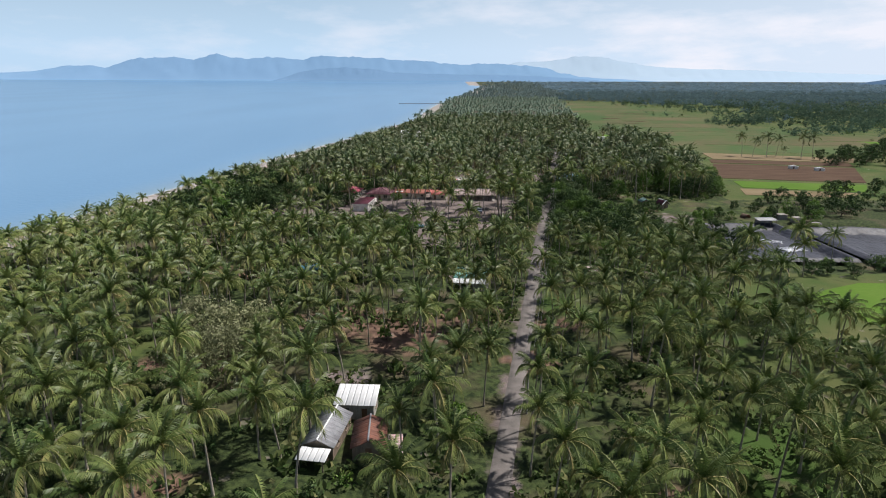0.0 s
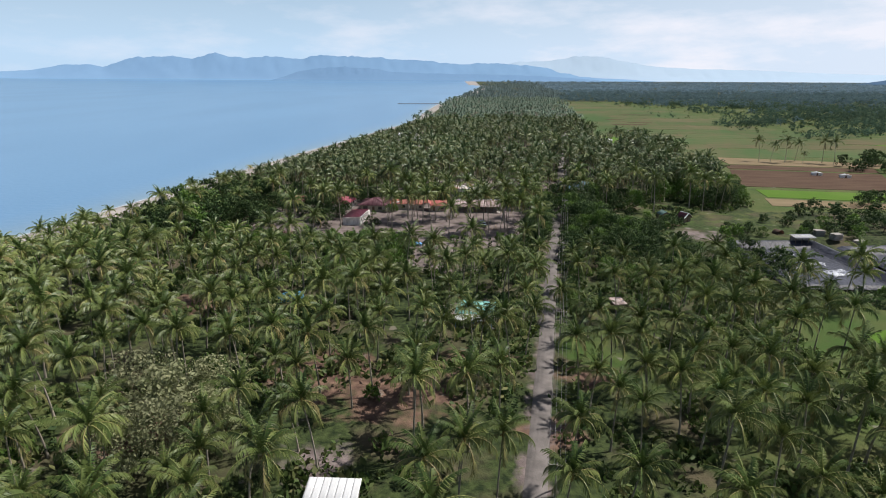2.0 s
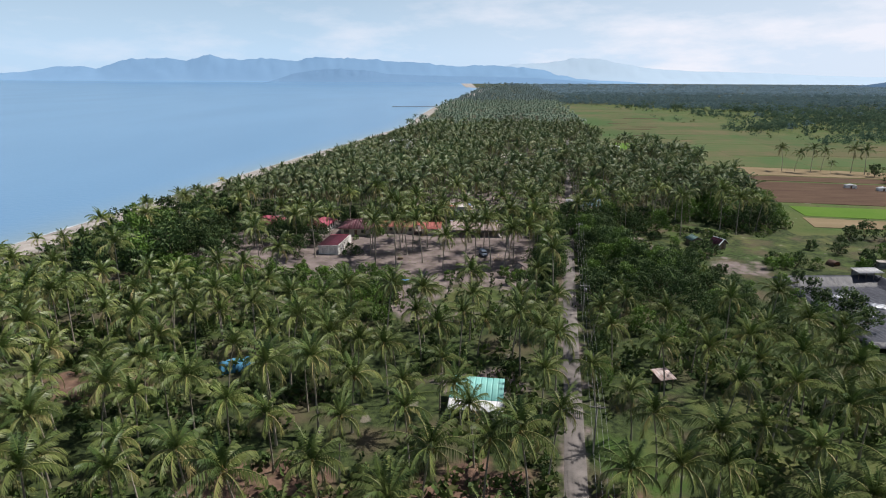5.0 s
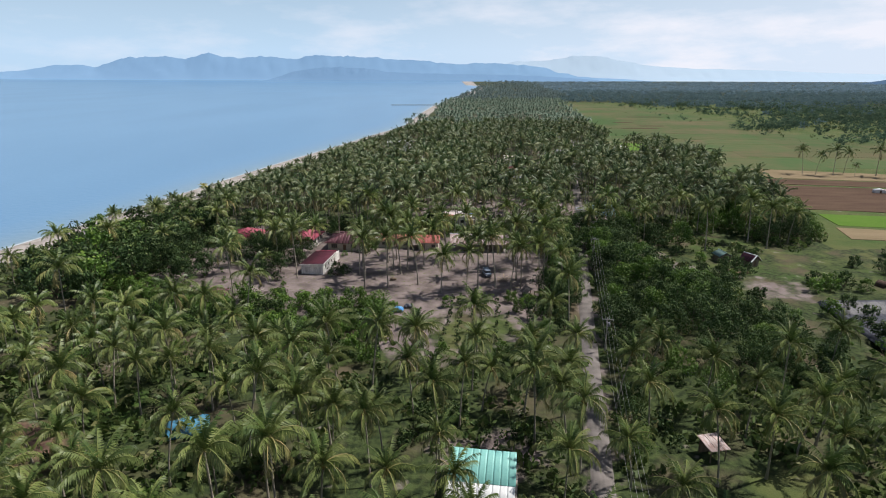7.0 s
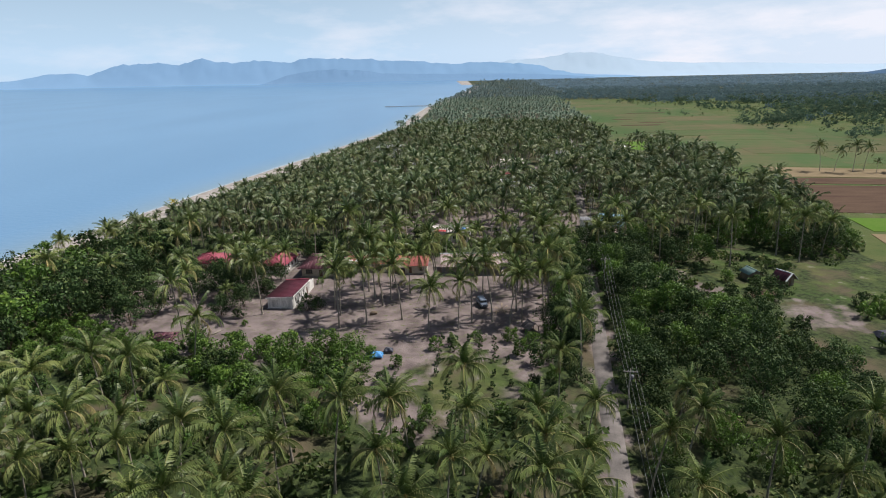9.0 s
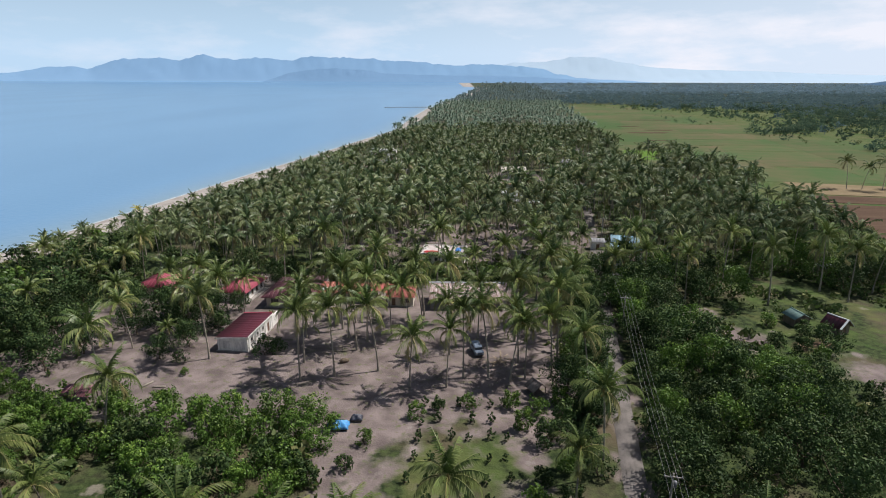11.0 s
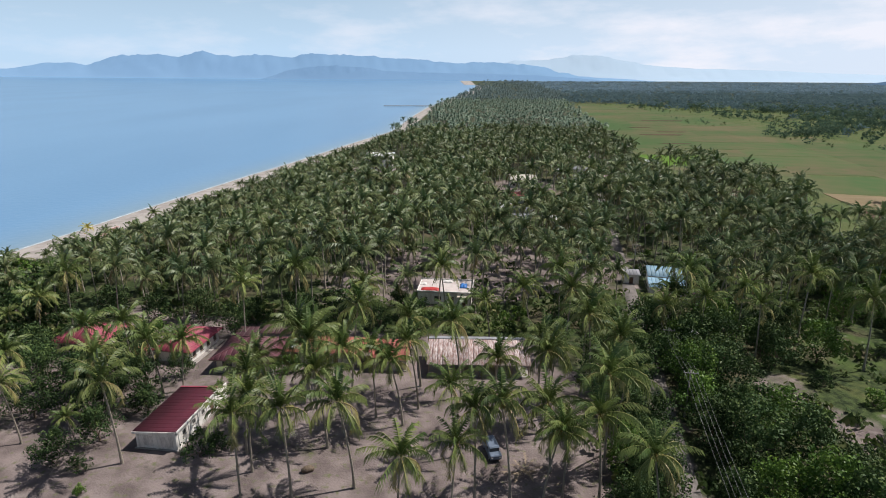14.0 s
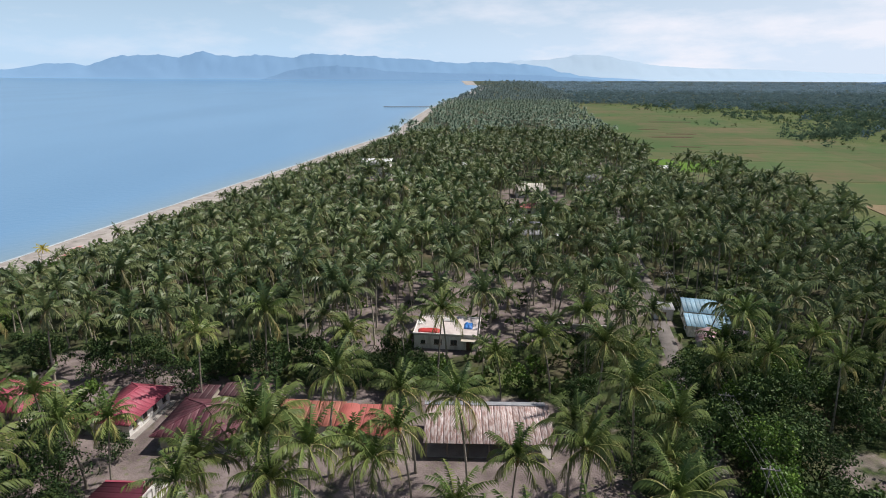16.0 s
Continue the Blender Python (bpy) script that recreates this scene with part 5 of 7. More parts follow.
M_RUSTY = material("rusted_zinc_roof", (0.54, 0.47, 0.46), (0.25, 0.145, 0.125), 1.6, 0.55, bump=0.1, vary=0.28, streak=(3.2, 0.5, 0.5), low=0.40, high=0.57)
M_ZINC = material("bright_zinc_roof", (0.80, 0.81, 0.82), (0.68, 0.69, 0.70), 0.6, 0.45, bump=0.05, vary=0.05)
M_OLDZINC = material("dull_zinc_roof", (0.28, 0.29, 0.31), (0.17, 0.17, 0.19), 0.8, 0.5, bump=0.1, vary=0.18)
M_CREAMROOF = material("cream_roof", (0.60, 0.56, 0.49), (0.50, 0.46, 0.40), 0.5, 0.6, bump=0.05, vary=0.05)
M_TEAL = material("teal_roof_paint", (0.25, 0.57, 0.52), (0.19, 0.48, 0.45), 0.4, 0.5, bump=0.05, vary=0.05)
M_BLUEROOF = material("grey_blue_roof", (0.24, 0.41, 0.53), (0.16, 0.28, 0.37), 0.6, 0.5, bump=0.1, vary=0.25)
M_PINKROOF = material("pink_white_roof", (0.62, 0.52, 0.53), (0.42, 0.17, 0.18), 0.9, 0.55, bump=0.1, vary=0.3)
M_BROWNROOF = material("brown_rust_roof", (0.22, 0.085, 0.055), (0.13, 0.06, 0.045), 0.9, 0.7, bump=0.1, vary=0.2)
M_TIMBER = material("grey_timber", (0.26, 0.20, 0.15), (0.15, 0.115, 0.09), 2, 0.85, bump=0.3, streak=(1, 1, 0.2), vary=0.2)
M_GLASS = material("dark_window_pane", (0.03, 0.035, 0.04), (0.05, 0.055, 0.06), 2, 0.12, bump=0)
M_DOOR = material("brown_door", (0.16, 0.085, 0.05), (0.11, 0.06, 0.04), 2, 0.6, bump=0.1)
M_SLAB = material("concrete_slab", (0.36, 0.33, 0.31), (0.25, 0.23, 0.215), 0.6, 0.9, bump=0.2)


def wall_run(length, high, thick, openings):
    """A wall along x from -length/2, inner face at y=0, outer at -thick, with real openings (centre, width, sill, height)."""
    bm = bmesh.new()
    xs = sorted({-length / 2, length / 2} | {round(c + d * w / 2, 4) for c, w, _, _ in openings for d in (-1, 1)})
    zs = sorted({0.0, high} | {round(q, 4) for _, _, sill, oh in openings for q in (max(sill, 0.0), min(sill + oh, high))})
    corner = {}

    def v(i, k, side):
        if (i, k, side) not in corner:
            corner[i, k, side] = bm.verts.new((xs[i], -thick * side, zs[k]))
        return corner[i, k, side]

    def solid(i, k):
        if not (0 <= i < len(xs) - 1 and 0 <= k < len(zs) - 1):
            return False
        x, z = (xs[i] + xs[i + 1]) / 2, (zs[k] + zs[k + 1]) / 2
        return not any(abs(x - c) < w / 2 and sill < z < sill + oh for c, w, sill, oh in openings)
    for i in range(len(xs) - 1):
        for k in range(len(zs) - 1):
            if not solid(i, k):
                continue
            for side in (0, 1):
                bm.faces.new((v(i, k, side), v(i + 1, k, side), v(i + 1, k + 1, side), v(i, k + 1, side)))
            for di, dk, a, b in ((-1, 0, (i, k), (i, k + 1)), (1, 0, (i + 1, k), (i + 1, k + 1)), (0, -1, (i, k), (i + 1, k)), (0, 1, (i, k + 1), (i + 1, k + 1))):
                if not solid(i + di, k + dk):
                    bm.faces.new((v(*a, 0), v(*b, 0), v(*b, 1), v(*a, 1)))
    return bm


def add_openings(house, m, thick, openings, frame_mat):
    for c, w, sill, oh in openings:
        if sill > 0.2:
            win = part("window", boxed(0, 0, 0, w, 0.03, oh), M_GLASS, house, "dark louvred window", m @ pose(c, -thick * 0.4, sill))
            bm = bmesh.new()
            for sx in (-1, 1):
                box(bm, sx * (w / 2 - 0.03), 0, 0, 0.06, 0.09, oh)
            box(bm, 0, 0, oh - 0.06, w - 0.12, 0.09, 0.06)
            box(bm, 0, 0, 0, w - 0.12, 0.09, 0.06)
            for q in range(1, max(2, int(w / 0.6))):
                box(bm, -w / 2 + q * w / max(2, int(w / 0.6)), -0.02, 0.06, 0.04, 0.05, oh - 0.12)
            part("window_frame", bm, frame_mat, win)
            part("window_sill", boxed(0, -0.1, -0.08, w + 0.16, 0.28, 0.08), frame_mat, win)
        else:
            d = part("door", boxed(0, 0, 0, w, 0.05, oh), M_DOOR, house, "brown wooden door", m @ pose(c, -thick * 0.4, sill))
            part("door_handle", boxed(w * 0.36, -0.05, 1.0, 0.1, 0.05, 0.03), M_OLDZINC, d)


def walls(house, w, l, high, sides, mat, thick=0.16, frame_mat=None):
    """Four walls; sides: openings for front (-y), right, back, left."""
    runs = ((w, pose(0, -l / 2 + thick, 0)), (l - 2 * thick, pose(w / 2 - thick, 0, 0, 0, 0, 90)), (w, pose(0, l / 2 - thick, 0, 0, 0, 180)), (l - 2 * thick, pose(-w / 2 + thick, 0, 0, 0, 0, 270)))
    for (ln, m), ops in zip(runs, sides):
        part("wall", wall_run(ln, high, thick, ops), mat, house, "", m)
        add_openings(house, m, thick, ops, frame_mat or M_TIMBER)


def roof_face(house, mat, eave, along, up, length, reach, name="roof_sheet", sheet=0.95, pitch=0.20, amp=0.010):
    """Corrugated sheets side by side up one slope. reach(u) gives how far up the slope the roof goes at u along the eave, from where."""
    E, U, V = Vector(eave), Vector(along).normalized(), Vector(up).normalized()
    N = U.cross(V)
    if N.z < 0:
        N = -N
    count = max(1, round(length / sheet))
    wd = length / count
    cols = max(2, 2 * round(wd / pitch / 2) * 1)
    for k in range(count):
        vs, fs = [], []
        for c in range(cols + 1):
            u = k * wd + wd * c / cols
            lo, hi = reach(min(max(u, 1e-4), length - 1e-4))
            if hi - lo < 0.02:
                hi = lo + 0.02
            d = N * (amp * (c % 2) + 0.003 * (k % 2))
            a, b = E + U * u + V * lo + d, E + U * u + V * hi + d
            vs += [a, b, a - N * 0.03, b - N * 0.03]
        for c in range(cols):
            i = 4 * c
            fs += [(i, i + 4, i + 5), (i, i + 5, i + 1), (i + 2, i + 3, i + 7), (i + 2, i + 7, i + 6), (i, i + 2, i + 6), (i, i + 6, i + 4)]
        i = 4 * cols
        fs += [(0, 1, 3), (0, 3, 2), (i, i + 2, i + 3), (i, i + 3, i + 1)]
        under(name, mesh_of(name, [tuple(v) for v in vs], fs), mat, house)


def ridge_cap(house, a, b, mat, wide=0.28):
    v, f = tube([a, ((Vector(a) + Vector(b)) / 2)[:], b], [wide / 2] * 3, 6)
    under("ridge_cap", mesh_of("ridge_cap", v, f), mat, house)


def gable_roof(house, w, l, high, rise, over, mat, wall_mat=None, cap=None):
    """Ridge along y."""
    hw, hl = w / 2 + over, l / 2 + over
    drop = rise * over / (w / 2)
    s = math.hypot(hw, rise + drop)
    for side in (1, -1):
        roof_face(house, mat, (side * hw, -hl, high - drop), (0, 1, 0), (-side * hw, 0, rise + drop), 2 * hl, lambda u: (0, s))
    ridge_cap(house, (0, -hl, high + rise + 0.02), (0, hl, high + rise + 0.02), cap or mat)
    if wall_mat:
        for y in (-l / 2 + 0.08, l / 2 - 0.08):
            bm = bmesh.new()
            f = [bm.verts.new((x, y + d, z)) for d in (-0.08, 0.08) for x, z in ((-w / 2, high), (w / 2, high), (0, high + rise - 0.04))]
            bm.faces.new(f[:3]); bm.faces.new(f[3:])
            for a in range(3):
                bm.faces.new((f[a], f[(a + 1) % 3], f[3 + (a + 1) % 3], f[3 + a]))
            part("gable", bm, wall_mat, house)


def hip_roof(house, w, l, high, rise, over, mat, ridge_half=0.0, cap=None):
    """Ridge of half length ridge_half along y (or a point)."""
    hw, hl = w / 2 + over, l / 2 + over
    sx, sy = math.hypot(hw, rise), math.hypot(hl - ridge_half, rise)
    for side in (1, -1):
        flat = hl - ridge_half
        roof_face(house, mat, (side * hw, -hl, high), (0, 1, 0), (-side * hw, 0, rise), 2 * hl, lambda u: (0, sx * min(1, u / flat, (2 * hl - u) / flat)))
        roof_face(house, mat, (-hw, side * hl, high), (1, 0, 0), (0, -side * (hl - ridge_half), rise), 2 * hw, lambda u: (0, sy * min(1, u / hw, (2 * hw - u) / hw)))
    for cx in (-1, 1):
        for cy in (-1, 1):
            ridge_cap(house, (cx * hw, cy * hl, high + 0.03), (0, cy * ridge_half, high + rise + 0.03), cap or mat, 0.22)
    if ridge_half:
        ridge_cap(house, (0, -ridge_half, high + rise + 0.03), (0, ridge_half, high + rise + 0.03), cap or mat)
    part("eave_board", boxed(0, -hl + 0.02, high - 0.16, 2 * hw - 0.1, 0.04, 0.14), M_TIMBER, house)


def shed_roof(house, w, l, low, high, over, mat, slope="y"):
    """One slope, rising towards +y (or +x, or -x)."""
    hw, hl = w / 2 + over, l / 2 + over
    if slope == "y":
        s = math.hypot(2 * hl, high - low)
        roof_face(house, mat, (-hw, -hl, low), (1, 0, 0), (0, 2 * hl, high - low), 2 * hw, lambda u: (0, s))
    else:
        g = 1 if slope == "x" else -1
        s = math.hypot(2 * hw, high - low)
        roof_face(house, mat, (-g * hw, -hl, low), (0, 1, 0), (g * 2 * hw, 0, high - low), 2 * hl, lambda u: (0, s))


def posts(house, spots, high, mat=None, r=0.07):
    for x, y in spots:
        part("post", boxed(x, y, 0, 2 * r, 2 * r, high, 0.01), mat or M_TIMBER, house)


def floor_slab(house, w, l, z=0.15):
    part("floor_slab", boxed(0, 0, -0.2, w, l, 0.2 + z, 0.02), M_SLAB, house)


# store house with the dark maroon roof
h = thing("store_house", pose(-33.35, 235.2, 0, 0, 0, -7) @ Matrix.Diagonal((0.9, 1, 1, 1)), "white stained store house with a dark maroon roof", "house")
floor_slab(h, 7.6, 12.4, 0.1)
walls(h, 7.0, 11.8, 2.85, [[], [(-3.9, 0.9, 1.5, 0.8), (-1.2, 0.9, 1.5, 0.8), (1.4, 0.9, 1.5, 0.8), (4.0, 1.0, 0.0, 2.05)], [(0, 1.2, 0.9, 1.2)], [(-2, 1.2, 1.0, 1.1), (2, 1.2, 1.0, 1.1)]], M_WHITE, frame_mat=M_GREYWALL)
for k in range(5):
    part("pilaster", boxed(3.56, -5.3 + k * 2.6, 0, 0.12, 0.32, 2.9, 0.01), M_WHITE, h)
for x in (-3.3, 0.0, 3.3):
    part("pilaster", boxed(x, -5.96, 0, 0.32, 0.12, 2.9, 0.01), M_WHITE, h)
for x in (-1.7, 1.7):
    part("blind_panel", boxed(x, -5.90, 0.45, 2.1, 0.05, 1.7, 0.01), M_STAINED, h, "grey stained blocked-up opening")
shed_roof(h, 7.3, 12.1, 2.9, 3.35, 0.12, M_MAROON, "x")
part("fascia", boxed(0, -6.22, 2.72, 7.5, 0.10, 0.30, 0.01, m=Matrix.Rotation(-0.06, 4, "Y")), M_WHITE, h, "white painted fascia board")
part("fascia", boxed(3.82, 0, 3.02, 0.10, 12.4, 0.34, 0.01), M_WHITE, h, "white painted fascia board")
part("ridge_cap", boxed(0.2, 6.2, 3.16, 7.2, 0.34, 0.12, 0.02, m=Matrix.Rotation(-0.06, 4, "Y")), M_CRIMSON, h, "red ridge flashing")
part("back_wall", boxed(3.4, 7.6, 0, 0.2, 3.0, 2.6, 0.02), M_WHITE, h)

# hipped house
h = thing("hipped_house", pose(-28.8, 256.4, 0, 0, 0, -4), "cream house with a faded maroon hipped tin roof", "house")
floor_slab(h, 11.0, 9.6)
walls(h, 10.2, 8.6, 2.75, [[(-3.1, 1.9, 0.95, 1.25), (0.2, 1.0, 0.0, 2.05), (2.9, 1.6, 0.95, 1.2)], [(-1.5, 1.4, 0.95, 1.2), (1.8, 1.4, 0.95, 1.2)], [(0, 1.4, 0.95, 1.2)], [(-1.6, 1.4, 0.95, 1.2), (1.6, 1.4, 0.95, 1.2)]], M_CREAM)
hip_roof(h, 10.2, 8.6, 2.7, 2.3, 0.95, M_HIPROOF, 0.0)
posts(h, [(5.6, -4.6), (5.6, 0), (5.6, 4.4)], 2.65, M_WHITE)

h = thing("outbuilding", pose(-25.4, 264.0, 0, 0, 0, -3), "grey block outbuilding with a flat dark maroon tin roof", "outbuilding")
walls(h, 7.0, 3.2, 3.0, [[(-2.2, 1.2, 1.2, 0.9), (1.4, 0.9, 0.0, 2.0)], [], [(0, 1.0, 1.2, 0.8)], []], M_GREYWALL)
shed_roof(h, 7.0, 3.2, 3.1, 3.25, 0.35, M_OLDMAROON)
h = thing("outbuilding", pose(-32.3, 264.2, 0, 0, 0, -3), "small lean-to with a maroon tin roof", "outbuilding")
walls(h, 3.4, 3.6, 2.4, [[(0, 0.9, 0.0, 2.0)], [], [], [(0, 0.8, 1.2, 0.8)]], M_CREAM)
shed_roof(h, 3.4, 3.6, 2.5, 2.7, 0.3, M_OLDMAROON)

# two crimson-roofed houses
h = thing("red_roofed_house", pose(-42.6, 260.6, 0, 0, 0, -9), "white house with a crimson tin roof", "house")
floor_slab(h, 8.6, 11.0)
walls(h, 6.6, 10.0, 2.6, [[(0, 1.4, 0.95, 1.1)], [(-3.6, 1.0, 0.95, 1.1), (-1.2, 1.0, 0.95, 1.1), (1.2, 1.0, 0.95, 1.1), (3.6, 1.0, 0.95, 1.1)], [(0, 1.2, 0.95, 1.1)], [(-2, 1.2, 0.95, 1.1), (2, 0.9, 0.0, 2.0)]], M_WHITE)
hip_roof(h, 6.6, 10.0, 2.6, 1.5, 0.75, M_CRIMSON, 2.4)
h = thing("red_roofed_house", pose(-63.0, 262.5, 0, 0, 0, -6), "house with a crimson tin roof behind palms", "house")
floor_slab(h, 10.4, 9.0)
walls(h, 9.6, 8.0, 2.7, [[(-3, 1.4, 0.95, 1.1), (0, 0.9, 0.0, 2.0), (3, 1.4, 0.95, 1.1)], [(-1.6, 1.2, 0.95, 1.1), (1.6, 1.2, 0.95, 1.1)], [(0, 1.2, 0.95, 1.1)], [(0, 1.2, 0.95, 1.1)]], M_CREAM)
hip_roof(h, 9.6, 8.0, 2.7, 1.8, 0.7, M_CRIMSON, 1.0)
h = thing("small_hut", pose(-51, 257.7, 0, 0, 0, 10), "small hut with a rust-orange tin roof", "hut")
walls(h, 3.0, 3.0, 2.2, [[(0, 0.9, 0.0, 1.9)], [(0, 0.8, 1.0, 0.8)], [], []], M_TIMBER)
gable_roof(h, 3.0, 3.0, 2.2, 0.9, 0.4, M_ORANGE, M_TIMBER)

# row of low sheds in orange, red and rusted zinc
for x, y, w, l, mat, label, turn in ((-18.6, 258.2, 7.4, 5.0, M_ORANGE, "low row shed with a patched rust-orange roof", -3), (-11.4, 257.6, 6.0, 5.0, M_ORANGE, "low row shed with a rust-orange tin roof", -2),
                                     (-2.4, 256.0, 6.4, 6.4, M_SALMON, "low row shed with a faded red tin roof", -2)):
    h = thing("row_shed", pose(x, y, 0, 0, 0, turn), label, "shed", "row of sheds")
    floor_slab(h, w - 0.2, l)
    walls(h, w - 0.3, l - 0.6, 2.4, [[(-w / 4, 0.9, 0.0, 2.0), (w / 4, 1.2, 0.95, 1.0)], [], [(0, 1.0, 1.0, 0.9)], []], M_CREAM)
    shed_roof(h, w - 0.1, l, 2.5, 3.3, 0.35, mat)
    if x < -15:
        for k, mx in enumerate((-2.6, -0.6)):
            part("patch_sheet", boxed(mx, -1.2, 2.92 + 0.1 * k, 1.1, 1.7, 0.04, m=Matrix.Translation((0, 0, -0.02)) @ Matrix.Rotation(0.0, 4, "X")), M_ZINC, h, "loose pale zinc sheet")
# rounded red canopy
h = thing("canopy", pose(-7.2, 256.6, 0, 0, 0, -2), "rounded red canopy on posts between sheds", "canopy")
posts(h, [(-1.4, -2.4), (1.4, -2.4), (-1.4, 2.4), (1.4, 2.4)], 2.7)
arch = [(-1.75 * math.cos(a), 0, 2.6 + 1.0 * math.sin(a)) for a in np.linspace(0, math.pi, 13)]
bm = bmesh.new()
ring = [[bm.verts.new((x, y, z)) for x, _, z in arch] for y in (-2.9, 2.9)] + [[bm.verts.new((x * 0.97, y, z - 0.05)) for x, _, z in arch] for y in (-2.9, 2.9)]
for k in range(12):
    bm.faces.new((ring[0][k], ring[0][k + 1], ring[1][k + 1], ring[1][k]))
    bm.faces.new((ring[2][k], ring[3][k], ring[3][k + 1], ring[2][k + 1]))
    bm.faces.new((ring[0][k], ring[2][k], ring[2][k + 1], ring[0][k + 1]))
    bm.faces.new((ring[1][k], ring[1][k + 1], ring[3][k + 1], ring[3][k]))
part("awning", bm, M_SALMON, h)

h = thing("open_shed", pose(13.8, 254.8, 0, 0, 0, -1), "long open shed with a rust-streaked zinc roof", "shed")
floor_slab(h, 18.4, 7.8, 0.08)
posts(h, [(-9 + 3.0 * k, y) for k in range(7) for y in (-3.9, 3.9)], 2.5)
part("back_wall", boxed(0, 3.75, 0, 18.2, 0.15, 2.4), M_GREYWALL, h)
part("beam", boxed(0, -3.9, 2.42, 18.6, 0.12, 0.16), M_TIMBER, h)
shed_roof(h, 18.4, 8.0, 2.6, 3.9, 0.25, M_RUSTY)
part("ridge_cap", boxed(-0.3, 4.2, 3.88, 18.6, 1.0, 0.08, m=Matrix.Translation((0, 0, 0))), M_OLDZINC, h)

# flat-roofed white house
h = thing("flat_roofed_house", pose(8.0, 289.6, 0, 0, 0, -6), "white flat-roofed house with dark windows", "house")
walls(h, 12.8, 8.6, 3.0, [[(-4.6, 0.9, 1.0, 0.8), (-1.6, 1.6, 1.0, 1.1), (1.6, 1.3, 1.0, 1.1), (4.6, 1.0, 0.0, 2.1)], [(0, 1.4, 1.0, 1.1)], [(0, 1.4, 1.0, 1.1)], [(0, 1.4, 1.0, 1.1)]], M_WHITE)
part("roof_slab", boxed(0, 0, 3.0, 13.2, 9.2, 0.18, 0.02), material("pale_roof_slab", (0.58, 0.52, 0.50), (0.44, 0.38, 0.37), 0.5, 0.85), h)
for sx, sy, w, l in ((0, -4.5, 13.2, 0.14), (0, 4.5, 13.2, 0.14), (-6.5, 0, 0.14, 8.8), (6.5, 0, 0.14, 8.8)):
    part("parapet", boxed(sx, sy, 3.18, w, l, 0.28), M_WHITE, h)
part("awning", boxed(4.7, -5.0, 2.55, 3.2, 1.5, 0.06, m=Matrix.Rotation(0.0, 4, "X")), M_CREAM, h)


def cloth(name, x, y, z, w, l, lift, mat, label, category, seed, turn=0):
    """A crumpled sheet thrown over things."""
    n = 14
    vs = []
    for j in range(n):
        for i in range(n):
            u, v = i / (n - 1) - 0.5, j / (n - 1) - 0.5
            edge_ = max(abs(u), abs(v)) * 2
            zz = lift * (1 - edge_ ** 3) * (0.65 + 0.5 * noise.noise((u * 4 + seed, v * 4, 1.0))) + 0.10 * noise.noise((u * 9, v * 9 + seed, 3.0))
            vs.append((u * w * (1 + 0.1 * noise.noise((v * 3, seed, 0.0))), v * l * (1 + 0.1 * noise.noise((u * 3, seed, 5.0))), max(0.01, zz + 0.03)))
    fs = []
    for j in range(n - 1):
        for i in range(n - 1):
            a = j * n + i
            fs += [(a, a + 1, a + n + 1), (a, a + n + 1, a + n)]
    m = mesh_of(name, vs, fs)
    m.materials.append(mat)
    ob = new(name, m)
    ob.matrix_basis = pose(x, y, z, 0, 0, turn)
    sol = ob.modifiers.new("thick", "SOLIDIFY"); sol.thickness = 0.02
    return tagged(ob, label, category)


M_REDCLOTH = material("red_tarpaulin", (0.52, 0.045, 0.04), (0.36, 0.03, 0.03), 1.2, 0.5, bump=0.3)
M_BLUECLOTH = material("blue_tarpaulin", (0.045, 0.20, 0.55), (0.03, 0.13, 0.40), 1.2, 0.45, bump=0.3)
M_WHITECLOTH = material("white_sacking", (0.72, 0.71, 0.69), (0.52, 0.50, 0.48), 1.2, 0.7, bump=0.3)
cloth("tarpaulin", 4.2, 287.2, 3.19, 4.4, 1.8, 0.55, M_REDCLOTH, "crumpled red tarpaulin on the flat roof", "tarpaulin", 1.0, -6)
cloth("tarpaulin", 12.2, 289.2, 3.19, 1.8, 2.6, 0.9, M_BLUECLOTH, "bright blue tarpaulin over goods on the roof", "tarpaulin", 2.0, -6)
cloth("sacking", 8.4, 292.4, 3.19, 2.6, 1.6, 0.6, M_WHITECLOTH, "white sacks heaped on the flat roof", "sacks", 3.0, -6)
cloth("sacking", 2.4, 291.0, 3.19, 1.6, 1.4, 0.4, M_WHITECLOTH, "white sheet on the flat roof", "sheet", 4.0)
cloth("tarpaulin", -8.6, 203.2, 0.35, 3.4, 2.2, 1.1, material("light_blue_tarpaulin", (0.10, 0.36, 0.72), (0.06, 0.24, 0.55), 1.2, 0.45, bump=0.3), "bright blue tarpaulin over a pile in the orchard", "tarpaulin", 5.0)
cloth("tarpaulin", -6.0, 205.2, 0.35, 1.9, 1.4, 0.9, material("dark_tarpaulin", (0.035, 0.04, 0.06), (0.06, 0.065, 0.09), 1.2, 0.5, bump=0.3), "dark tarpaulin over a pile in the orchard", "tarpaulin", 6.0)
for x, y in ((-8.6, 203.2), (-6.0, 205.2)):
    t = thing("crate_pile", pose(x, y, 0.0), "wooden crates stacked under a tarpaulin", "crates")
    for k in range(3):
        part("crate", boxed(-0.6 + 0.6 * k, 0, -0.03, 0.55, 0.9, 0.42, 0.02), M_TIMBER, t)
cloth("net_cover", -37.4, 156.0, 0.0, 6.4, 5.4, 1.6, material("blue_netting", (0.07, 0.25, 0.40), (0.045, 0.17, 0.28), 2, 0.8), "blue net shelter among palms", "net", 7.0, 20)

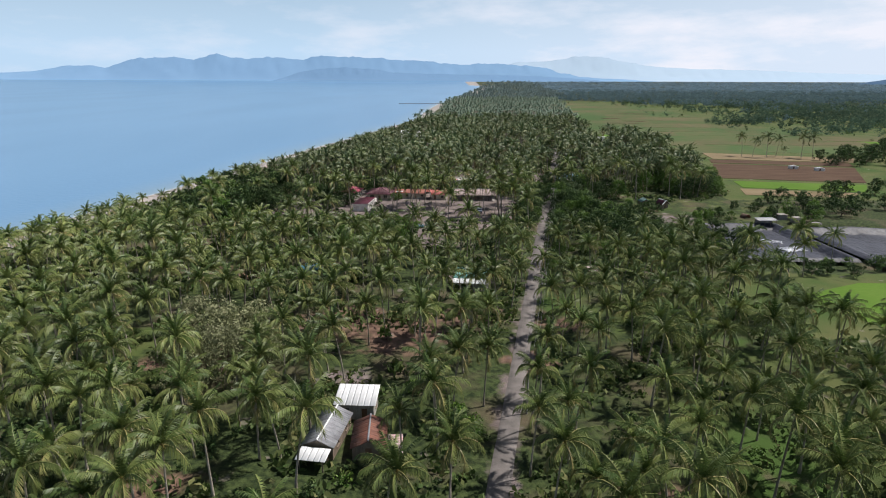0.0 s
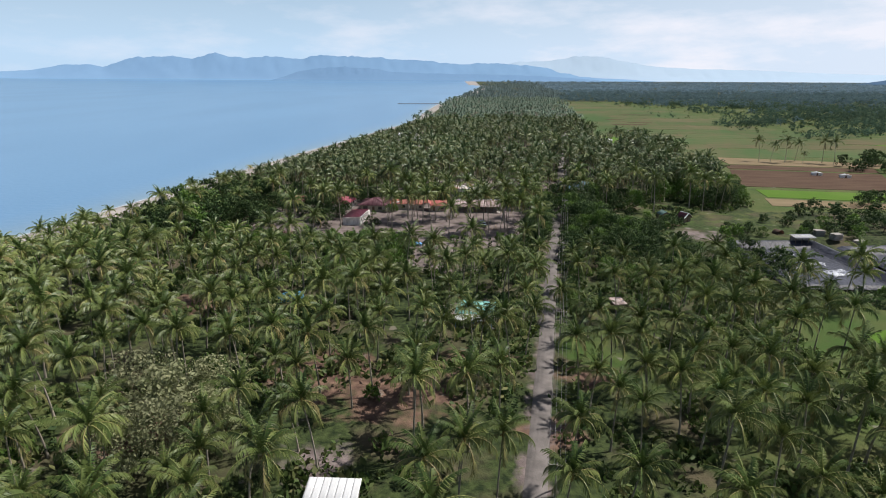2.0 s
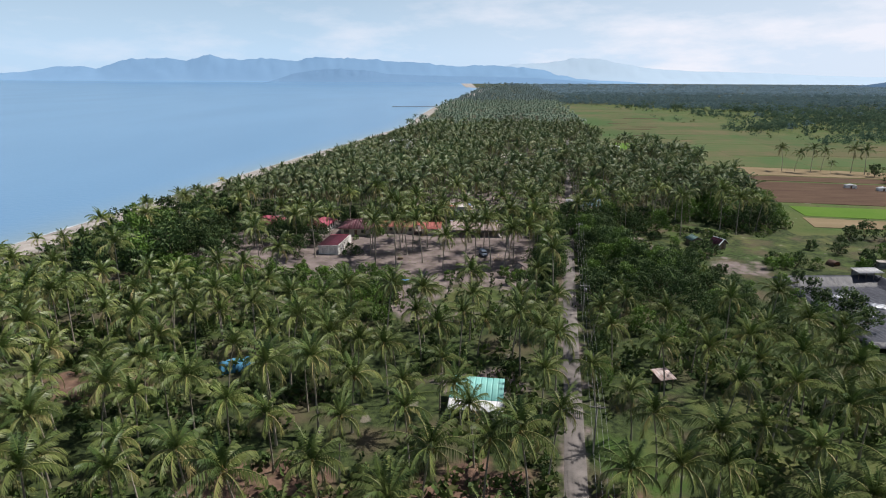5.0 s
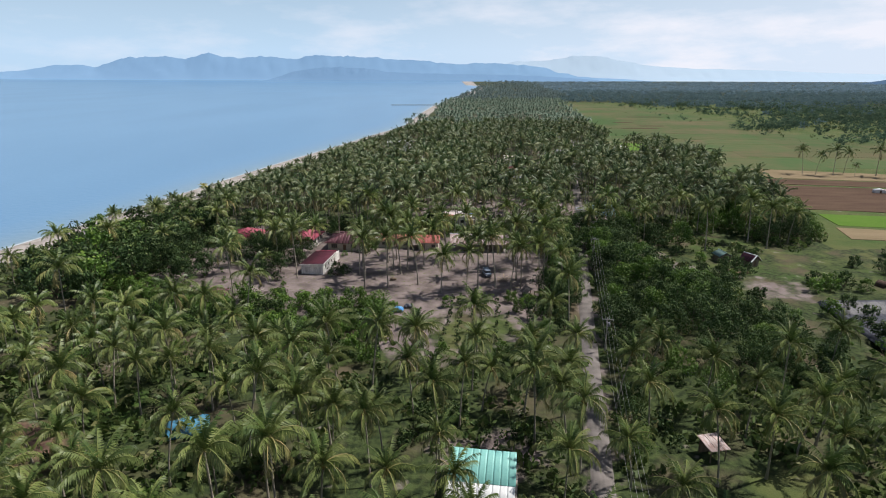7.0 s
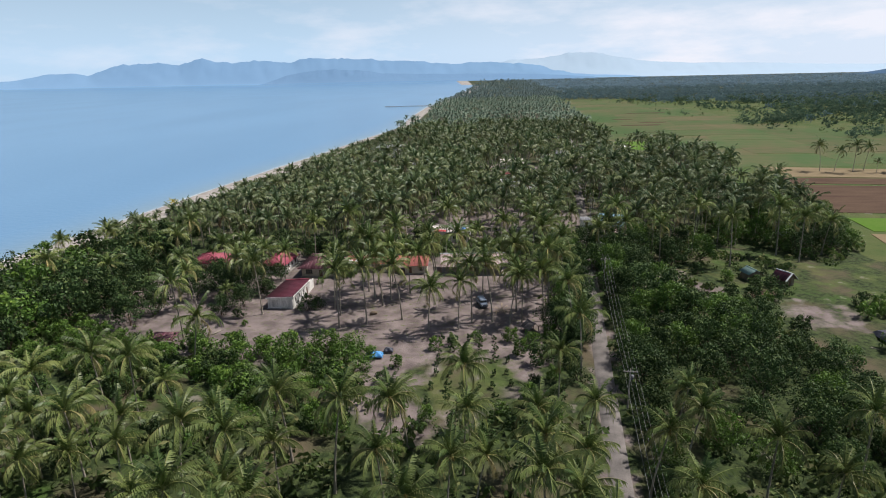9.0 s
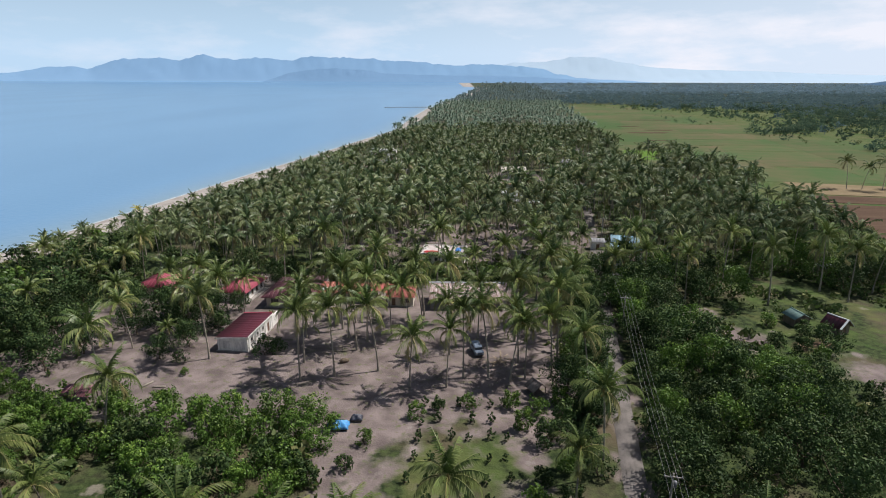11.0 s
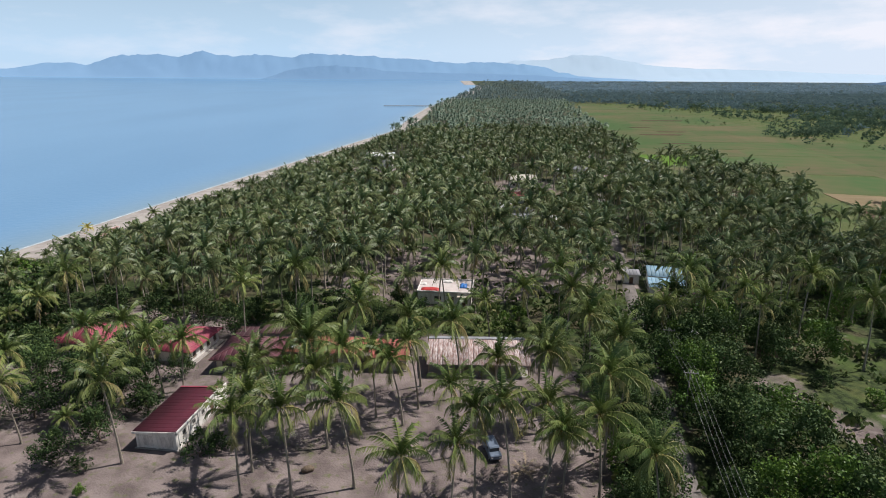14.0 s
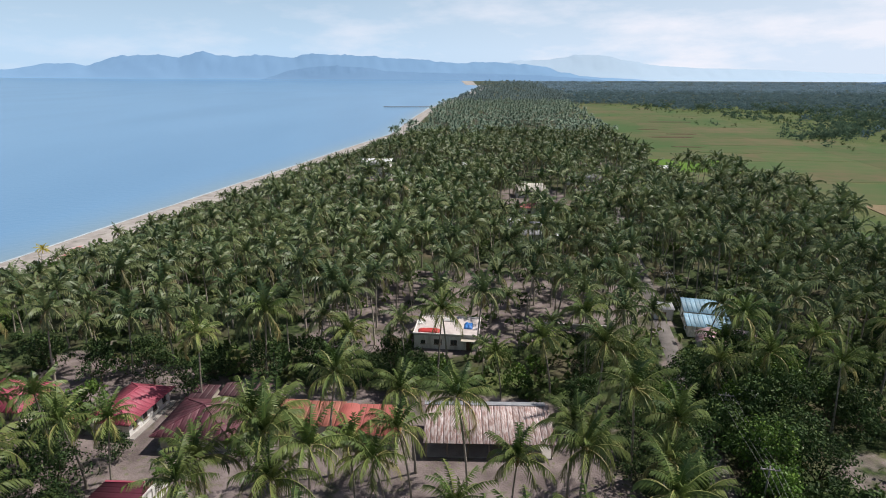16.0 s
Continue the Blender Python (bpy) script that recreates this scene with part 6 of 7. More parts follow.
# blue roofed house and its pink lean-to
h = thing("blue_roofed_house", pose(65.0, 300.0, 0, 0, 0, -14), "house with a grey-blue tin roof", "house")
walls(h, 8.0, 6.0, 3.2, [[(-2, 1.2, 1, 1.1), (2, 1.0, 0, 2)], [(0, 1.2, 1, 1)], [], [(0, 1.2, 1, 1)]], M_WHITE)
shed_roof(h, 8.0, 6.0, 3.3, 4.1, 0.4, M_BLUEROOF)
h = thing("blue_roofed_house", pose(63.4, 293.4, 0, 0, 0, -14), "low house with a pale blue tin roof", "house")
walls(h, 8.4, 5.0, 2.6, [[(-2, 1.2, 1, 1.1), (2, 1.0, 0, 2)], [(0, 1.2, 1, 1)], [], [(0, 1.2, 1, 1)]], M_WHITE)
shed_roof(h, 8.4, 5.0, 2.6, 3.2, 0.4, M_BLUEROOF)
h = thing("pink_roofed_house", pose(61.0, 286.6, 0, 0, 0, -20), "small house with a pink and white patched roof", "house")
walls(h, 4.6, 5.0, 2.4, [[(0, 0.9, 0, 2)], [(0, 1.0, 1, 1)], [], [(0, 1.0, 1, 1)]], M_WHITE)
gable_roof(h, 4.6, 5.0, 2.4, 1.1, 0.5, M_PINKROOF, M_WHITE)
h = thing("annex", pose(67.6, 287.6, 0, 0, 0, -14), "white lean-to with a pale zinc roof", "annex")
walls(h, 5.0, 3.0, 2.2, [[(0, 1.0, 0, 1.9)], [], [], []], M_WHITE)
shed_roof(h, 5.0, 3.0, 2.3, 2.8, 0.3, M_PINKROOF)
h = thing("annex", pose(57, 302.1, 0, 0, 0, -8), "small white annex with a dull zinc roof", "annex")
walls(h, 4.0, 3.0, 2.5, [[(0, 1.0, 0, 1.9)], [], [], []], M_WHITE)
shed_roof(h, 4.0, 3.0, 2.6, 3.1, 0.3, M_OLDZINC)

# house with the glaring new roof, and its older wings
h = thing("new_roofed_house", pose(-12.8, 82.2, 0, 0, 0, -2), "house with a bright new zinc roof", "house")
walls(h, 6.0, 4.6, 2.7, [[(-1.5, 1.2, 1, 1), (1.5, 0.9, 0, 2)], [(0, 1, 1, 1)], [(0, 1, 1, 1)], []], M_GREYWALL)
shed_roof(h, 6.2, 4.8, 2.8, 3.5, 0.3, M_ZINC)
h = thing("old_house", pose(-16.0, 74.2, 0, 0, 0, -8), "old house with a dull grey tin roof", "house")
walls(h, 4.4, 8.6, 2.3, [[(0, 0.9, 0, 2)], [(-2, 1, 1, 1), (2, 1, 1, 1)], [], [(0, 1, 1, 1)]], M_TIMBER)
gable_roof(h, 4.4, 8.6, 2.3, 1.0, 0.3, M_OLDZINC, M_TIMBER, M_ZINC)
h = thing("lean_to", pose(-16.9, 68.2, 0, 0, 0, -8), "lean-to with a pale zinc roof", "shed")
posts(h, [(-1.7, -1), (1.7, -1), (-1.7, 1), (1.7, 1)], 1.9)
shed_roof(h, 4.0, 2.2, 1.9, 2.2, 0.2, M_ZINC)
h = thing("old_house", pose(-9.6, 73.0, 0, 0, 0, 4), "old house with a brown rusted tin roof", "house")
walls(h, 4.6, 6.4, 2.2, [[(0, 0.9, 0, 1.9)], [(0, 1, 1, 1)], [], []], M_TIMBER)
gable_roof(h, 4.6, 6.4, 2.2, 1.0, 0.3, M_BROWNROOF, M_TIMBER, M_OLDZINC)
h = thing("lean_to", pose(-5.6, 70.6, 0, 0, 0, 4), "lean-to with a patched pale zinc roof", "shed")
posts(h, [(-0.8, -2), (0.8, -2), (-0.8, 2), (0.8, 2)], 1.8)
shed_roof(h, 1.8, 4.4, 1.8, 2.1, 0.2, M_PINKROOF)

# teal-roofed house by the road
h = thing("teal_roofed_house", pose(7.9, 143.0, 0, 0, 0, -8), "white house with a teal tin roof and pale porch", "house")
floor_slab(h, 9.4, 9.0)
walls(h, 8.0, 4.8, 2.7, [[(-2.6, 1.4, 0.95, 1.1), (0, 0.9, 0, 2), (2.6, 1.4, 0.95, 1.1)], [(0, 1.2, 1, 1)], [(0, 1.2, 1, 1)], [(0, 1.2, 1, 1)]], M_WHITE)
shed_roof(h, 8.2, 5.2, 2.75, 3.6, 0.35, M_TEAL)
posts(h, [(-3.9, -5.2), (0, -5.2), (3.9, -5.2)], 2.2, M_BLUEROOF)
roof_face(h, M_ZINC, (-4.4, -5.5, 2.25), (1, 0, 0), (0, 2.62, 0.44), 8.8, lambda u: (0, 2.62), "porch_sheet")

h = thing("roadside_shed", pose(41.6, 149.5, 0, 0, 0, 12), "small open shed with a rust-streaked pale roof", "shed")
posts(h, [(-1.2, -1.3), (1.2, -1.3), (-1.2, 1.3), (1.2, 1.3)], 2.2)
part("back_wall", boxed(0, 1.2, 0, 2.4, 0.12, 2.0), M_TIMBER, h)
shed_roof(h, 2.8, 3.0, 2.2, 2.7, 0.2, M_RUSTY)

# hut on the grass and small houses on the land side
h = thing("field_hut", pose(92.4, 239.4, 0, 0, 0, 24), "small timber hut with a red roof and white verge boards", "hut")
walls(h, 3.2, 3.6, 2.0, [[(0, 0.9, 0, 1.8)], [(0, 0.9, 0.9, 0.8)], [], []], M_TIMBER)
gable_roof(h, 3.2, 3.6, 2.0, 1.4, 0.5, M_MAROON, M_TIMBER, M_ZINC)
for sx in (-1, 1):
    part("verge_board", boxed(0, -2.2, 0.04, 2.75, 0.42, 0.08, m=Matrix.Translation((sx * 1.05, 0, 2.55)) @ Matrix.Rotation(sx * 0.72, 4, "Y")), M_ZINC, h, "white painted verge board")
for x, y, mat, label, turn in ((86.0, 243.2, material("grey_green_roof", (0.24, 0.36, 0.33), (0.17, 0.26, 0.24), 0.6, 0.6, bump=0.1, vary=0.1), "small hut with a faded green roof", 8), (115.3, 278.4, M_ZINC, "farm hut with a bright zinc roof", 5), (57.4, 264.3, M_ZINC, "small hut with a zinc roof under trees", -10), (53.2, 259.9, M_OLDZINC, "small hut with a dull tin roof under trees", -10)):
    h = thing("hut", pose(x, y, 0, 0, 0, turn), label, "hut")
    walls(h, 3.6, 3.4, 2.2, [[(0, 0.9, 0, 1.9)], [(0, 0.9, 1, 0.8)], [], []], M_TIMBER)
    gable_roof(h, 3.6, 3.4, 2.2, 0.9, 0.4, mat, M_TIMBER)

# houses far along the strip
for x, y, w, l, high, mat, label, turn in ((-30, 492, 16, 7, 8.4, M_ZINC, "long tall white house with a pale roof", -3), (46.5, 442, 13, 10, 3.4, M_CREAMROOF, "large hall with a cream white roof", -4), (82, 462, 11, 7, 5.6, M_OLDZINC, "house with a grey tin roof", -20), (90, 458, 6, 5, 3.0, M_PINKROOF, "house with a pink patched roof", -10),
                                           (40.5, 404, 6.5, 5, 3.2, M_SALMON, "house with a red tin roof", 0), (33, 382, 6, 5, 2.8, M_ZINC, "house with a pale zinc roof", -5), (39.5, 377, 5, 4, 2.6, M_OLDZINC, "house with a dull zinc roof", -5), (46, 363, 4.4, 4, 2.6, M_ZINC, "hut with a bright zinc roof", -10), (36, 366, 7, 3.4, 2.6, M_OLDZINC, "shed with a pale tin roof", -3),
                                           (21.5, 520, 7, 5, 3.0, M_ZINC, "white-roofed house far along the strip", 0), (34.5, 517, 7, 5, 3.0, M_ZINC, "white-roofed house far along the strip", 0), (134, 510, 7, 5, 3.2, M_ZINC, "white-roofed house at the edge of the paddies", 10), (-16, 487, 5, 4, 2.8, M_ZINC, "small white-roofed hut among the palms", 0), (-12, 448, 5, 4, 2.8, M_OLDZINC, "small grey-roofed hut among the palms", 0), (72, 474, 5, 4, 3.0, M_ZINC, "small bright-roofed hut among the palms", 0)):
    h = thing("house", pose(x, y, 0, 0, 0, turn), label, "house", "houses along the strip")
    n = max(1, int(w / 4))
    front = [(-w / 2 + (k + 0.5) * w / n, 1.3, 1.0, 1.1) for k in range(n)]
    walls(h, w, l, high, [front, [(0, 1.3, 1.0, 1.1)], [], [(0, 1.3, 1.0, 1.1)]], M_WHITE)
    shed_roof(h, w, l, high + 0.05, high + 0.16 * l, 0.5, mat)
    if high > 8:
        part("balcony", boxed(0, -l / 2 - 0.8, 2.6, w, 1.6, 0.16), M_WHITE, h)
        posts(h, [(-w / 2 + 0.3 + k * (w - 0.6) / 4, -l / 2 - 1.5) for k in range(5)], 8.2, M_WHITE)
        part("balcony", boxed(0, -l / 2 - 0.8, 5.4, w, 1.6, 0.16), M_WHITE, h)

# low wall behind the flat-roofed house
for x, y, w, turn in ((35.7, 295.4, 15, -7),):
    h = thing("garden_wall", pose(x, y, 0, 0, 0, turn), "low pale concrete block wall", "wall")
    part("wall_body", boxed(0, 0, -0.1, w, 0.16, 1.2, 0.01), M_GREYWALL, h)
    part("coping", boxed(0, 0, 1.1, w + 0.1, 0.24, 0.08, 0.01), M_WHITE, h)

# little tin shelters and odds and ends in the compound
h = thing("lean_to", pose(-53.6, 211.1, 0, 0, 0, -4), "low shed with a dark maroon tin roof", "shed")
posts(h, [(-2.4, -1.2), (2.4, -1.2), (-2.4, 1.2), (2.4, 1.2)], 1.5)
shed_roof(h, 5.0, 2.6, 1.5, 2.1, 0.2, M_HIPROOF)
h = thing("thatch_shelter", pose(23.9, 213.9, 0, 0, 0, 25), "low shelter with a grey palm thatch roof", "shelter")
posts(h, [(-1.2, -0.9), (1.2, -0.9), (-1.2, 0.9), (1.2, 0.9)], 1.3)
gable_roof(h, 2.6, 2.2, 1.3, 0.9, 0.4, material("old_thatch", (0.30, 0.26, 0.24), (0.18, 0.14, 0.13), 2, 0.95, vary=0.3), None)
t = thing("frond_pile", pose(18.3, 224.6, 0), "heap of dry pale palm fronds on the ground", "debris")
prn = np.random.default_rng(3)
M_DRY = material("dry_frond", (0.42, 0.33, 0.23), (0.28, 0.21, 0.15), 2, 0.9, vary=0.2)
for k in range(14):
    v, f = frond(2.6, 16 + 10 * prn.random(), 30, 12, prn, 0.12, 0.4, 0.1)
    under("dry_frond", mesh_of("dry_frond", v, f), M_DRY, t, "", pose(prn.uniform(-0.5, 0.5), prn.uniform(-0.5, 0.5), 0.05 * k, 0, 0, prn.uniform(0, 360)))


def vehicle(x, y, turn):
    """A parked jeep-like van: body, cab glass and four wheels."""
    t = thing("parked_van", pose(x, y, 0, 0, 0, turn), "grey-blue van parked under the palms", "van")
    paint = material("grey_blue_paint", (0.16, 0.20, 0.27), (0.12, 0.15, 0.20), 2, 0.3, bump=0)
    bm = boxed(0, 0, 0.45, 1.75, 4.3, 0.75, 0.12)
    box(bm, 0, 0.35, 1.15, 1.6, 3.0, 0.75, 0.16)
    body = part("body", bm, paint, t)
    part("windscreen", boxed(0, -1.17, 1.25, 1.36, 0.05, 0.48), M_GLASS, body)
    for sx in (-1, 1):
        part("side_window", boxed(sx * 0.79, 0.35, 1.3, 0.05, 2.3, 0.4), M_GLASS, body)
        part("headlight", boxed(sx * 0.6, -2.15, 0.75, 0.26, 0.06, 0.18, 0.02), M_WHITE, body)
    rubber = material("tyre_rubber", (0.03, 0.03, 0.03), (0.045, 0.045, 0.045), 4, 0.9)
    for sx in (-0.78, 0.78):
        for sy in (-1.35, 1.35):
            v, f = tube([(sx - 0.1, sy, 0.33), (sx - 0.09, sy, 0.33), (sx, sy, 0.33), (sx + 0.09, sy, 0.33), (sx + 0.1, sy, 0.33)], [0.01, 0.31, 0.33, 0.31, 0.01], 14)
            w = under("wheel", mesh_of("wheel", v, f), rubber, t)
            v, f = tube([(sx - 0.115, sy, 0.33), (sx - 0.11, sy, 0.33), (sx + 0.11, sy, 0.33), (sx + 0.115, sy, 0.33)], [0.01, 0.18, 0.18, 0.01], 10)
            under("rim", mesh_of("rim", v, f), M_OLDZINC, w)


vehicle(14.4, 228.8, 12)
for x, y, ln, turn in ((-44.6, 216, 2.4, 60), (-42.1, 215.2, 2.2, 5), (-49, 210.5, 2.8, 30)):
    t = thing("log", pose(x, y, 0.14, 0, 0, turn), "pale felled palm log on bare ground", "log")
    v, f = tube([(-ln / 2 - 0.01, 0, 0), (-ln / 2, 0, 0), (0, 0.02, 0), (ln / 2, 0, 0), (ln / 2 + 0.01, 0, 0)], [0.01, 0.17, 0.16, 0.15, 0.01], 9)
    under("log_body", mesh_of("log_body", v, f), M_TRUNK, t)
t = thing("boulder", pose(-11.2, 224.6, 0.0, 0, 0, 20), "dark brown boulder beside the palms", "rock")
v, f = tube([(-0.9, 0, 0.3), (-0.8, 0, 0.3), (-0.3, 0, 0.42), (0.3, 0.05, 0.4), (0.8, 0, 0.3), (0.95, 0, 0.28)], [0.02, 0.3, 0.5, 0.46, 0.32, 0.02], 9)
under("boulder_body", mesh_of("boulder_body", v, f), M_BARK, t)

# ---- lined pond ----
M_LINER = material("dark_pond_liner", (0.020, 0.022, 0.032), (0.066, 0.070, 0.090), 0.16, 0.52, bump=1.0, bump_scale=0.35, fine=0.9, spec=0.3, streak=(1, 0.45, 1))


# whitish colour that imitates glare on the dark liner
M_GLARELINER = material("pale_pond_glare", (0.62, 0.64, 0.68), (0.10, 0.11, 0.14), 0.55, 0.35, bump=0.6, bump_scale=0.2, fine=2.2, low=0.42, high=0.58)


def liner(name, poly, rim, deep, label):
    """A plastic sheet over a banked basin, creased on its slopes."""
    cx, cy = sum(p[0] for p in poly) / len(poly), sum(p[1] for p in poly) / len(poly)
    pts = []
    for (x0, y0), (x1, y1) in zip(poly, poly[1:] + poly[:1]):
        n = max(2, int(math.hypot(x1 - x0, y1 - y0) / 1.6))
        pts += [(x0 + (x1 - x0) * k / n, y0 + (y1 - y0) * k / n) for k in range(n)]
    rings = ((1.06, -0.15), (1.02, rim * 0.95), (0.985, rim), (0.95, rim * 0.7), (0.86, -deep * 0.75), (0.80, -deep))
    pond = thing(name, pose(0, 0, 0), label, "pond", "fish ponds")

    def at(s, z, x, y):
        fold = 0.35 * noise.noise((x * 0.35 + y * 0.35, s * 3, 1.0)) if 0.8 <= s < 0.98 else 0.06 * noise.noise((x * 0.3, y * 0.3, s))
        return (cx + (x - cx) * s, cy + (y - cy) * s, z + fold)
    for (x0, y0), (x1, y1) in zip(poly, poly[1:] + poly[:1]):
        n = max(2, int(math.hypot(x1 - x0, y1 - y0) / 1.4)) + 1
        v, f = [], []
        for s_, z in rings:
            for k in range(n):
                v.append(at(s_, z, x0 + (x1 - x0) * k / (n - 1), y0 + (y1 - y0) * k / (n - 1)))
        for r in range(len(rings) - 1):
            for k in range(n - 1):
                a = r * n + k
                f += [(a, a + 1, a + n + 1), (a, a + n + 1, a + n)]
        under("bank", mesh_of("bank", v, f), M_LINER, pond, "creased plastic on the sloping bank")
    v, f = [], []
    for s_ in (0.80, 0.5, 0.02):
        v += [at(s_, -deep - 0.02 * (0.8 - s_), x, y) for x, y in pts]
    n = len(pts)
    for r in range(2):
        for k in range(n):
            a, b = r * n + k, r * n + (k + 1) % n
            f += [(a, b, b + n), (a, b + n, a + n)]
    under("floor_sheet", mesh_of("floor_sheet", v, f), M_LINER, pond, "flat dusty plastic sheet")
    return pond


liner("pond_liner", [(92, 167), (95, 209), (124, 210), (125, 166)], 0.75, 1.1, "drained pond lined with dark creased plastic sheet")
liner("pond_liner", [(131, 160), (130, 203), (150, 205), (196, 192), (200, 160)], 0.75, 1.1, "second pond lined with dark grey plastic sheet")
# pale sheets added in place of the white glints on the pond floor
for x, y, w, l, k, turn in ((107.5, 198.5, 9.0, 3.0, 8.0, 20), (112.5, 190.5, 7.0, 3.6, 9.0, -25), (105.0, 186.5, 5.0, 2.6, 10.0, 50), (114.5, 181.5, 8.0, 5.0, 11.0, 15)):
    cloth("liner_heap", x, y, -1.05, w, l, 0.6, M_GLARELINER, "pale crumpled sheet standing in for glare on the pond floor", "plastic sheet", k, turn)
h = thing("pond_shed", pose(120.5, 209.8, 0, 0, 0, 3), "open shed with a pale flat roof beside the pond", "shed")
posts(h, [(-3.3 + 2.2 * k, y) for k in range(4) for y in (-1.4, 1.4)], 2.1)
part("back_wall", boxed(0, 1.4, 0, 6.6, 0.12, 1.9), M_GREYWALL, h)
shed_roof(h, 7.0, 3.4, 2.1, 2.5, 0.2, M_OLDZINC)
for k, (x, y, z) in enumerate(((131.5, 219, 0), (134.5, 214, 0), (140, 210.5, 0), (128.5, 222.5, 0))):
    t = thing("material_stack", pose(x, y, z, 0, 0, 15 * k), "stack of weathered grey concrete slabs", "slabs")
    for q in range(5 if k < 2 else 2):
        part("slab", boxed(0.1 * (q % 2), 0.08 * (q % 3), 0.45 * q, 3.4, 2.4, 0.3, 0.03), M_SLAB, t)
        if q:
            part("spacer", boxed(0, 0, 0.45 * q - 0.15, 2.4, 0.3, 0.15), M_TIMBER, t)
t = thing("arched_shelter", pose(118.8, 221.5, 0, 0, 0, 20), "small arched shelter with a brown cover", "shelter")
bm = bmesh.new()
prev = None
for y in (-1.3, 1.3):
    rng_ = [bm.verts.new((1.5 * math.cos(a), y, 1.5 * math.sin(a))) for a in np.linspace(0, math.pi, 11)]
    if prev:
        for k in range(10):
            bm.faces.new((prev[k], prev[k + 1], rng_[k + 1], rng_[k]))
    prev = rng_
bmesh.ops.solidify(bm, geom=bm.faces[:], thickness=0.05)
part("cover", bm, material("brown_cover", (0.20, 0.13, 0.10), (0.14, 0.09, 0.07), 1.5, 0.8), t)
for k in range(3):
    v, f = tube([(1.54 * math.cos(a), -1.2 + 1.2 * k, 1.54 * math.sin(a)) for a in np.linspace(0, math.pi, 11)], [0.04] * 11, 5)
    under("hoop", mesh_of("hoop", v, f), M_TIMBER, t)
# greenhouse-like sheds out on the plain
for x, y in ((212, 352), (223, 344)):
    h = thing("field_shed", pose(x, y, 0, 0, 0, -15) @ Matrix.Scale(0.8, 4), "low white shed on the plain", "shed", "sheds on the plain")
    walls(h, 6.4, 3.4, 1.9, [[(0, 1.0, 0, 1.8)], [], [], []], M_WHITE)
    gable_roof(h, 6.4, 3.4, 1.9, 0.7, 0.2, M_ZINC, M_WHITE)

# ---- power line along the road ----
M_POLE = material("grey_pole", (0.36, 0.34, 0.31), (0.24, 0.22, 0.20), 2, 0.85, bump=0.2)
M_WIRE = material("grey_wire", (0.30, 0.30, 0.31), (0.22, 0.22, 0.23), 2, 0.5, bump=0)
M_CERAMIC = material("white_ceramic", (0.65, 0.65, 0.66), (0.5, 0.5, 0.52), 3, 0.3, bump=0)
poles = []
for y, top in ((82, 8.4), (130, 8.2), (183, 7.4), (238.5, 8.4), (257.5, 7.0), (310, 8.4), (362, 8.4)):
    x = float(road_x(y)) + 2.7
    t = thing("utility_pole", pose(x, y, 0, 0, 0, -11), "slim grey utility pole with crossarm and wires", "utility pole", "utility poles along the road")
    v, f = tube([(0, 0, -0.3), (0, 0, top * 0.5), (0, 0, top), (0, 0, top + 0.01)], [0.16, 0.13, 0.10, 0.01], 8)
    under("pole", mesh_of("pole", v, f), M_POLE, t)
    arm = part("crossarm", boxed(0, -0.14, top - 0.5, 2.2, 0.12, 0.14, 0.01), M_POLE, t)
    for k in (-1.0, -0.35, 0.35, 1.0):
        v, f = tube([(k, -0.14, top - 0.36), (k, -0.14, top - 0.28), (k, -0.14, top - 0.18), (k, -0.14, top - 0.16)], [0.04, 0.06, 0.045, 0.01], 7)
        under("insulator", mesh_of("insulator", v, f), M_CERAMIC, arm)
    if y in (183, 257.5):
        v, f = tube([(0.32, 0, top - 1.9), (0.32, 0, top - 1.88), (0.32, 0, top - 1.1), (0.32, 0, top - 1.08)], [0.02, 0.22, 0.22, 0.02], 10)
        under("transformer", mesh_of("transformer", v, f), M_OLDZINC, t, "small grey drum transformer")
    poles.append((x, y, top))
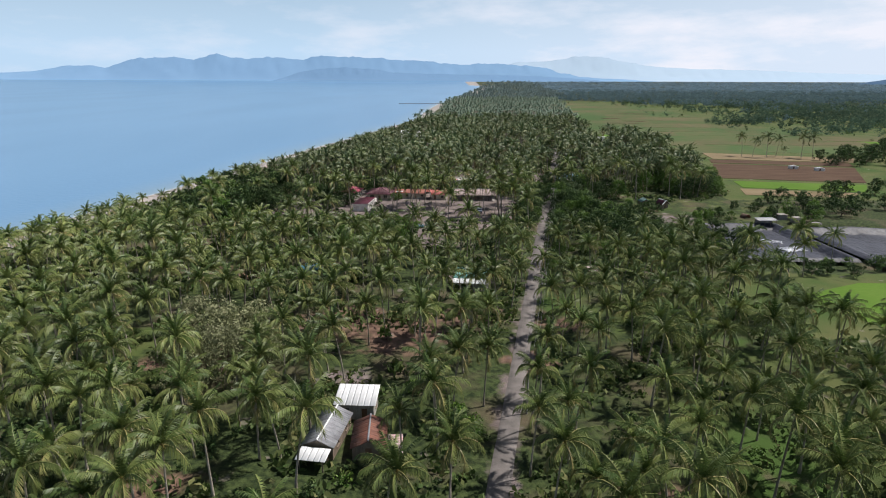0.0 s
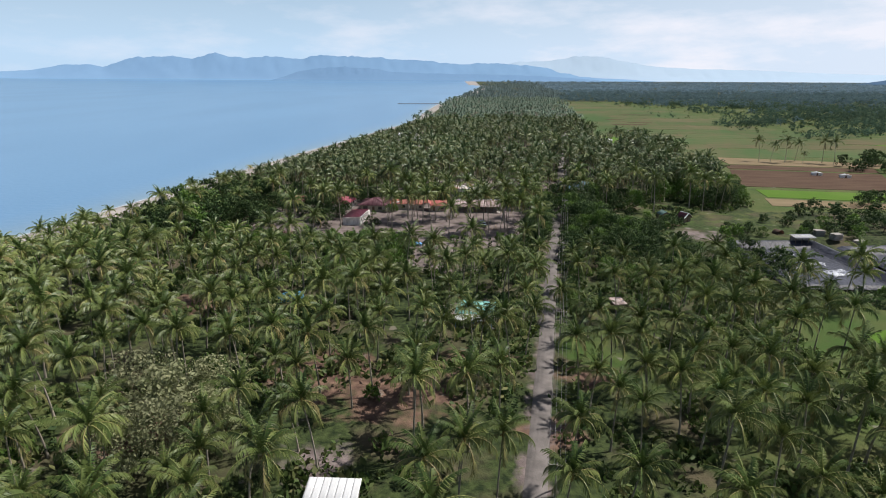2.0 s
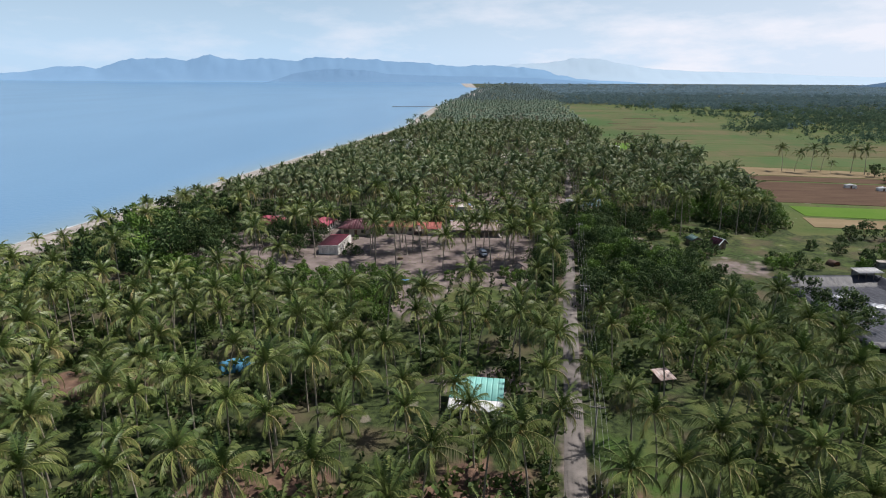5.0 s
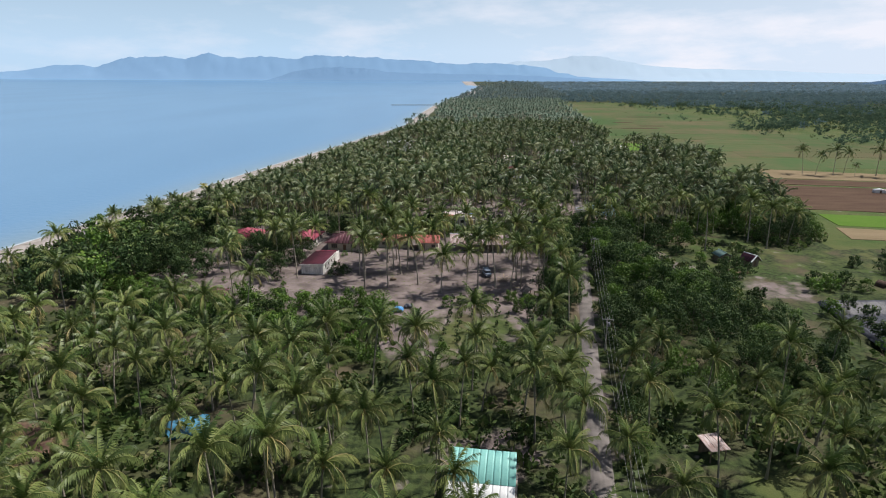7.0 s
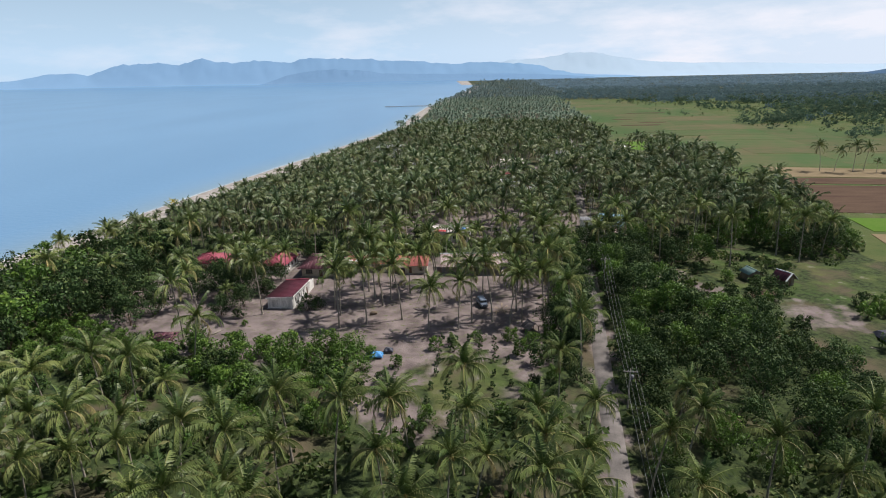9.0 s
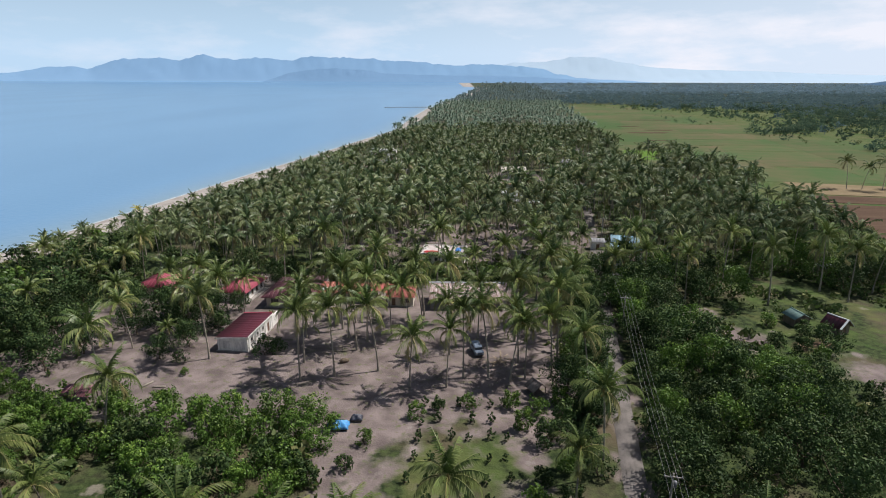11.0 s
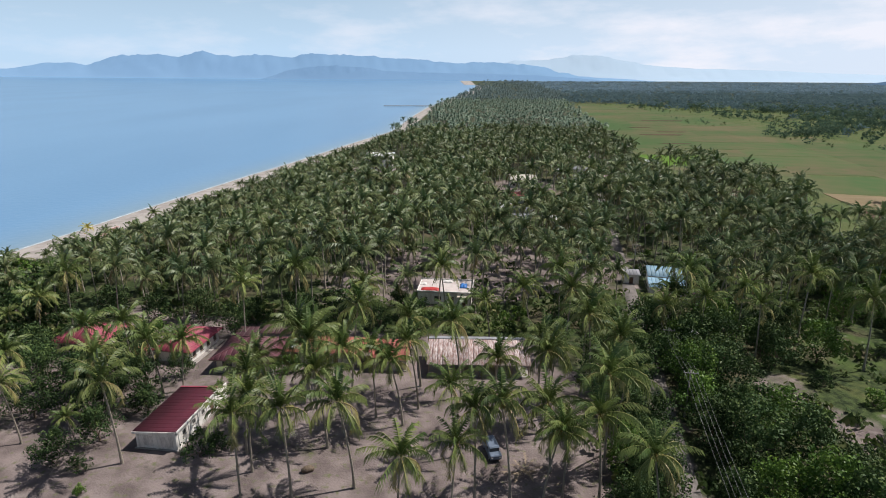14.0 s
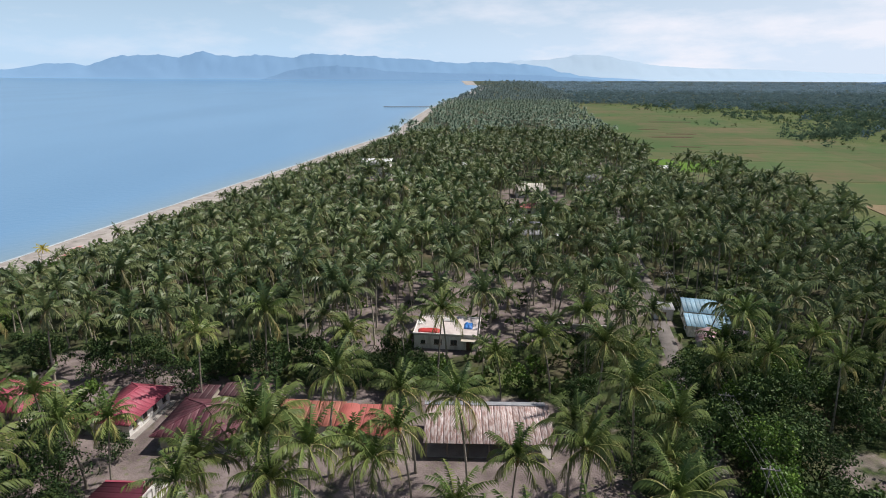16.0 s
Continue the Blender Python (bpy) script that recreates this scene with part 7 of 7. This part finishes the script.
for (xa, ya, ta), (xb, yb, tb) in zip(poles, poles[1:]):
    for k in (-1.0, -0.35, 0.35, 1.0):
        c, s = math.cos(radians(-11)), math.sin(radians(-11))
        p0 = np.array([xa + k * c, ya + k * s - 0.14, ta - 0.17]); p1 = np.array([xb + k * c, yb + k * s - 0.14, tb - 0.17])
        q = np.linspace(0, 1, 13)
        pts = p0 + (p1 - p0) * q[:, None]
        pts[:, 2] -= 4 * 0.018 * np.linalg.norm(p1 - p0) * q * (1 - q)
        v, f = tube(pts, [0.016] * 13, 4)
        me = mesh_of("power_wire", v, f); me.materials.append(M_WIRE)
        tagged(new("power_wire", me), "thin grey overhead wire between poles", "wire", "overhead wires")

# ---- pier far along the beach ----
t = thing("pier", pose(-60, 1231, 0, 0, 0, 5), "long low dark pier reaching into the bay", "pier")
part("deck", boxed(0, 0, 0.9, 84, 4.5, 0.7, 0.05), M_SLAB, t)
for k in range(15):
    part("pile", boxed(-40 + k * 5.7, 0, -4, 0.8, 3.6, 4.9), M_SLAB, t)

# small outrigger boat drawn up on the sand
M_BOAT = material("painted_boat", (0.62, 0.60, 0.58), (0.45, 0.16, 0.14), 0.8, 0.5)
for x, y, turn in ((-108, 343.6, 70), (-109.3, 352.6, 60)):
    t = thing("outrigger_boat", pose(x, y, 0.25, 0, 0, turn), "white and red outrigger boat on the sand", "boat")
    v, f = tube([(-3.2, 0, 0.35), (-3.0, 0, 0.2), (-1.5, 0, 0.05), (1.5, 0, 0.05), (3.0, 0, 0.2), (3.3, 0, 0.45)], [0.02, 0.2, 0.38, 0.38, 0.2, 0.02], 8)
    under("hull", mesh_of("hull", v, f), M_BOAT, t)
    for sy in (-1.7, 1.7):
        v, f = tube([(-2, sy, -0.1), (0, sy, -0.12), (2, sy, -0.1)], [0.06] * 3, 5)
        under("outrigger", mesh_of("outrigger", v, f), M_TIMBER, t)
    for sx in (-1.2, 1.2):
        v, f = tube([(sx, -1.7, -0.05), (sx, 0, 0.4), (sx, 1.7, -0.05)], [0.04] * 3, 5)
        under("outrigger_boom", mesh_of("outrigger_boom", v, f), M_TIMBER, t)
